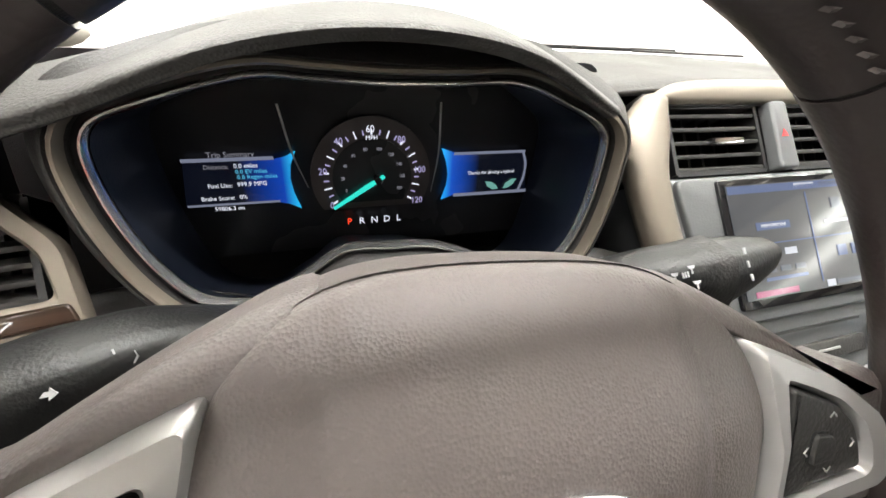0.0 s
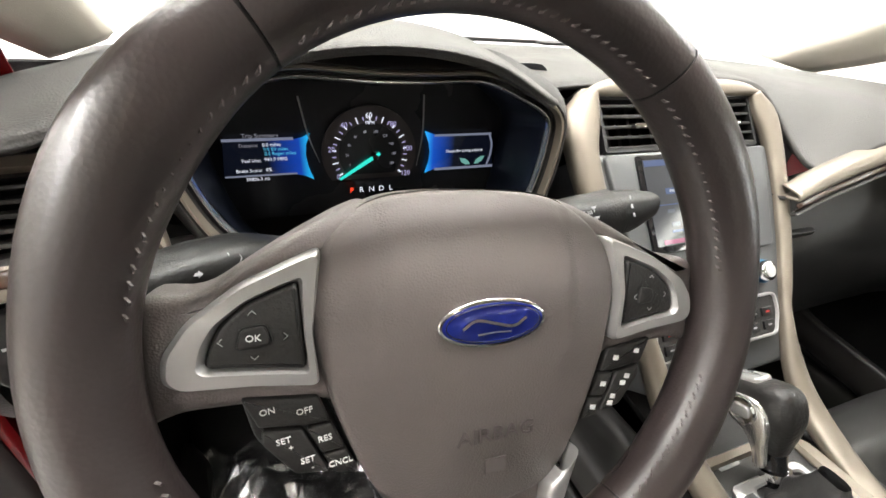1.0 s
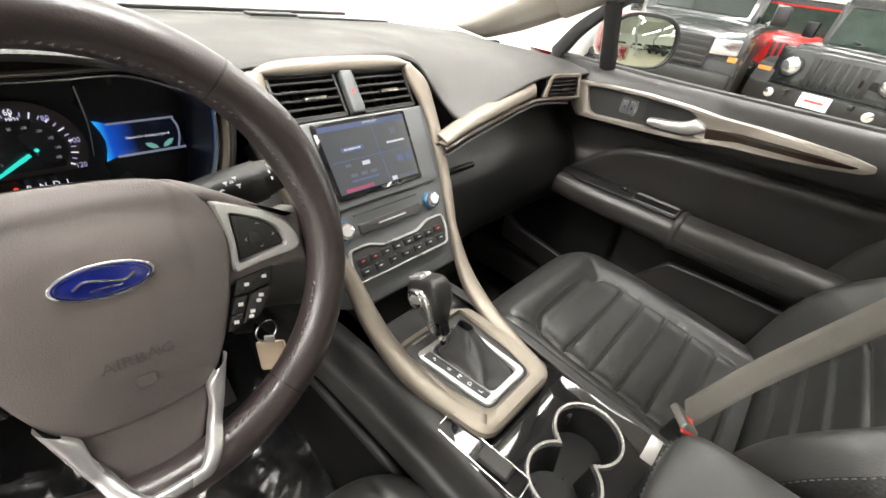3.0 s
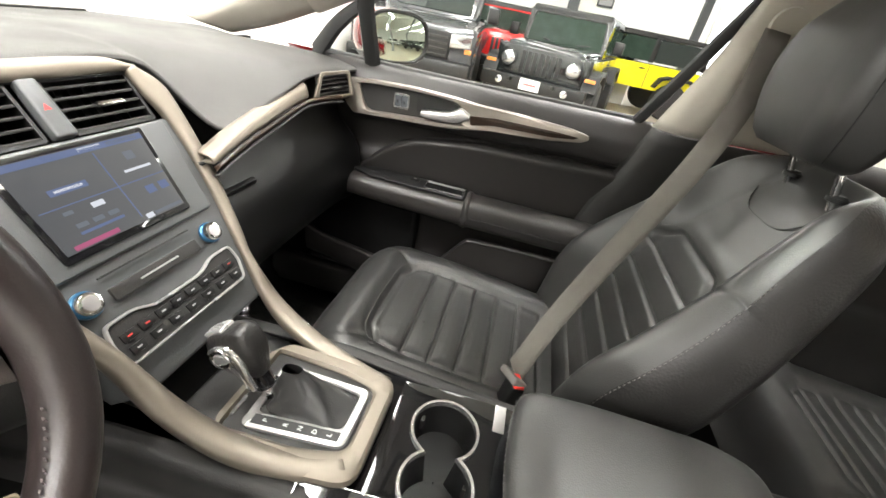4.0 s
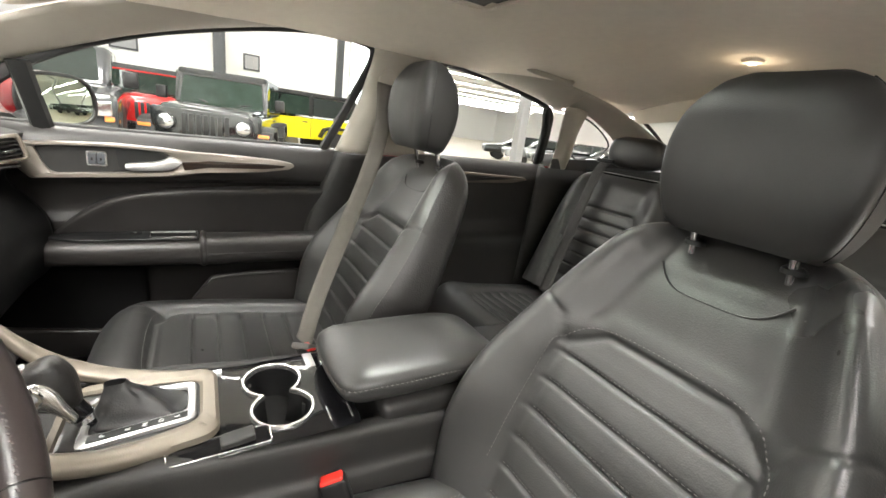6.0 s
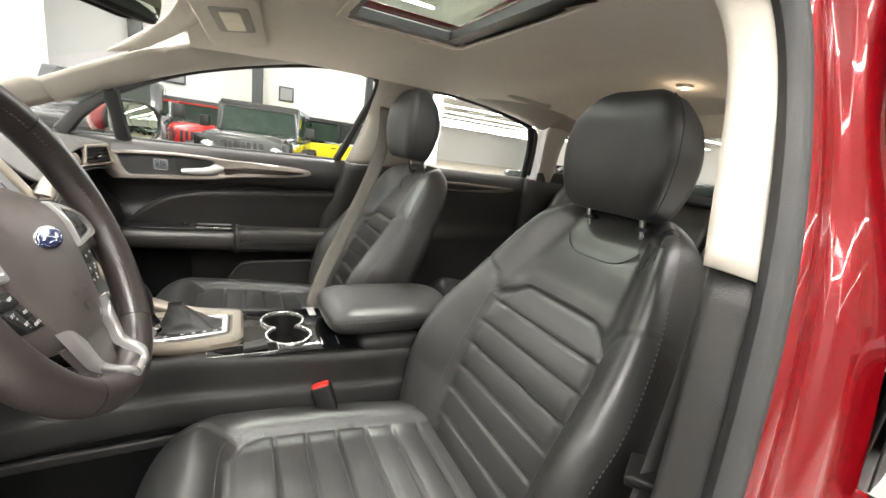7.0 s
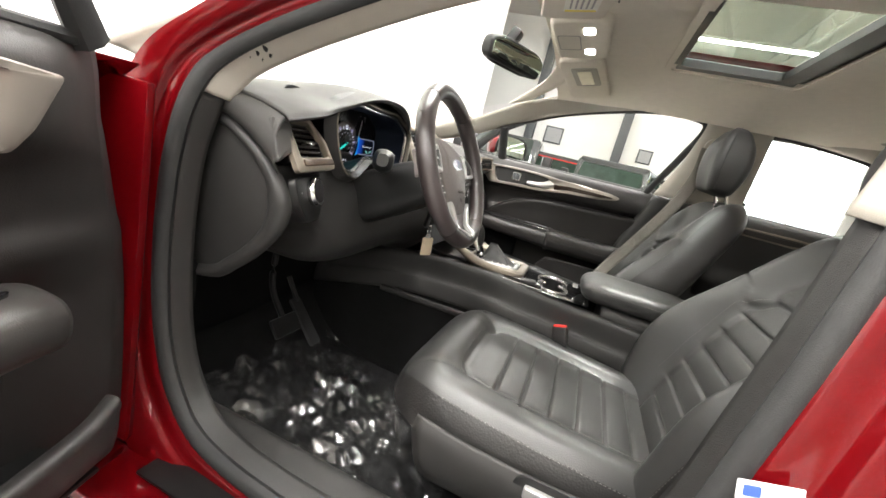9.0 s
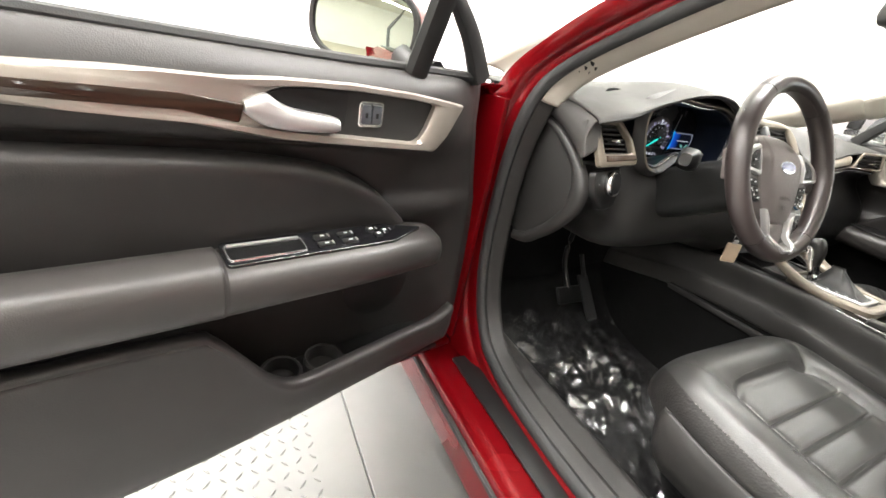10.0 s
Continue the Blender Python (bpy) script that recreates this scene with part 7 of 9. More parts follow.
# ---- rear bench ----
rear = thing("bench_seat", "black leather rear bench with pleated outer seats", "seat")
for cx, w, nm in ((0.375, 0.245, "backrest"), (-0.375, 0.245, "backrest")):
    ins = [(-0.12, 0.0), (0.12, 0.0), (0.150, 0.22), (0.146, 0.33), (0.105, 0.375), (-0.105, 0.375), (-0.146, 0.33), (-0.150, 0.22)]
    rb = Pad(lambda y, w=w: w - 0.040 * max(0, (y - 0.30) / 0.25) ** 2, 0.545, ins, [0.04 + 0.048 * k for k in range(7)], 0.042, lambda y: 0.0, (), 0.42, 0.10)
    mr = pose(cx, -0.905, 0.565, 90 + 22, 0, 0) @ pose(0, 0, 0, 0, 180, 0)
    upholstery(nm, rb, -0.07, mr, rear, LEATHER, "pleated black leather rear backrest", nx=56, ny=110)
    stitches_on(rear, mr, rb, [[(-0.135, y + 0.005), (0.135, y + 0.005)] for y in rb.pleats])
    mq = pose(cx, -0.955, 0.515, 6, 0, 0)
    insq = [(-0.13, 0.0), (0.13, 0.0), (0.16, 0.2), (0.15, 0.36), (0.11, 0.40), (-0.11, 0.40), (-0.15, 0.36), (-0.16, 0.2)]
    rq = Pad(lambda y: 0.265, 0.515, insq, [0.05 + 0.045 * k for k in range(8)], 0.022, lambda y: 0.010 * max(0, (y - 0.34) / 0.1), (), 0.38, 0.09)
    upholstery("cushion", rq, -0.14, mq, rear, LEATHER, "pleated black leather rear cushion", nx=56, ny=110, power=12.0)
    hr = []
    for v in np.linspace(0, 1, 12):
        e = math.sin(math.acos(max(-1, min(1, (v - 0.5) * 2 * 0.98)))) ** 0.4
        hr.append([(cx + 0.115 * e * math.copysign(abs(math.cos(a)) ** 0.6, math.cos(a)), -1.135 + 0.045 * e * math.copysign(abs(math.sin(a)) ** 0.7, math.sin(a)), 1.075 + 0.115 * v) for a in np.linspace(0, 2 * math.pi, 28, endpoint=False)])
    surf("headrest", hr, 24, 48, LEATHER, rear, "black leather rear headrest", cv=True, caps=True)
mid_ins = [(-0.09, 0.04), (0.09, 0.04), (0.09, 0.40), (-0.09, 0.40)]
upholstery("armrest_panel", Pad(lambda y: 0.130, 0.53, mid_ins, [9.0], 0.008, lambda y: 0.0, (), 0.43, 0.05), -0.06, pose(0.0, -0.925, 0.57, 112, 0, 0) @ pose(0, 0, 0, 0, 180, 0), rear, LEATHER, "folded centre armrest panel", nx=30, ny=50)
upholstery("cushion", Pad(lambda y: 0.14, 0.515, mid_ins, [9.0], 0.0, lambda y: 0.015, (), 0.38, 0.05), -0.14, pose(0.0, -0.955, 0.520, 6, 0, 0), rear, LEATHER, "rear centre cushion", nx=24, ny=50)
rbox("seat_back_gap", (1.26, 0.10, 0.30), pose(0, -1.02, 0.50), CARPET, rear, "", 0.01)
rbox("base", (1.30, 0.46, 0.22), pose(0, -0.72, 0.37), CARPET, rear, "dark bench base", 0.02)
ribbon("rear_belt", [(0.475, -1.10, 1.085), (0.470, -1.06, 1.045), (0.455, -0.99, 0.90), (0.430, -0.90, 0.70), (0.410, -0.84, 0.585)], 0.046, [(1, 0, 0)] * 5, DBELT, rear, "dark grey rear seat belt")
rbox("belt_slot", (0.075, 0.03, 0.016), pose(0.475, -1.105, 1.092, 0, 0, 0), BLACK, rear, "black belt slot", 0.004)
rbox("rear_buckle", (0.03, 0.02, 0.07), pose(0.13, -0.82, 0.60, -25, 0, 10), BLACK, rear, "black rear buckle", 0.005)
rbox("rear_buckle_button", (0.028, 0.018, 0.012), pose(0.13, -0.803, 0.634, -25, 0, 10), RED_BTN, rear, "red release button", 0.003)

# Paler than the card: light from the open driver's side is put into the base.
ARM_VINYL = leather("door_armrest_vinyl_lit", (0.030, 0.0275, 0.0260), 0.42, 620, 0.14, 0.5)


# ---- doors: one inner card, built for the passenger side and mirrored for the driver's ----
def door(name, side, label, opened):
    """side 1: passenger. Built closed in car coordinates, then swung for the open one."""
    d = thing(name, label, "car door", "front doors")
    S = lambda pts: [(side * p[0], p[1], p[2]) for p in pts]

    def face(nm, rows, nu, nv, material, lab="", thick=0.004):
        return surf(nm, [S(r) for r in rows], nu, nv, material, d, lab, thick=thick)
    # armrest and card contour, bottom to belt; columns from front to back
    Y = (0.80, 0.66, 0.50, 0.30, 0.10, -0.10, -0.22)
    card = [
        [(0.772, y, 0.40) for y in Y],
        [(0.772, y, 0.52) for y in Y],
        [(0.757, y, z) for y, z in zip(Y, (0.66, 0.66, 0.66, 0.665, 0.665, 0.66, 0.66))],
        [(0.705, y, z) for y, z in zip(Y, (0.76, 0.765, 0.77, 0.775, 0.78, 0.78, 0.78))],
        [(0.715, y, z) for y, z in zip(Y, (0.80, 0.81, 0.82, 0.83, 0.83, 0.83, 0.83))],
        [(0.700, y, z) for y, z in zip(Y, (0.86, 0.87, 0.885, 0.895, 0.90, 0.905, 0.905))],
        [(0.680, y, z) for y, z in zip(Y, (0.905, 0.905, 0.905, 0.912, 0.92, 0.925, 0.928))],
        [(0.672, y, z) for y, z in zip(Y, (0.935, 0.935, 0.935, 0.940, 0.95, 0.955, 0.955))],
        [(0.676, y, z) for y, z in zip(Y, (0.985, 0.985, 0.985, 0.982, 0.985, 0.985, 0.985))],
        [(0.700, y, z) for y, z in zip(Y, (1.018, 1.016, 1.014, 1.016, 1.018, 1.020, 1.022))],
        [(0.735, y, z) for y, z in zip(Y, (1.016, 1.014, 1.012, 1.014, 1.016, 1.018, 1.020))],
    ]
    # the front edge leans back towards the belt
    for row, front in zip(card, (0.835, 0.835, 0.83, 0.82, 0.81, 0.797, 0.787, 0.78, 0.775, 0.768, 0.768)):
        row[0] = (0.735, front, row[0][2])
        row[1] = (0.6 * row[1][0] + 0.4 * row[2][0], row[1][1], row[1][2])
    face("card", card, 60, 50, CARD, "dark grey moulded door card")
    # swelling panel under a curved crease
    CY = (0.605, 0.570, 0.530, 0.480, 0.42, 0.30, 0.10, -0.10, -0.215)
    CZ = (0.752, 0.786, 0.818, 0.847, 0.866, 0.883, 0.894, 0.903, 0.907)
    CX_ = (0.712, 0.708, 0.704, 0.700, 0.695, 0.690, 0.684, 0.681, 0.680)
    sweep = [[(x + 0.006, y, z + 0.004) for x, y, z in zip(CX_, CY, CZ)], [(x - 0.010, y, z) for x, y, z in zip(CX_, CY, CZ)], [(x - 0.018, y, z - 0.012) for x, y, z in zip(CX_, CY, CZ)],
             [(x - 0.008, y, max(z - 0.05, 0.742)) for x, y, z in zip(CX_, CY, CZ)], [(0.704, y, 0.735) for y in CY]]
    face("card_sweep", sweep, 28, 60, CARD, "swelling door panel under a curved crease")
    # lower pocket wall, stands off the card
    PY = (0.745, 0.70, 0.60, 0.50, 0.42, 0.38, 0.345, 0.305, 0.268, 0.24, 0.10, -0.10, -0.21)
    PZ = (0.548, 0.522, 0.505, 0.490, 0.478, 0.483, 0.512, 0.568, 0.618, 0.632, 0.638, 0.638, 0.636)
    PB = (0.432, 0.425, 0.405, 0.388, 0.372, 0.366, 0.362, 0.358, 0.355, 0.352, 0.345, 0.342, 0.342)
    pk = [[(0.672, y, z - 0.006) for y, z in zip(PY, PZ)], [(0.668, y, z) for y, z in zip(PY, PZ)], [(0.656, y, z + 0.002) for y, z in zip(PY, PZ)], [(0.650, y, z - 0.004) for y, z in zip(PY, PZ)], [(0.652, y, z - 0.02) for y, z in zip(PY, PZ)],
          [(0.654, y, (z + b) / 2) for y, z, b in zip(PY, PZ, PB)], [(0.664, y, b + 0.02) for y, b in zip(PY, PB)], [(0.690, y, b) for y, b in zip(PY, PB)]]
    face("pocket_wall", pk, 28, 70, CARD, "dark grey lower panel with map pocket", thick=0.003)
    rbox("pocket_floor", (0.110, 0.46, 0.008), pose(side * 0.717, 0.50, 0.425, 2, 0, 0), BLACK, d, "", 0.002)
    for yy in (0.47, 0.385):
        lathe("bottle_ring", [(0.038, -0.02), (0.039, 0.010), (0.036, 0.014), (0.032, 0.012), (0.030, -0.018), (0.0001, -0.018)], pose(side * 0.712, yy, 0.452, 0, -side * 6, 0), DARK, d, "dark bottle holder ring", 24)
    # speaker behind the pocket's front
    lathe("speaker_grille", [(0.075, 0), (0.078, 0.006), (0.06, 0.010), (0.0001, 0.012)], pose(side * 0.757, 0.60, 0.585, 0, -90 * side, 0), BLACK, d, "black speaker grille", 30)
    # armrest with switch plate and grab recess
    AY = (0.655, 0.60, 0.50, 0.36, 0.290, 0.284, 0.272, 0.266, 0.10, -0.10, -0.21)

    def arm_row(x, front, rear, tip=0.0):
        """One line along the armrest: the switch part in front, the taller pad behind."""
        return [(x + (0.020 if y > 0.62 else 0.006 if y > 0.55 else 0.0) - (0.005 if y < 0.28 else 0.0), y, (rear if y < 0.28 else front) - (0.010 if y > 0.62 else 0.0) + tip * max(0.0, y - 0.3)) for y in AY]
    ar = [arm_row(0.704, 0.742, 0.746), arm_row(0.668, 0.752, 0.764), arm_row(0.630, 0.748, 0.762), arm_row(0.616, 0.738, 0.752), arm_row(0.612, 0.722, 0.732), arm_row(0.616, 0.700, 0.706, 0.01), arm_row(0.630, 0.682, 0.684, 0.02), arm_row(0.665, 0.672, 0.668, 0.03), arm_row(0.712, 0.668, 0.660, 0.03)]
    face("armrest", ar, 40, 90, ARM_VINYL, "grey-brown padded armrest")
    tube("pad_seam", S([(0.6075, y, 0.716) for y in (0.262, 0.10, -0.10, -0.205)]), 0.0012, BLACK, d, "", n=12, sides=6)
    
    pmx = axes((side * 0.654, 0.445, 0.7565), (0, -1, 0.0), (side * 1, 0, 0.12)) if side > 0 else axes((side * 0.654, 0.445, 0.7565), (0, 1, 0.0), (side * 1, 0, 0.12))
    slab("switch_plate", rounded([(-0.175, 0.004), (-0.10, -0.026), (0.158, -0.026), (0.158, 0.032), (-0.10, 0.030)] if side > 0 else [(0.175, 0.004), (0.10, -0.026), (-0.158, -0.026), (-0.158, 0.032), (0.10, 0.030)], 0.008), 0.006, pmx @ pose(0, 0, -0.003), (GLOSS if side < 0 else BLACK), d, "black switch plate", 0.002)
    gx = 0.10 if side > 0 else -0.10
    ring_slab("pull_frame", rect(0.108, 0.040, 0.008, gx, 0.002), rect(0.103, 0.035, 0.006, gx, 0.002), 0.004, pmx @ pose(0, 0, 0.0012), RING_METAL, d, "bright grab recess frame", 0.001)
    # No hollow is cut; a flat black face stands in for its shade.
    slab("pull_recess_shade", rect(0.103, 0.035, 0.006, gx, 0.002), 0.0012, pmx @ pose(0, 0, 0.0024), CARPET, d, "flat matte black face for the shade in the grab recess", 0.0005)
    rbox("pull_lip", (0.100, 0.006, 0.005), pmx @ pose(gx, 0.0165, 0.0050), SATIN, d, "silver lip", 0.002)
    marks = [(0.015, 0.010), (0.015, -0.010), (-0.025, 0.010), (-0.025, -0.010), (-0.072, 0.012), (-0.080, -0.004), (-0.095, 0.004)]
    if side > 0:
        marks = marks[:1]
    for kx, ky in marks:
        xx = kx if side > 0 else -kx
        rbox("window_switch", (0.026 if kx > -0.05 else 0.012, 0.012, 0.005), pmx @ pose(xx, ky, 0.0045), BLACK, d, "black window switch", 0.003)
        rbox("switch_mark", (0.006, 0.003, 0.0005), pmx @ pose(xx, ky, 0.0073), WHITE_PRINT, d, "", 0)
        if side < 0:
            rbox("switch_edge", (0.0025, 0.008, 0.001), pmx @ pose(xx + 0.010, ky, 0.0072), SATIN, d, "", 0.0005)
    # champagne spear: upper trim from the dash to behind the handle, wood inlaid in its tail
    mdoor = axes((side * 0.652, 0, 0), (0, -side, 0), (0, 0, 1))
    flip = -side

    def on_door(pts):
        return [(flip * y, z) for y, z in pts]
    # spear as a swept frame
    spear = rounded([(0.662, 0.979), (0.610, 0.985), (0.555, 0.990), (0.46, 0.994), (0.36, 0.992), (0.30, 0.987), (0.20, 0.987), (0.08, 0.981), (0.040, 0.974), (0.036, 0.966), (0.050, 0.957), (0.12, 0.945), (0.255, 0.936), (0.345, 0.919), (0.44, 0.912), (0.58, 0.904), (0.612, 0.901), (0.634, 0.925)], 0.008, 3)
    hole = rounded([(0.602, 0.975), (0.590, 0.9775), (0.555, 0.981), (0.46, 0.985), (0.40, 0.984), (0.364, 0.982), (0.348, 0.977), (0.335, 0.968), (0.328, 0.958), (0.328, 0.948), (0.332, 0.940), (0.338, 0.934), (0.360, 0.930), (0.44, 0.925), (0.54, 0.918), (0.568, 0.916), (0.580, 0.922), (0.590, 0.940)], 0.005, 3)
    ring_slab("champagne_spear", on_door(spear), on_door(hole), 0.016, mdoor @ pose(0, 0, -0.008), SPEAR, d, "champagne metallic door spear", 0.005)
    slab("handle_recess", on_door(offset_poly(hole, -0.002)), 0.004, mdoor @ pose(0, 0, -0.010), DARK, d, "dark handle plate")
    wood = rounded([(0.318, 0.959), (0.255, 0.967), (0.12, 0.969), (0.060, 0.967), (0.070, 0.961), (0.12, 0.954), (0.255, 0.949), (0.312, 0.938)], 0.003, 3)
    slab("wood_inlay", on_door(wood), 0.003, mdoor @ pose(0, 0, 0.0060), WOOD, d, "dark wood inlay", 0.001)
    # handle cup and lever
    slab("handle_cup", on_door(rounded([(0.455, 0.982), (0.40, 0.982), (0.360, 0.978), (0.336, 0.962), (0.334, 0.940), (0.40, 0.932), (0.450, 0.932)], 0.010)), 0.002, mdoor @ pose(0, 0, -0.0055), BLACK, d, "black handle cup")
    LV = ((0.317, 0.961, 0.953), (0.330, 0.968, 0.943), (0.343, 0.971, 0.937), (0.356, 0.963, 0.934), (0.374, 0.956, 0.932), (0.400, 0.952, 0.931), (0.424, 0.949, 0.931), (0.436, 0.946, 0.934))
    lever = [[(x, y, lo + (hi - lo) * k) for y, hi, lo in LV] for x, k in ((0.658, 0.02), (0.645, 0.0), (0.6385, 0.12), (0.637, 0.50), (0.6395, 0.86), (0.646, 1.0), (0.658, 0.97))]
    face("handle_lever", lever, 26, 44, SATIN, "satin silver door handle", thick=0.002)
    ring_slab("lock_bezel", on_door(rect(0.040, 0.036, 0.007, 0.492, 0.954)), on_door(rect(0.030, 0.026, 0.005, 0.492, 0.954)), 0.004, mdoor @ pose(0, 0, -0.0065), RING_METAL, d, "chrome lock switch bezel", 0.001)
    for dy in (-0.0085, 0.0085):
        rbox("lock_switch", (0.015, 0.026, 0.005), mdoor @ pose(flip * (0.492 + dy), 0.954, -0.0035), LOCK_KEY, d, "pale lock switch", 0.002)
        rbox("lock_mark", (0.004, 0.007, 0.0006), mdoor @ pose(flip * (0.492 + dy), 0.953, -0.0008), BLACK, d, "", 0)
    # window frame, glass, mirror sail
    wf = [(0.712, 0.742, 1.020), (0.698, 0.680, 1.095), (0.676, 0.575, 1.168), (0.658, 0.42, 1.238), (0.645, 0.22, 1.296), (0.634, 0.02, 1.335), (0.632, -0.12, 1.338), (0.642, -0.176, 1.312), (0.660, -0.135, 1.19), (0.694, -0.058, 1.020)]
    tube("window_frame", S([(p[0] + (0.010 if 0.5 > p[1] > -0.15 else 0.0), p[1], p[2]) for p in wf]), [0.022, 0.017, 0.010, 0.006, 0.006, 0.006, 0.009, 0.014, 0.014], RUBBER, d, "black window channel", n=80, sides=8, flat=0.8, up=(1, 0, 0))
    tube("mirror_post", S([(0.700, 0.590, 1.012), (0.685, 0.600, 1.08), (0.668, 0.610, 1.155)]), 0.021, BLACK, d, "black quarter window post", n=10, sides=8, flat=0.7, up=(1, 0, 0))
    tube("belt_seal", S([(0.712, 0.74, 1.020), (0.710, 0.40, 1.018), (0.708, 0.10, 1.021), (0.706, -0.06, 1.022)]), 0.009, RUBBER, d, "black belt seal", n=20, sides=8)
    gl = [[(0.708, 0.72, 1.02), (0.708, 0.40, 1.02), (0.706, 0.10, 1.02), (0.706, -0.05, 1.02)], [(0.690, 0.63, 1.12), (0.678, 0.40, 1.13), (0.672, 0.10, 1.16), (0.675, -0.13, 1.13)], [(0.680, 0.58, 1.165), (0.660, 0.40, 1.242), (0.645, 0.10, 1.315), (0.645, -0.17, 1.32)]]
    if side > 0:
        pane = face("window_pane", gl, 8, 16, GLASS, "clear side window", thick=0)
        turned(pane).visible_shadow = False
    # outer skin
    sk = [[(0.760, y, 1.012) for y in (0.86, 0.4, 0.0, -0.2)], [(0.835, y, 0.93) for y in (0.86, 0.4, 0.0, -0.2)], [(0.875, y, 0.68) for y in (0.86, 0.4, 0.0, -0.2)], [(0.850, y, 0.38) for y in (0.86, 0.4, 0.0, -0.2)], [(0.78, y, 0.335) for y in (0.86, 0.4, 0.0, -0.2)]]
    face("outer_skin", sk, 20, 20, RED, "red outer door skin", thick=0.002)
    rbox("door_edge", (0.13, 0.018, 0.62), pose(side * 0.79, 0.848, 0.68), RED, d, "red door end", 0.006)
    rbox("door_edge", (0.13, 0.018, 0.62), pose(side * 0.79, -0.205, 0.68), RED, d, "red door end", 0.006)
    rbox("door_base", (0.12, 1.05, 0.02), pose(side * 0.79, 0.32, 0.350), RED, d, "", 0.006)
    for zz in (0.48, 0.86):
        rbox("hinge", (0.05, 0.09, 0.05), pose(side * 0.815, 0.875, zz), RED, d, "red door hinge", 0.010)
    # front edge cover next to the dash
    if side > 0:
        rbox("front_shut_panel", (0.055, 0.05, 0.40), pose(0.715, 0.815, 0.80), DARK, d, "dark plastic shut panel", 0.014, 3)
    # exterior mirror
    mm = pose(side * 0.905, 0.625, 1.058, 0, 0, -32 * side)
    shell_rows = []
    for v, sc in ((0.0, 1.0), (0.3, 0.99), (0.6, 0.88), (0.85, 0.6), (1.0, 0.12)):
        shell_rows.append([mm @ Vector((side * (0.012 + 0.118 * sc * math.copysign(abs(math.cos(a)) ** 0.7, math.cos(a))), -0.02 + 0.115 * v, 0.012 + 0.070 * sc * math.copysign(abs(math.sin(a)) ** 0.75, math.sin(a)))) for a in np.linspace(0, 2 * math.pi, 28, endpoint=False)])
    surf("mirror_housing", shell_rows, 20, 48, RED, d, "red mirror housing", cv=True, caps=True)
    MIRR = bpy.data.materials.get("mirror_glass") or mat("mirror_glass", (0.60, 0.66, 0.57), 0.015, 1.0, var=0.0, bump=0)
    slab("mirror_glass", [(side * 0.012 + 0.105 * math.copysign(abs(math.cos(a)) ** 0.7, math.cos(a)), 0.012 + 0.061 * math.copysign(abs(math.sin(a)) ** 0.75, math.sin(a))) for a in np.linspace(0, 2 * math.pi, 40, endpoint=False)], 0.004, mm @ axes((0, -0.021, 0), (1, 0, 0), (0, 0.05, 1)), MIRR, d, "mirror glass", 0.001)
    ring_slab("mirror_bezel", [(side * 0.012 + 0.117 * math.copysign(abs(math.cos(a)) ** 0.7, math.cos(a)), 0.012 + 0.070 * math.copysign(abs(math.sin(a)) ** 0.75, math.sin(a))) for a in np.linspace(0, 2 * math.pi, 40, endpoint=False)], [(side * 0.012 + 0.105 * math.copysign(abs(math.cos(a)) ** 0.7, math.cos(a)), 0.012 + 0.061 * math.copysign(abs(math.sin(a)) ** 0.75, math.sin(a))) for a in np.linspace(0, 2 * math.pi, 40, endpoint=False)], 0.010, mm @ axes((0, -0.019, 0), (1, 0, 0), (0, 0.05, 1)), BLACK, d, "black mirror bezel", 0.002)
    tube("mirror_arm", S([(0.735, 0.66, 1.015), (0.79, 0.65, 1.015), (0.83, 0.645, 1.03)]), [0.022, 0.02, 0.024], BLACK, d, "black mirror arm", n=10, sides=10)
    if opened:
        hx, hy = side * 0.817, 0.876
        d.matrix_world = Matrix.Translation((hx, hy, 0)) @ Matrix.Rotation(radians(opened), 4, "Z") @ Matrix.Translation((-hx, -hy, 0))
    return d


door_p = door("passenger_door", 1, "closed front passenger door with dark card, champagne spear and wood inlay", 0)
door_d = door("driver_door", -1, "open driver door with dark card, champagne spear and map pocket", -77.5)


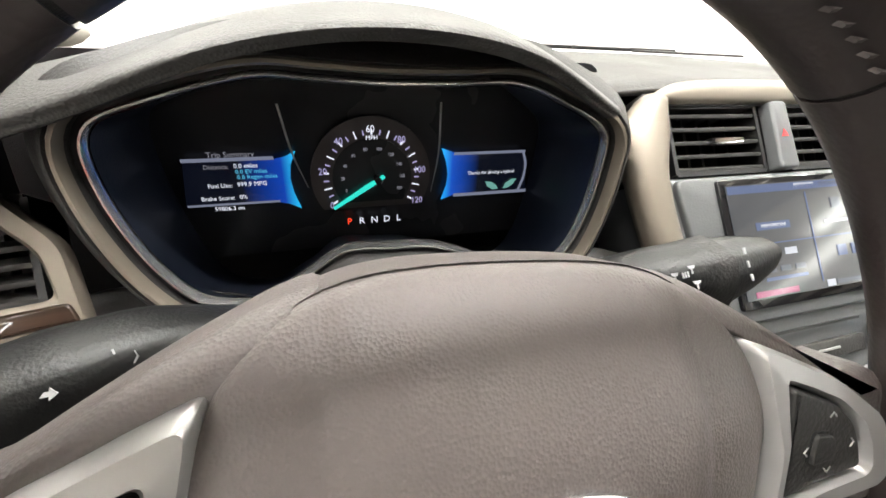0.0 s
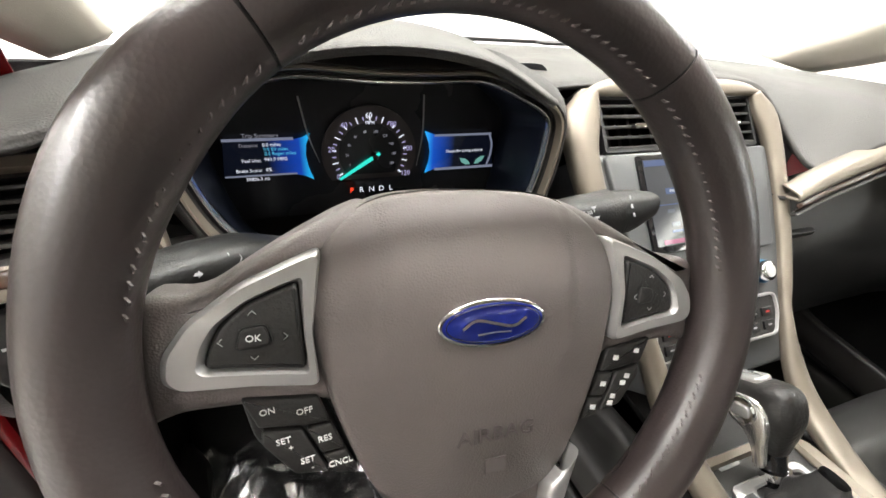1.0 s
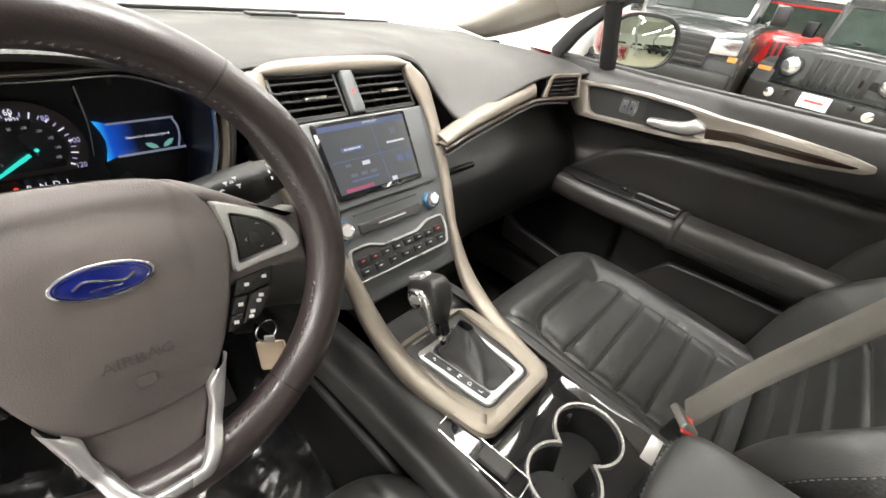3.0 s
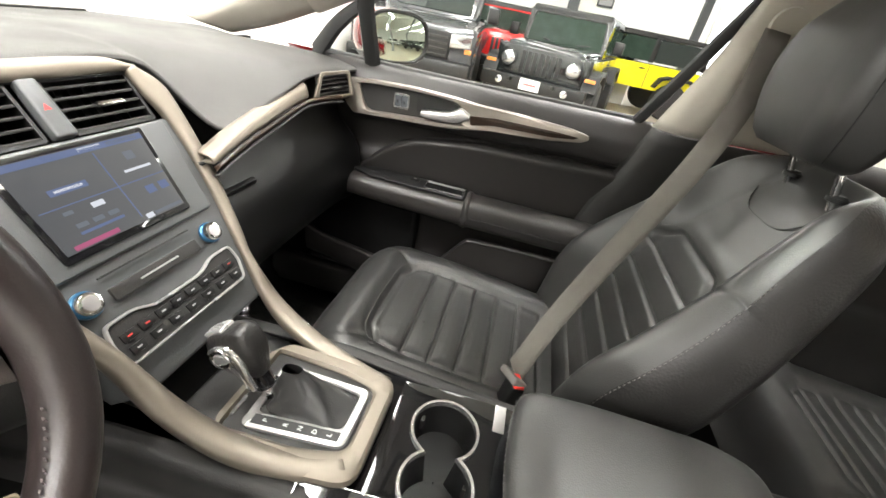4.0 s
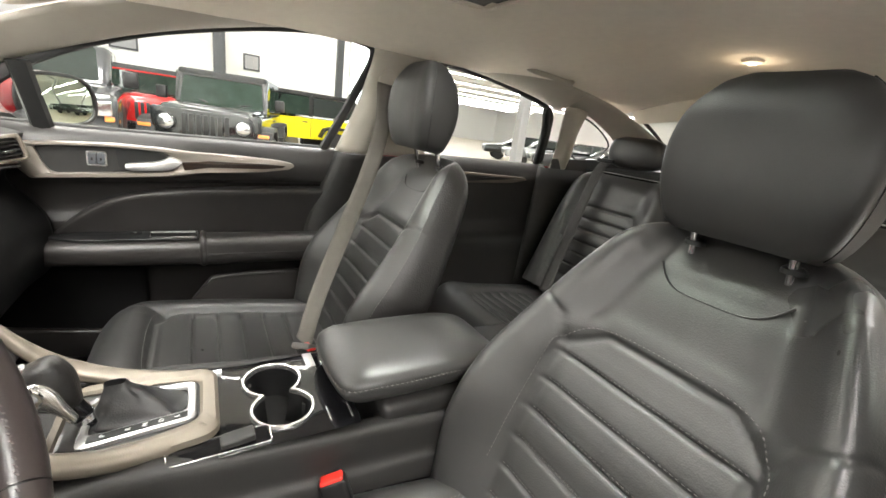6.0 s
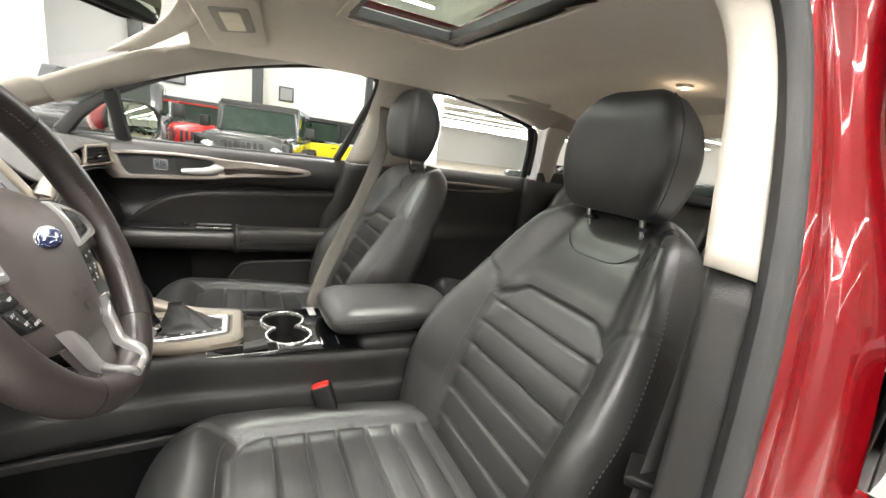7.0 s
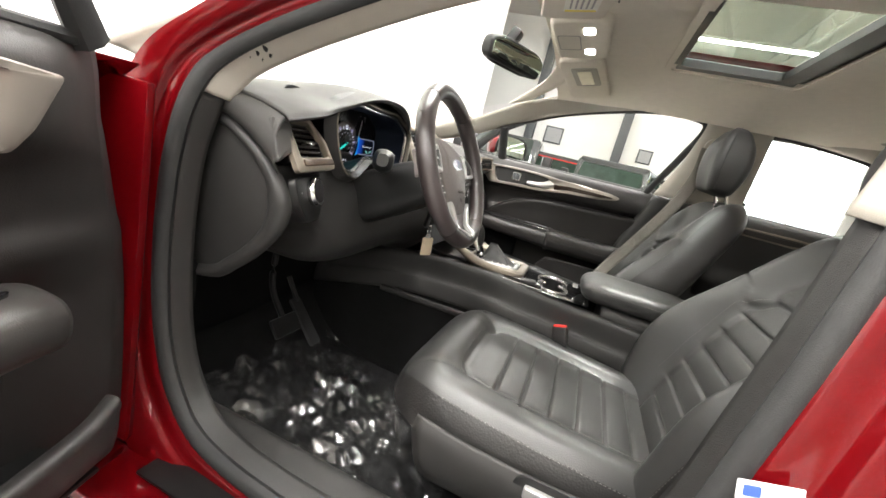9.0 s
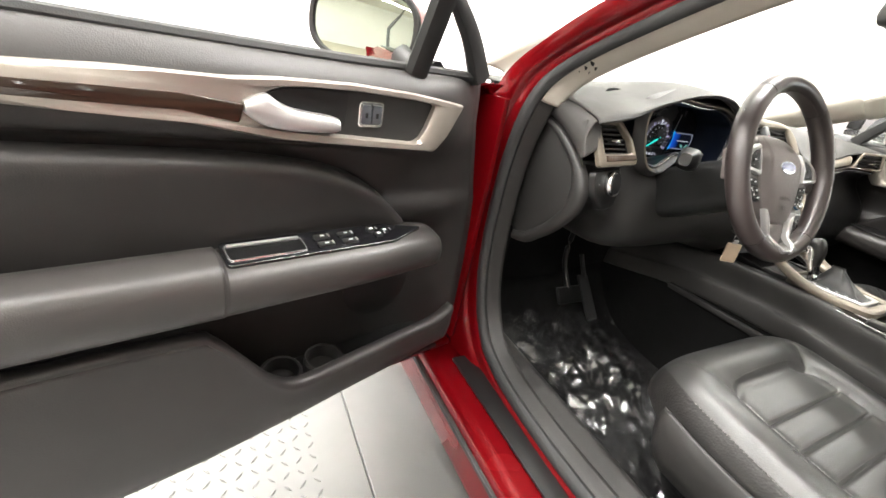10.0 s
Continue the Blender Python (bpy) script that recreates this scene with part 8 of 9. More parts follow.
# ---- rear doors ----
def rear_door(side, opened):
    d = thing("rear_door", "closed rear door with dark card and champagne spear" if not opened else "open red rear door with dark window seal", "car door", "rear doors")
    S = lambda pts: [(side * p[0], p[1], p[2]) for p in pts]
    Y = (-0.36, -0.60, -0.80, -0.99)
    surf("card", [S([(0.730, y, 0.26) for y in Y]), S([(0.715, y, 0.42) for y in Y]), S([(0.705, y, 0.66) for y in Y]), S([(0.675, y, 0.74) for y in Y]), S([(0.690, y, 0.80) for y in Y]), S([(0.670, y, 0.92) for y in Y]), S([(0.672, y, 0.99) for y in Y]), S([(0.700, y, 1.030) for y in Y]), S([(0.735, y, 1.03) for y in Y])], 30, 20, DARK, d, "dark grey rear door card", thick=0.004)
    md = axes((side * 0.662, 0, 0), (0, -1 if side > 0 else 1, 0), (0, 0, 1))
    k = -1 if side > 0 else 1
    slab("champagne_spear", rounded([(k * y, z) for y, z in ((-0.42, 0.952), (-0.42, 0.985), (-0.60, 0.988), (-0.86, 0.982), (-0.875, 0.972), (-0.80, 0.958), (-0.60, 0.950))], 0.008), 0.010, md, CREAM, d, "champagne metallic spear", 0.003)
    slab("handle_plate", rounded([(k * y, z) for y, z in ((-0.44, 0.958), (-0.44, 0.979), (-0.60, 0.981), (-0.82, 0.975), (-0.60, 0.956))], 0.006), 0.011, md, DARK, d, "", 0.002)
    wf = [(0.706, -0.415, 1.03), (0.668, -0.400, 1.20), (0.645, -0.40, 1.32), (0.640, -0.60, 1.318), (0.640, -0.80, 1.285), (0.645, -0.935, 1.245), (0.660, -0.965, 1.17), (0.695, -0.985, 1.045)]
    tube("window_frame", S([(p[0] + 0.022, p[1], p[2] + 0.006) for p in wf]), 0.011, RUBBER, d, "black window channel", n=60, sides=8, flat=0.8, up=(1, 0, 0))
    tube("quarter_post", S([(0.700, -0.945, 1.04), (0.668, -0.930, 1.17), (0.648, -0.90, 1.26)]), 0.017, BLACK, d, "black window post", n=10, sides=8, flat=0.8, up=(1, 0, 0))
    pane = surf("window_pane", [S([(0.706, -0.41, 1.03), (0.70, -0.7, 1.03), (0.695, -0.98, 1.04)]), S([(0.670, -0.40, 1.20), (0.665, -0.7, 1.19), (0.665, -0.96, 1.16)]), S([(0.645, -0.40, 1.32), (0.640, -0.7, 1.30), (0.645, -0.93, 1.245)])], 6, 10, GLASS, d, "clear rear side window")
    turned(pane).visible_shadow = False
    if not opened:
        surf("outer_skin", [S([(0.76, y, 1.02) for y in (-0.22, -0.6, -1.2)]), S([(0.87, y, 0.68) for y in (-0.22, -0.6, -1.2)]), S([(0.78, y, 0.34) for y in (-0.22, -0.6, -1.2)])], 12, 12, RED, d, "red outer door skin", thick=0.002)
    return d


rear_door(1, 0)
# the open rear door on the driver's side: seen from its front, outer skin and window seal
rd = thing("rear_door", "open red rear door with grey window seal and chrome edge", "car door", "rear doors")
GREY_SEAL = mat("grey_door_seal", (0.050, 0.050, 0.053), 0.55, var=0.12, bump=0.2)
SWING = Vector((-0.72, -0.69, 0))


def along(pts, r):
    """The points moved r outwards along the swung door."""
    return [tuple(Vector(p) + SWING * r) for p in pts]


front_edge = [(-0.797, -0.285, 0.992), (-0.774, -0.285, 1.08), (-0.747, -0.285, 1.17), (-0.722, -0.285, 1.245), (-0.700, -0.285, 1.31)]
tube("window_seal", front_edge, 0.016, GREY_SEAL, rd, "grey rubber window seal", n=30, sides=10, flat=0.7)
tube("window_seal_lip", along(front_edge, 0.022), 0.009, GREY_SEAL, rd, "grey seal lip", n=30, sides=8)
tube("chrome_edge", along(front_edge, 0.034), 0.0035, CHROME, rd, "chrome window edge", n=30, sides=8)
surf("window_pane", [along(front_edge, 0.036), along(front_edge, 0.25), along(front_edge, 0.6)], 6, 8, TINT, rd, "tinted rear window")
rbox("belt_cap", (0.045, 0.030, 0.030), pose(-0.838, -0.318, 0.992, 0, 0, 44), GREY_SEAL, rd, "grey belt end cap", 0.006)
tube("corner_seal", [(-0.783, -0.278, 0.985), (-0.812, -0.284, 0.978), (-0.838, -0.290, 0.950), (-0.854, -0.295, 0.900), (-0.863, -0.30, 0.80), (-0.866, -0.30, 0.60), (-0.862, -0.30, 0.42)], 0.014, GREY_SEAL, rd, "grey rubber corner seal", n=40, sides=8)
edge_low = [(-0.850, -0.30, 0.978), (-0.870, -0.305, 0.90), (-0.880, -0.31, 0.65), (-0.872, -0.31, 0.36)]
surf("outer_skin", [edge_low, [(x - 0.03, y - 0.005, z) for x, y, z in edge_low], along([(x - 0.03, y, z) for x, y, z in edge_low], 0.3), along([(x - 0.03, y, z) for x, y, z in edge_low], 0.65)], 12, 20, RED, rd, "red outer skin", thick=0.003)
surf("shut_face", [edge_low, [(x + 0.045, y - 0.025, z) for x, y, z in edge_low], [(x + 0.075, y - 0.075, z) for x, y, z in edge_low]], 8, 14, RED, rd, "red shut face", thick=0.003)
for zz in (0.825, 0.795, 0.50, 0.47):
    tube("hinge_arm", [(-0.770, -0.262, zz + 0.004), (-0.800, -0.262, zz), (-0.828, -0.268, zz - 0.004), (-0.856, -0.282, zz - 0.002)], [0.010, 0.013, 0.009, 0.012], RED, rd, "red hinge arm", n=16, sides=10)
    lathe("hinge_bolt", [(0.009, 0), (0.009, 0.007), (0.006, 0.010), (0.0001, 0.010)], pose(-0.802, -0.258, zz + 0.010, 20, 0, 0), RED, rd, "", 12)
rbox("hinge_plate", (0.030, 0.030, 0.075), pose(-0.776, -0.272, 0.81, 0, 0, 25), RED, rd, "red hinge plate", 0.008)
rbox("hinge_plate", (0.030, 0.030, 0.075), pose(-0.776, -0.272, 0.485, 0, 0, 25), RED, rd, "red hinge plate", 0.008)
# red inner face of the pillar, filling the dark red cavity of the rear opening
surf("rear_pillar_face", [[(-0.70, -0.40, z) for z in (0.40, 0.8, 1.1, 1.30)], [(-0.73, -0.39, z) for z in (0.40, 0.8, 1.1, 1.30)], [(-0.76, -0.37, z) for z in (0.40, 0.8, 1.05, 1.28)]], 6, 12, RED, rd, "red inner face of the pillar", thick=0.004)

# ---- cabin fittings ----
# C pillars, rear glass, parcel shelf
for s in (1, -1):
    surf("c_pillar_trim", [[(s * x, y, z) for x, y, z in ((0.625, -0.975, 1.275), (0.66, -1.00, 1.10), (0.68, -1.00, 1.02))], [(s * x, y, z) for x, y, z in ((0.600, -1.03, 1.275), (0.63, -1.045, 1.12), (0.65, -1.05, 1.02))], [(s * x, y, z) for x, y, z in ((0.600, -1.08, 1.265), (0.63, -1.075, 1.18), (0.65, -1.08, 1.06))]], 10, 16, PILLAR, shell, "cream rear pillar trim", thick=0.004)
    surf("c_pillar_trim", [[(s * x, y, z) for x, y, z in ((0.53, -0.97, 1.325), (0.52, -1.15, 1.29), (0.50, -1.38, 1.215), (0.48, -1.60, 1.12))], [(s * x, y, z) for x, y, z in ((0.61, -0.97, 1.28), (0.60, -1.15, 1.245), (0.585, -1.30, 1.17), (0.58, -1.42, 1.08))], [(s * x, y, z) for x, y, z in ((0.62, -1.05, 1.27), (0.61, -1.15, 1.235), (0.60, -1.28, 1.165), (0.59, -1.34, 1.06))]], 10, 20, PILLAR, shell, "cream rear pillar trim", thick=0.004)
    tube("quarter_seal", [(s * x, y, z) for x, y, z in ((0.64, -1.075, 1.235), (0.625, -1.16, 1.225), (0.62, -1.27, 1.155), (0.63, -1.22, 1.105), (0.65, -1.10, 1.085))], 0.004, RUBBER, shell, "", n=30, sides=6, closed=True, up=(1, 0, 0))
    surf("rear_side_trim", [[(s * x, y, z) for x, y, z in ((0.66, -0.99, 1.06), (0.64, -1.20, 1.08), (0.58, -1.42, 1.08))], [(s * x, y, z) for x, y, z in ((0.655, -0.99, 1.02), (0.62, -1.20, 1.03), (0.56, -1.42, 1.06))], [(s * x, y, z) for x, y, z in ((0.68, -0.98, 0.50), (0.66, -1.15, 0.50), (0.60, -1.35, 0.50))]], 10, 12, DARK, shell, "dark rear side trim", thick=0.004)
surf("parcel_shelf", [[(x, -1.12, 1.045) for x in (-0.58, -0.3, 0, 0.3, 0.58)], [(x, -1.40, 1.065) for x in (-0.58, -0.3, 0, 0.3, 0.58)], [(x * 0.95, -1.72, 1.06) for x in (-0.58, -0.3, 0, 0.3, 0.58)]], 10, 16, CARPET, shell, "black carpeted parcel shelf", thick=0.01)
rg = [[(x, -1.72 + 0.05 * (x / 0.55) ** 2, 1.06) for x in (-0.55, -0.3, 0, 0.3, 0.55)], [(x * 0.97, -1.48, 1.20) for x in (-0.55, -0.3, 0, 0.3, 0.55)], [(x * 0.92, -1.27, 1.295 - 0.05 * (x / 0.55) ** 2) for x in (-0.55, -0.3, 0, 0.3, 0.55)]]
rear_glass = surf("rear_window", rg, 10, 20, GLASS, shell, "clear rear window")
rear_glass.visible_shadow = False
for s in (1, -1):
    surf("rear_inner_panel", [[(s * 0.665, y, z) for y, z in ((-0.93, 1.03), (-0.92, 0.7), (-0.90, 0.24))], [(s * 0.64, y, z) for y, z in ((-1.00, 1.03), (-1.0, 0.7), (-1.0, 0.24))], [(s * 0.63, y, z) for y, z in ((-1.22, 1.03), (-1.22, 0.7), (-1.22, 0.24))]], 8, 10, DARK, shell, "dark rear side lining", thick=0.004)
rbox("boot_floor", (1.3, 0.9, 0.02), pose(0, -1.05, 0.235), CARPET, shell, "dark floor under the bench", 0.002)
tube("rear_window_edge", [(0.50, -1.30, 1.262), (0.505, -1.42, 1.215), (0.515, -1.58, 1.135), (0.52, -1.70, 1.065)], 0.007, RUBBER, shell, "", n=20, sides=6)
rbox("rear_bulkhead", (1.24, 0.02, 0.62), pose(0, -1.20, 0.72), CARPET, shell, "dark bulkhead", 0.002)
turned(surf("rear_header", [[(x, -1.28, roof_z(x, -1.28)) for x in np.linspace(-0.55, 0.55, 7)], [(x, -1.29, 1.285 - 0.04 * (x / 0.55) ** 2) for x in np.linspace(-0.52, 0.52, 7)]], 4, 20, HEADLINER, shell, "cream rear header"))
surf("boot_lid", [[(x, -1.74, 1.02) for x in (-0.6, 0, 0.6)], [(x, -2.0, 1.03) for x in (-0.6, 0, 0.6)], [(x, -2.25, 1.02) for x in (-0.55, 0, 0.55)], [(x, -2.3, 0.7) for x in (-0.55, 0, 0.55)]], 12, 10, RED, shell, "red boot lid", thick=0.003)
surf("rear_wing", [[(0.70, y, 1.03) for y in (-0.98, -1.4, -2.2)], [(0.85, y, 0.9) for y in (-0.98, -1.4, -2.2)], [(0.87, y, 0.6) for y in (-0.98, -1.4, -2.2)], [(0.80, y, 0.32) for y in (-0.98, -1.4, -2.2)]], 12, 12, RED, shell, "red rear wing", thick=0.003)
surf("rear_wing", [[(-0.70, y, 1.03) for y in (-1.05, -1.4, -2.2)], [(-0.85, y, 0.9) for y in (-1.05, -1.4, -2.2)], [(-0.87, y, 0.6) for y in (-1.05, -1.4, -2.2)], [(-0.80, y, 0.32) for y in (-1.05, -1.4, -2.2)]], 12, 12, RED, shell, "red rear wing", thick=0.003)

# dome lamp at the rear
LAMP_WARM = glow("dome_lamp_glow", (1.0, 0.82, 0.55), 6.0)
dome = thing("dome_lamp", "small lit dome lamp in the headliner", "lamp")
dz = roof_z(-0.015, -0.95)
lathe("bezel", [(0.026, 0.0), (0.023, -0.006), (0.014, -0.008)], pose(-0.015, -0.95, dz - 0.001), HEADLINER, dome)
lathe("lens", [(0.012, 0.0), (0.010, -0.005), (0.0001, -0.006)], pose(-0.015, -0.95, dz - 0.006), LAMP_WARM, dome, "glowing warm lens")
d_l = bpy.data.lights.new("dome_lamp_light", "POINT")
d_l.energy, d_l.color, d_l.shadow_soft_size = 0.25, (1.0, 0.8, 0.55), 0.02
dl = new("dome_lamp_light", d_l)
dl.location = (-0.015, -0.95, dz - 0.03)

# grab handles
for gx, gy0, gy1 in ((0.535, -0.650, -0.875),):
    gh = thing("grab_handle", "folded cream grab handle on the roof rail", "grab handle")
    tube("grip", [(gx - 0.006, gy0, 1.372), (gx - 0.028, gy0 - 0.03, 1.352), (gx - 0.034, (gy0 + gy1) / 2, 1.344), (gx - 0.036, gy1 + 0.03, 1.338), (gx - 0.018, gy1, 1.354)], [0.011, 0.008, 0.007, 0.008, 0.011], PILLAR, gh, "", n=30, sides=12, flat=1.2)
    for gy in (gy0 + 0.008, gy1 - 0.008):
        rbox("mount", (0.03, 0.045, 0.022), pose(gx - 0.008, gy, 1.370, 0, -20, 0), PILLAR, gh, "", 0.006)

# overhead console with two lit map lamps
over = thing("overhead_console", "cream overhead console with two lit map lamps", "overhead console")
oz = roof_z(0, 0.27) - 0.004
om = pose(-0.012, 0.305, oz - 0.016, -7, 0, 0)
slab("body", rounded([(-0.155, -0.075), (0.145, -0.075), (0.165, 0.02), (0.14, 0.075), (-0.14, 0.075), (-0.165, 0.02)], 0.035), 0.030, om @ pose(0, 0, 0.012, 180, 0, 0), HEADLINER, over, "cream moulded body", 0.012)
LAMP_WHITE = glow("map_lamp_glow", (1.0, 0.95, 0.85), 14.0)
for x in (-0.095, 0.075):
    slab("lamp_lens", rect(0.050, 0.030, 0.010, x, 0.022), 0.008, om @ pose(0, 0, -0.012, 180, 0, 0), LAMP_WHITE, over, "glowing map lamp lens", 0.003)
ring_slab("door_line", rounded([(-0.06, -0.062), (0.06, -0.062), (0.06, 0.0), (-0.06, 0.0)], 0.012), rounded([(-0.057, -0.059), (0.057, -0.059), (0.057, -0.003), (-0.057, -0.003)], 0.011), 0.002, om @ pose(0, 0, -0.0170, 180, 0, 0), PILLAR, over)
for nm_x in (-0.10, 0.08):
    m_l = bpy.data.lights.new("map_lamp_light", "SPOT")
    m_l.energy, m_l.color, m_l.spot_size, m_l.spot_blend, m_l.shadow_soft_size = 0.6, (1.0, 0.93, 0.82), radians(168), 0.8, 0.02
    ml = new("map_lamp_light", m_l)
    ml.matrix_world = look((nm_x - 0.012, 0.283, oz - 0.055), (nm_x - 0.02, 0.15, 0.3))

# sun visors
for s, lab in ((-1, "cream sun visor with a warning label, folded up"), (1, "cream sun visor with a closed vanity mirror, folded up")):
    vz = roof_z(0.36, 0.27)
    vis = thing("sun_visor", lab, "sun visor", "sun visors")
    vm_ = pose(s * 0.345, 0.285, vz - 0.020, -9, s * 7, -s * 9)
    slab("panel", rounded([(-0.17, -0.075), (0.17, -0.085), (0.175, 0.06), (-0.16, 0.07)], 0.03), 0.016, vm_ @ pose(0, 0, 0.008, 180, 0, 0), HEADLINER, vis, "cream fabric panel", 0.007)
    if s > 0:
        slab("vanity_cover", rect(0.15, 0.085, 0.012, -0.04, 0.0), 0.006, vm_ @ pose(0, 0, -0.005, 180, 0, 0), PILLAR, vis, "cream vanity cover", 0.003)
        slab("vanity_lens", rect(0.110, 0.045, 0.006, -0.04, 0.0), 0.004, vm_ @ pose(0, 0, -0.010, 180, 0, 0), mat("vanity_lens", (0.72, 0.68, 0.52), 0.3, bump=0), vis, "pale lens", 0.001)
    else:
        slab("label", rect(0.13, 0.07, 0.004, 0.02, 0.0), 0.001, vm_ @ pose(0, 0, -0.008, 180, 0, 0), mat("label_white", (0.78, 0.77, 0.70), 0.5, bump=0), vis, "white label with yellow bar")
        rbox("label_bar", (0.012, 0.065, 0.0008), vm_ @ pose(0.08, 0, -0.0095), mat("label_yellow", (0.8, 0.65, 0.05), 0.5, bump=0), vis, "", 0)
        for k in range(5):
            rbox("label_line", (0.09, 0.004, 0.0006), vm_ @ pose(0.015, -0.022 + 0.011 * k, -0.0095), mat("label_grey", (0.3, 0.3, 0.3), 0.6, bump=0), vis, "", 0)
    tube("arm", [vm_ @ Vector((-0.16, 0.066, 0)), vm_ @ Vector((0, 0.075, 0)), vm_ @ Vector((0.17, 0.062, 0))], 0.005, PILLAR, vis, "", n=12, sides=8)
# microphone slots
for k in range(3):
    rbox("microphone_slot", (0.008, 0.004, 0.003), pose(-0.235, 0.225 + 0.008 * k, roof_z(-0.235, 0.23) - 0.002), BLACK, shell, "", 0.001)

# rear-view mirror
rv = thing("rear_view_mirror", "black rear-view mirror on a short arm", "mirror")
rvm = look((-0.062, 0.450, 1.283), (-0.43, -0.27, 1.18)) @ pose(0, 0, 0, 0, 180, 0)
ro_ = rounded([(-0.115, -0.030), (0.115, -0.030), (0.120, 0.020), (0.08, 0.036), (-0.08, 0.036), (-0.120, 0.020)], 0.018)
slab("housing", ro_, 0.028, rvm @ pose(0, 0, -0.030), BLACK, rv, "black mirror housing", 0.008)
slab("housing_back", ro_ * 0.95, 0.020, rvm @ pose(0, 0, -0.028, 180, 0, 0), BLACK, rv, "", 0.012)
slab("glass", offset_poly(ro_, 0.008), 0.002, rvm @ pose(0, 0, -0.0015), bpy.data.materials["mirror_glass"], rv, "mirror glass", 0.0005)
tube("arm", [(-0.055, 0.466, 1.293), (-0.035, 0.478, 1.320), (-0.02, 0.485, 1.342)], [0.010, 0.009, 0.012], BLACK, rv, "black mirror arm", n=10, sides=10)
rbox("foot", (0.045, 0.03, 0.05), pose(-0.02, 0.49, 1.345, 25, 0, 0), BLACK, rv, "black mirror foot", 0.008)

# pillar speaker grille in the driver's A pillar
for k in range(6):
    for j in range(2):
        rbox("grille_slot", (0.003, 0.010, 0.007), pose(-0.722 + 0.010 * j + 0.0022 * k, 0.765 - 0.0135 * k, 1.040 + 0.0085 * k - 0.006 * j, 35, -35, 0), BLACK, shell, "", 0.001)
# pedals
ped = thing("brake_pedal", "black rubber brake pedal on a steel arm", "pedal")
rbox("pad", (0.10, 0.012, 0.055), pose(-0.375, 0.83, 0.42, -35, 0, 0), BLACK, ped, "", 0.006)
tube("arm", [(-0.375, 0.84, 0.43), (-0.37, 0.90, 0.52), (-0.37, 0.90, 0.66)], 0.009, BLACK, ped, "", n=12, sides=8)
ped2 = thing("accelerator_pedal", "black rubber accelerator pedal on an arm", "pedal")
rbox("pad", (0.045, 0.012, 0.16), pose(-0.245, 0.86, 0.375, -42, 0, 0), RUBBER, ped2, "", 0.006)
tube("arm", [(-0.245, 0.90, 0.43), (-0.245, 0.945, 0.50)], 0.008, BLACK, ped2, "", n=5, sides=8)

# crumpled clear plastic sheets over the footwells
WRAP = bpy.data.materials.new("clear_plastic_film")
WRAP.use_nodes = True
wn = WRAP.node_tree
wn.nodes.remove(wn.nodes["Principled BSDF"])
w_t, w_g, w_f, w_m = wn.nodes.new("ShaderNodeBsdfTransparent"), wn.nodes.new("ShaderNodeBsdfGlossy"), wn.nodes.new("ShaderNodeFresnel"), wn.nodes.new("ShaderNodeMixShader")
w_t.inputs[0].default_value = (0.93, 0.93, 0.93, 1)
w_g.inputs["Roughness"].default_value = 0.20
w_f.inputs[0].default_value = 2.3
wn.links.new(w_f.outputs[0], w_m.inputs[0])
w_d, w_x = wn.nodes.new("ShaderNodeBsdfDiffuse"), wn.nodes.new("ShaderNodeMixShader")
w_d.inputs[0].default_value = (0.8, 0.8, 0.8, 1)
w_x.inputs[0].default_value = 0.02
wn.links.new(w_t.outputs[0], w_x.inputs[1])
wn.links.new(w_d.outputs[0], w_x.inputs[2])
wn.links.new(w_x.outputs[0], w_m.inputs[1])
wn.links.new(w_g.outputs[0], w_m.inputs[2])
wn.links.new(w_m.outputs[0], wn.nodes["Material Output"].inputs[0])


def film(name, x0, x1, y0, y1, z, amp, seed, label):
    """A sheet creased by ridged noise, with an uneven edge."""
    th = thing(name, label, "plastic sheet", "floor protectors")
    rnd = random.Random(seed)
    nx, ny = 34, 40
    g_ = []
    for j in range(ny):
        r_ = []
        for i in range(nx):
            u, v = i / (nx - 1), j / (ny - 1)
            x = x0 + (x1 - x0) * u + rnd.uniform(-0.0068, 0.0068)
            y = y0 + (y1 - y0) * v + rnd.uniform(-0.0068, 0.0068)
            q = Vector((x * 5.0 + y * 2.0 + seed, y * 3.2 - x * 1.5, seed * 0.7))
            n1 = 1 - abs(noise.noise(q)) * 2
            n2 = 1 - abs(noise.noise(q * 3.4 + Vector((5, 1, 2)))) * 2
            ex = 0.035 * noise.noise(Vector((y * 9, seed, 1.0)))
            ey = 0.035 * noise.noise(Vector((x * 9, seed, 7.0)))
            fl = 0.30 * max(0, y - 0.72)
            r_.append((x + ex * (2 * u - 1), y + ey * (2 * v - 1), z + 0.006 + amp * (0.75 * n1 + 0.62 * n2) + rnd.uniform(-0.0042, 0.0042) + fl))
        g_.append(r_)
    turned(put("sheet", grid_mesh("sheet", g_), WRAP, th, "creased clear plastic film", smooth=False))
    return th


film("floor_protector", -0.70, -0.16, 0.24, 0.90, 0.268, 0.026, 3.0, "crumpled clear plastic sheet on the driver footwell carpet")
film("floor_protector", 0.14, 0.60, 0.44, 0.86, 0.265, 0.018, 11.0, "crumpled clear plastic sheet on the passenger footwell carpet")
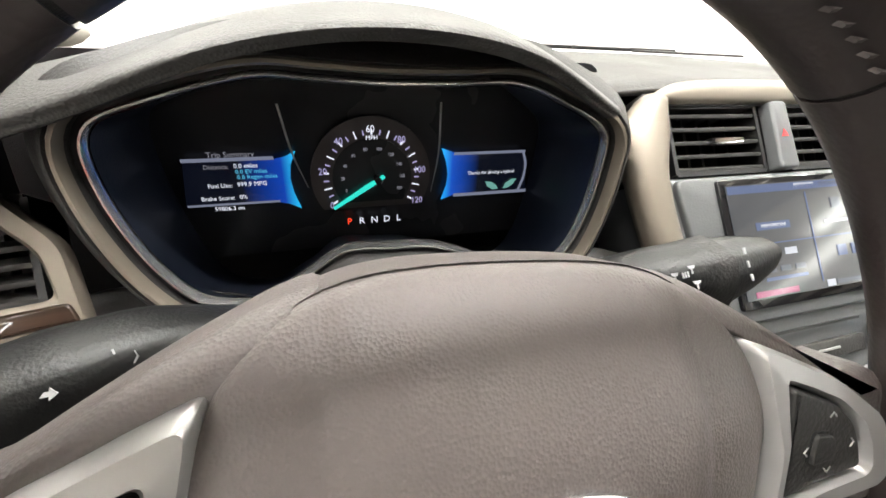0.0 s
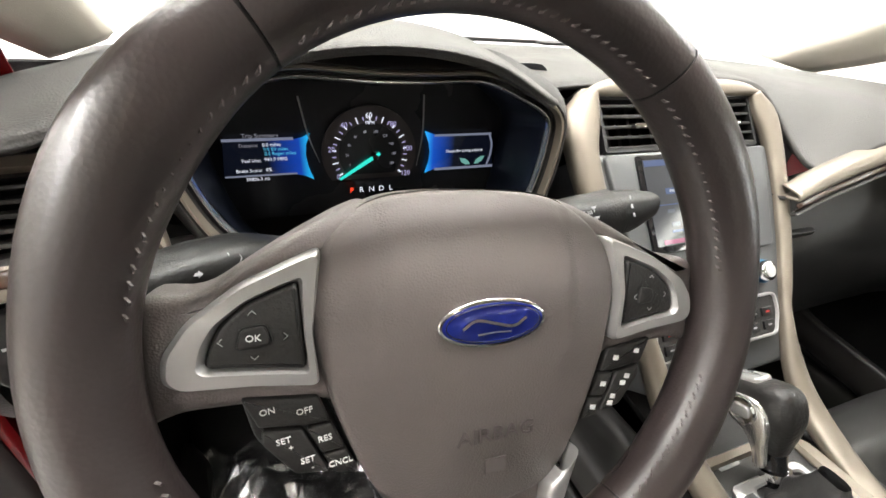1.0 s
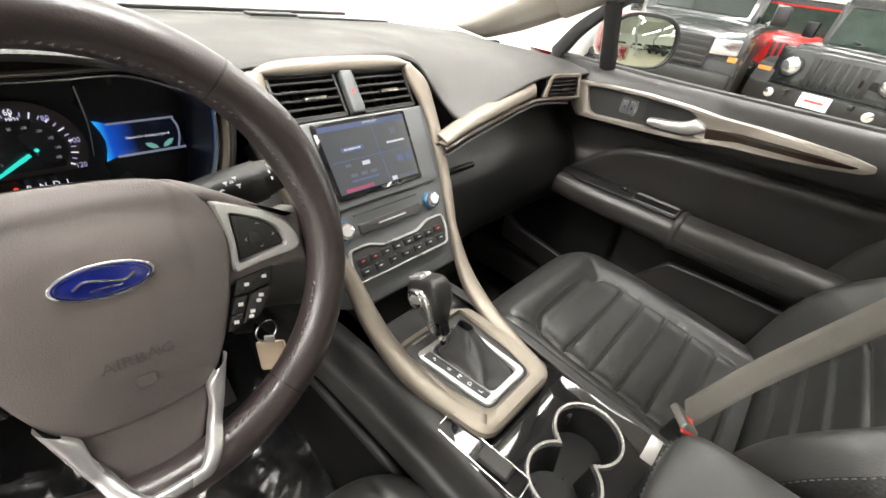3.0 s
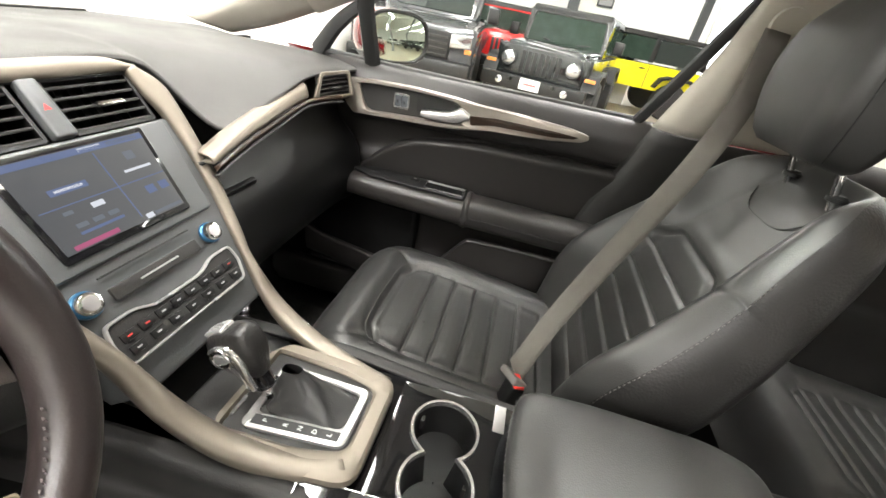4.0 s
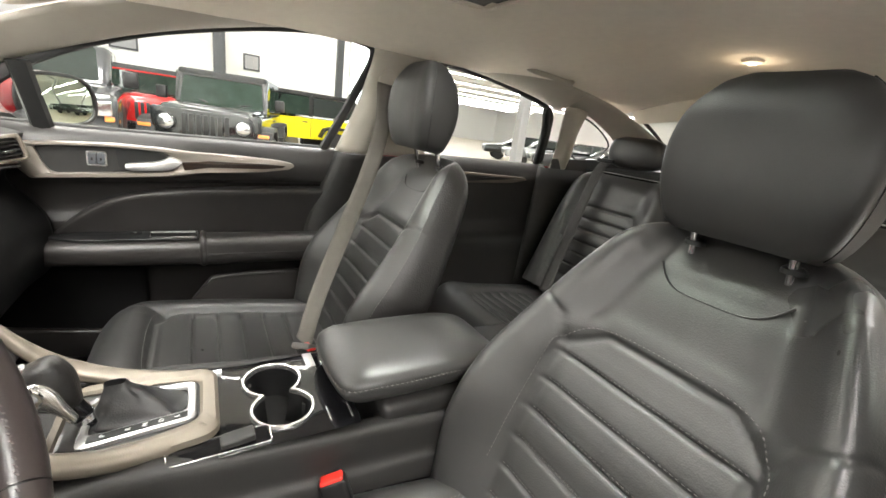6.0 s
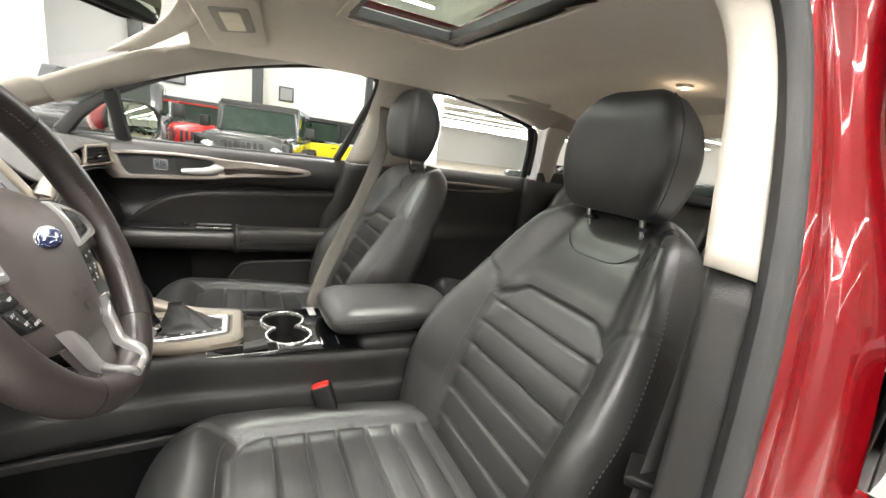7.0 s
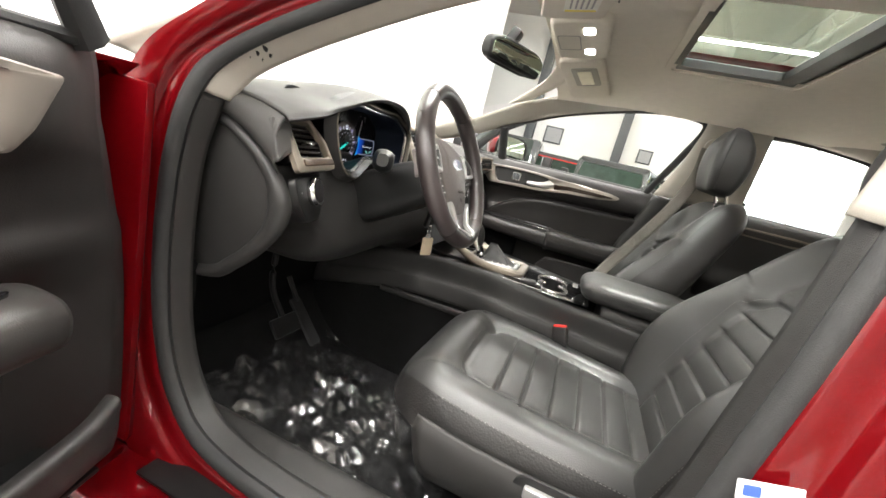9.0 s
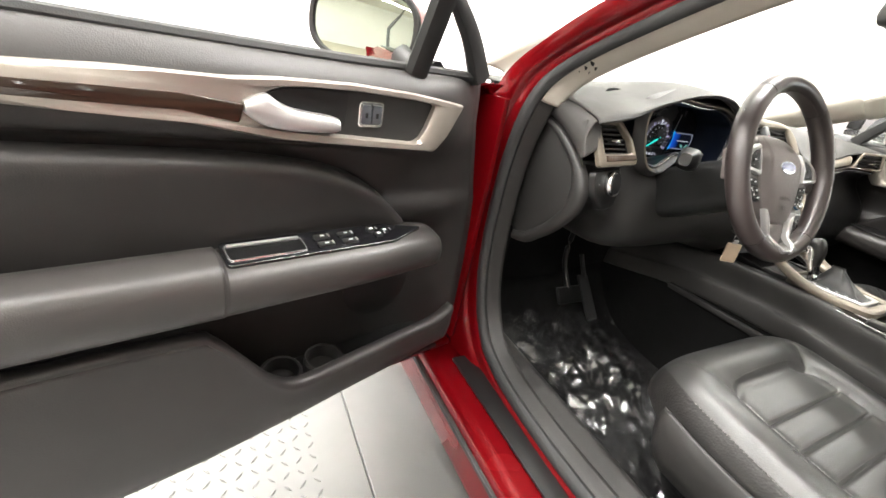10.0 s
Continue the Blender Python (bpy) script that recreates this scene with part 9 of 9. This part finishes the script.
# sticker on the pillar
stk = thing("tyre_sticker", "small white and blue label on the red door pillar", "sticker")
sm_ = axes((-0.8075, -0.098, 0.752), (0.12, -0.96, 0.2), (0.05, 0.2, 0.97))
slab("paper", rect(0.060, 0.022, 0.002), 0.0008, sm_, WHITE_PRINT, stk)
slab("mark", rect(0.016, 0.012, 0.002, -0.016, 0.0), 0.0005, sm_ @ pose(0, 0, 0.0008), mat("sticker_blue", (0.04, 0.10, 0.4), 0.5, bump=0), stk)
# bellows of the door wiring
bl = thing("wiring_bellows", "black ribbed rubber bellows between pillar and door", "cable")
for k in range(9):
    rr_ = 0.020 if k % 2 else 0.014
    lathe("rib", [(0.012, -0.004), (rr_, 0.0), (0.012, 0.004)], pose(-0.80 - 0.010 * k, 0.86, 0.70, 0, 90, 0), RUBBER, bl, "", 14)

# ---- parked vehicles in the showroom ----
TYRE = mat("tyre_rubber", (0.025, 0.025, 0.025), 0.7, var=0.2, bump=0.3, grain=80)
BLACK_PAINT = mat("black_car_paint", (0.018, 0.020, 0.020), 0.25, 0.2, var=0.05, scale=2, bump=0, coat=1.0)
GREY_PAINT = mat("grey_car_paint", (0.060, 0.062, 0.066), 0.28, 0.3, var=0.05, scale=2, bump=0, coat=1.0)
YELLOW_PAINT = mat("yellow_car_paint", (0.75, 0.66, 0.01), 0.3, 0.0, var=0.04, scale=2, bump=0, coat=1.0)
RED_PAINT = mat("bright_red_car_paint", (0.55, 0.015, 0.015), 0.3, 0.1, var=0.04, scale=2, bump=0, coat=1.0)
SILVER_PAINT = mat("silver_car_paint", (0.45, 0.46, 0.47), 0.28, 0.6, var=0.04, scale=2, bump=0, coat=1.0)
WHITE_PAINT = mat("white_car_paint", (0.74, 0.74, 0.73), 0.3, 0.0, var=0.03, scale=2, bump=0, coat=1.0)
CAR_GLASS = mat("dark_car_glass", (0.020, 0.026, 0.024), 0.05, 0.0, var=0.05, scale=2, bump=0, coat=1.0)
GREEN_GLASS = mat("greenish_car_glass", (0.020, 0.034, 0.026), 0.12, 0.0, var=0.5, scale=5, bump=0, coat=0.25)
LENS = mat("headlamp_lens", (0.42, 0.43, 0.44), 0.15, 0.85, var=0.1, scale=30, bump=0, coat=1.0)
AMBER = mat("amber_lens", (0.75, 0.26, 0.06), 0.25, bump=0)
WHEEL_STEEL = mat("dark_alloy", (0.10, 0.10, 0.10), 0.35, 0.7, bump=0)


def road_wheel(parent, x, y, r, w, side):
    t = lathe("wheel", [(r * 0.62, -w / 2), (r * 0.93, -w / 2), (r, -w / 2 + 0.03), (r, w / 2 - 0.03), (r * 0.93, w / 2), (r * 0.62, w / 2)], pose(x, y, r, 0, 90, 0), TYRE, parent, "black tyre", 28)
    lathe("rim", [(r * 0.62, w / 2 - 0.01), (r * 0.55, w / 2 - 0.05), (r * 0.20, w / 2 - 0.03), (0.001, w / 2 - 0.02)], pose(x, y, r, 0, 90 * side, 0), WHEEL_STEEL, t, "alloy rim", 24)
    for k in range(5):
        a = 72 * k
        rbox("spoke", (r * 0.45, r * 0.12, 0.03), pose(x, y, r, 0, 90 * side, 0) @ pose(0, 0, 0, 0, 0, a) @ pose(r * 0.35, 0, w / 2 - 0.03), SILVER_PAINT, t, "", 0.006, 1)


def off_roader(name, label, paint, top_mat, m, glass=GREEN_GLASS):
    """A boxy off-road car; front towards -y, wheels on z 0."""
    c = thing(name, label, "car", "parked cars")
    W = 0.76
    slab("tub", rounded([(-W, 0.10), (W, 0.10), (W, 3.75), (-W, 3.75)], 0.06), 0.52, pose(0, 0, 0.60), paint, c, "boxy body tub", 0.03)
    slab("bonnet", rounded([(-0.60, 0.02), (0.60, 0.02), (0.70, 1.25), (-0.70, 1.25)], 0.10), 0.16, pose(0, 0, 1.02, 2.0, 0, 0), paint, c, "flat bonnet", 0.07)
    g_ = slab("grille", rounded([(-0.68, 0.0), (0.68, 0.0), (0.66, 0.36), (0.58, 0.46), (-0.58, 0.46), (-0.66, 0.36)], 0.06), 0.08, axes((0, 0.06, 0.66), (1, 0, 0), (0, 0.05, 1)), paint, c, "slotted grille panel", 0.02)
    for k in range(7):
        rbox("slot", (0.062, 0.012, 0.32), pose(-0.285 + 0.095 * k, -0.022, 0.90, -3, 0, 0), BLACK, g_, "", 0.02, 2)
    for s in (-1, 1):
        lathe("headlamp", [(0.105, 0.0), (0.105, 0.03), (0.092, 0.04), (0.05, 0.055), (0.001, 0.06)], axes((s * 0.515, -0.020, 0.92), (1, 0, 0), (0, 0.05, 1)), LENS, c, "round clear headlamp", 24)
        lathe("headlamp_ring", [(0.118, -0.01), (0.118, 0.025), (0.104, 0.03)], axes((s * 0.515, -0.020, 0.92), (1, 0, 0), (0, 0.05, 1)), BLACK, c, "", 24)
        fl = [(0.0, 0.02), (0.12, 0.24), (0.30, 0.30), (0.82, 0.30), (1.05, 0.16), (1.12, 0.0), (1.05, 0.0), (0.85, 0.22), (0.35, 0.24), (0.16, 0.18), (0.06, 0.0)]
        slab("front_flare", fl, 0.24, axes((s * (0.93 if s > 0 else 0.69), 0.02, 0.66), (0, 1, 0), (0, 0, 1)) @ pose(0, 0, -0.24 if s > 0 else -0.24), BLACK, c, "black wheel flare", 0.02)
        slab("rear_flare", fl, 0.20, axes((s * (0.93 if s > 0 else 0.73), 2.55, 0.66), (0, 1, 0), (0, 0, 1)) @ pose(0, 0, -0.20), BLACK, c, "black wheel flare", 0.02)
        rbox("turn_lamp", (0.16, 0.03, 0.05), pose(s * 0.80, 0.0, 0.84), AMBER, c, "amber turn lamp", 0.01)
        rbox("door_mirror", (0.16, 0.10, 0.20), pose(s * 0.93, 1.28, 1.32), BLACK, c, "black door mirror", 0.03)
        road_wheel(c, s * 0.80, 0.55, 0.40, 0.25, s)
        road_wheel(c, s * 0.80, 3.05, 0.40, 0.25, s)
        slab("side_window", rounded([(1.42, 0.0), (2.30, 0.0), (2.30, 0.46), (1.62, 0.46)], 0.04), 0.012, axes((s * 0.735, 0, 1.18), (0, 1, 0), (0, 0, 1)) @ pose(0, 0, -0.006), glass, c, "side window")
        slab("side_window", rounded([(2.42, 0.0), (3.55, 0.0), (3.48, 0.46), (2.42, 0.46)], 0.04), 0.012, axes((s * 0.735, 0, 1.18), (0, 1, 0), (0, 0, 1)) @ pose(0, 0, -0.006), CAR_GLASS, c, "side window")
        rbox("pillar", (0.05, 0.09, 0.60), pose(s * 0.70, 1.33, 1.40, -12, 0, 0), paint, c, "", 0.01)
        rbox("door_line", (0.004, 0.012, 0.50), pose(s * (W + 0.001), 2.36, 0.88), BLACK, c, "", 0)
        rbox("door_handle", (0.03, 0.14, 0.03), pose(s * (W + 0.012), 2.20, 1.02), BLACK, c, "", 0.008)
    slab("windscreen", rounded([(-0.66, 0.0), (0.66, 0.0), (0.61, 0.48), (-0.61, 0.48)], 0.04), 0.02, axes((0, 1.25, 1.16), (1, 0, 0), (0, 0.22, 1)), glass, c, "flat windscreen")
    ring_slab("windscreen_frame", rounded([(-0.72, -0.05), (0.72, -0.05), (0.67, 0.55), (-0.67, 0.55)], 0.05), rounded([(-0.66, 0.0), (0.66, 0.0), (0.61, 0.48), (-0.61, 0.48)], 0.04), 0.05, axes((0, 1.25, 1.16), (1, 0, 0), (0, 0.22, 1)) @ pose(0, 0, -0.02), paint, c, "windscreen frame", 0.01)
    slab("top", rounded([(-0.70, 1.33), (0.70, 1.33), (0.72, 3.60), (-0.72, 3.60)], 0.08), 0.10, pose(0, 0, 1.66), top_mat, c, "hard top roof", 0.04)
    for s in (-1, 1):
        rbox("roof_post", (0.05, 0.12, 0.52), pose(s * 0.71, 2.36, 1.42), top_mat, c, "", 0.01)
        rbox("roof_post", (0.05, 0.12, 0.52), pose(s * 0.70, 3.58, 1.42), top_mat, c, "", 0.01)
    rbox("bumper", (1.66, 0.18, 0.20), pose(0, -0.18, 0.60), BLACK, c, "black steel bumper", 0.03)
    for s in (-1, 1):
        lathe("fog_lamp", [(0.055, 0.0), (0.055, 0.02), (0.001, 0.03)], axes((s * 0.52, -0.272, 0.61), (1, 0, 0), (0, 0, 1)), LENS, c, "round fog lamp", 16)
    # bonnet ridge and latches, wipers, tow hooks, tow bar
    slab("bonnet_ridge", rounded([(-0.34, 0.10), (0.34, 0.10), (0.44, 1.16), (-0.44, 1.16)], 0.12), 0.03, pose(0, 0, 1.172, 2.0, 0, 0), paint, c, "raised middle of the bonnet", 0.025)
    for s in (-1, 1):
        rbox("bonnet_latch", (0.05, 0.16, 0.07), pose(s * 0.63, 0.34, 1.13), BLACK, c, "black bonnet latch", 0.015)
        tube("wiper", [(s * 0.10 - 0.05, 1.20, 1.19), (s * 0.25, 1.235, 1.24), (s * 0.42 + 0.05, 1.245, 1.27)], 0.010, BLACK, c, "black wiper", n=8, sides=6)
        rbox("tow_hook", (0.05, 0.14, 0.06), pose(s * 0.34, -0.31, 0.66), BLACK, c, "black tow hook", 0.015)
        rbox("front_seat_back", (0.42, 0.12, 0.50), pose(s * 0.34, 1.95, 1.36, 10, 0, 0), BLACK, c, "dark seat behind the screen", 0.05)
    rbox("cowl", (1.30, 0.10, 0.04), pose(0, 1.19, 1.165), BLACK, c, "black cowl", 0.01)
    rbox("plate", (0.32, 0.012, 0.16), pose(-0.02, -0.280, 0.62), WHITE_PRINT, c, "white front plate", 0.004)
    rbox("plate_bar", (0.20, 0.004, 0.03), pose(-0.02, -0.288, 0.62), mat("plate_red", (0.5, 0.08, 0.08), 0.5, bump=0), c, "", 0)
    c.matrix_world = m
    return c


def pickup(name, label, paint, m):
    c = thing(name, label, "pickup truck", "parked cars")
    prof = [(0.0, 0.62), (0.0, 1.10), (0.10, 1.20), (1.45, 1.30), (5.4, 1.32), (5.4, 0.62)]
    slab("body", rounded(prof, 0.08), 1.86, axes((-0.93, 0, 0), (0, 1, 0), (0, 0, 1)), paint, c, "grey body", 0.08)
    slab("cab", rounded([(1.30, 1.28), (2.05, 1.86), (3.45, 1.88), (3.72, 1.30)], 0.10), 1.56, axes((-0.78, 0, 0), (0, 1, 0), (0, 0, 1)), paint, c, "crew cab", 0.10)
    for s in (-1, 1):
        slab("side_window", rounded([(1.62, 1.34), (2.12, 1.76), (2.55, 1.78), (2.55, 1.34)], 0.04), 0.012, axes((s * 0.785, 0, 0), (0, 1, 0), (0, 0, 1)) @ pose(0, 0, -0.006), CAR_GLASS, c, "side window")
        slab("side_window", rounded([(2.65, 1.34), (2.65, 1.78), (3.35, 1.78), (3.52, 1.34)], 0.04), 0.012, axes((s * 0.785, 0, 0), (0, 1, 0), (0, 0, 1)) @ pose(0, 0, -0.006), CAR_GLASS, c, "side window")
        slab("arch", [(0.45 + 0.56 * math.cos(a) + 0.5, 0.52 + 0.56 * math.sin(a)) for a in np.linspace(-0.2, math.pi + 0.2, 20)], 0.06, axes((s * 0.93, 0, 0), (0, 1, 0), (0, 0, 1)) @ pose(0, 0, -0.05), BLACK, c, "black wheel arch", 0.01)
        slab("headlamp", rounded([(-0.16, -0.10), (0.16, -0.08), (0.16, 0.10), (-0.16, 0.08)], 0.03), 0.05, axes((s * 0.72, -0.015, 1.02), (1, 0, 0), (0, 0, 1)), LENS, c, "headlamp", 0.015)
        rbox("turn_lamp", (0.10, 0.04, 0.06), pose(s * 0.84, 0.0, 0.90), AMBER, c, "amber lamp", 0.01)
        rbox("door_mirror", (0.20, 0.10, 0.24), pose(s * 1.02, 1.65, 1.42), BLACK, c, "black door mirror", 0.04)
        road_wheel(c, s * 0.80, 0.95, 0.42, 0.27, s)
        road_wheel(c, s * 0.80, 4.35, 0.42, 0.27, s)
    gr = slab("grille", rounded([(-0.56, 0.74), (0.56, 0.74), (0.58, 1.12), (-0.58, 1.12)], 0.06), 0.06, axes((0, -0.01, 0), (1, 0, 0), (0, 0, 1)), BLACK, c, "black grille", 0.02)
    for k in range(4):
        rbox("grille_bar", (1.05, 0.02, 0.03), pose(0, -0.075, 0.80 + 0.08 * k), DARK, gr, "", 0.006)
    rbox("bumper", (1.86, 0.24, 0.26), pose(0, -0.10, 0.62), BLACK, c, "black bumper", 0.06)
    slab("windscreen", rounded([(-0.66, 0.0), (0.66, 0.0), (0.60, 0.78), (-0.60, 0.78)], 0.06), 0.012, axes((0, 1.385, 1.345), (1, 0, 0), (0, 0.79, 0.61)), CAR_GLASS, c, "raked windscreen")
    c.matrix_world = m
    return c


def saloon(paint, label):
    c = thing("parked_car", label, "car", "parked cars in rows")
    prof = [(0.0, 0.35), (0.0, 0.66), (0.15, 0.78), (1.15, 0.90), (3.7, 0.98), (4.6, 0.92), (4.65, 0.40)]
    slab("body", rounded(prof, 0.12), 1.76, axes((-0.88, 0, 0), (0, 1, 0), (0, 0, 1)), paint, c, "car body", 0.12)
    slab("cabin_glass", rounded([(1.20, 0.90), (1.95, 1.38), (3.20, 1.40), (4.10, 0.95)], 0.10), 1.46, axes((-0.73, 0, 0), (0, 1, 0), (0, 0, 1)), CAR_GLASS, c, "dark windows", 0.10)
    slab("roof", rounded([(1.92, 1.37), (2.1, 1.42), (3.1, 1.43), (3.35, 1.37)], 0.03), 1.36, axes((-0.68, 0, 0), (0, 1, 0), (0, 0, 1)), paint, c, "roof", 0.03)
    for s in (-1, 1):
        slab("headlamp", rect(0.34, 0.14, 0.05), 0.05, axes((s * 0.60, -0.01, 0.68), (1, 0, 0), (0, 0.2, 1)), LENS, c, "headlamp", 0.02)
        rbox("pillar", (0.03, 0.07, 0.46), pose(s * 0.745, 2.65, 1.17, 0, -s * 4, 0), paint, c, "", 0.01)
        road_wheel(c, s * 0.76, 0.85, 0.33, 0.22, s)
        road_wheel(c, s * 0.76, 3.65, 0.33, 0.22, s)
    rbox("grille", (0.80, 0.03, 0.16), pose(0, -0.01, 0.58), BLACK, c, "black grille", 0.02)
    return c


FZ = FLOOR_Z
off_roader("off_road_car", "black off-road car with round headlamps and slotted grille", BLACK_PAINT, BLACK, pose(6.7, 0.20, FZ, 0, 0, -103))
off_roader("off_road_car", "bright yellow two-door off-road car with a black top", YELLOW_PAINT, BLACK, pose(11.28, 0.20, FZ, 0, 0, -172))
off_roader("off_road_car", "red off-road car with a black top", RED_PAINT, BLACK, pose(9.6, 1.05, FZ, 0, 0, -84))
pickup("pickup_truck", "grey pickup truck with black bumper and wheel arches", GREY_PAINT, pose(6.1, 2.10, FZ, 0, 0, -86))
paints = (BLACK_PAINT, SILVER_PAINT, WHITE_PAINT, GREY_PAINT, BLACK_PAINT)
labels = ("black parked car in the showroom row", "silver parked car in the showroom row", "white parked car in the showroom row", "grey parked car in the showroom row", "black parked car in the showroom row")
protos = [saloon(p_, l_) for p_, l_ in zip(paints[:4], labels)]
spots = [(6.6 + 2.6 * k, -11.5 - 0.5 * k, 150) for k in range(6)] + [(-3.0 + 3.0 * k, -19.5, 170) for k in range(9)] + [(4.0 + 3.2 * k, -28.0, 180) for k in range(8)]
for k, (x_, y_, a_) in enumerate(spots):
    p_ = protos[(k * 3 + k // 4) % 4]
    if k < 4:
        protos[k].matrix_world = pose(x_, y_, FZ, 0, 0, a_)
    else:
        copy_thing(p_, pose(x_, y_, FZ, 0, 0, a_))
# a framed picture and a wall speaker on the white wall
for nm, lab, y_, z_, w_, h_ in (("wall_sign", "small dark framed sign on the white wall", 1.75, 2.15, 0.55, 0.50), ("wall_sign", "small dark framed sign on the white wall", -0.95, 2.1, 0.4, 0.4)):
    sg = thing(nm, lab, "sign", "wall signs")
    rbox("frame", (0.04, w_, h_), pose(12.17, y_, z_), COLUMN_BLACK, sg, "", 0.008)
    rbox("sheet", (0.01, w_ - 0.08, h_ - 0.08), pose(12.147, y_, z_), COLUMN_GREY, sg, "grey printed sheet", 0)
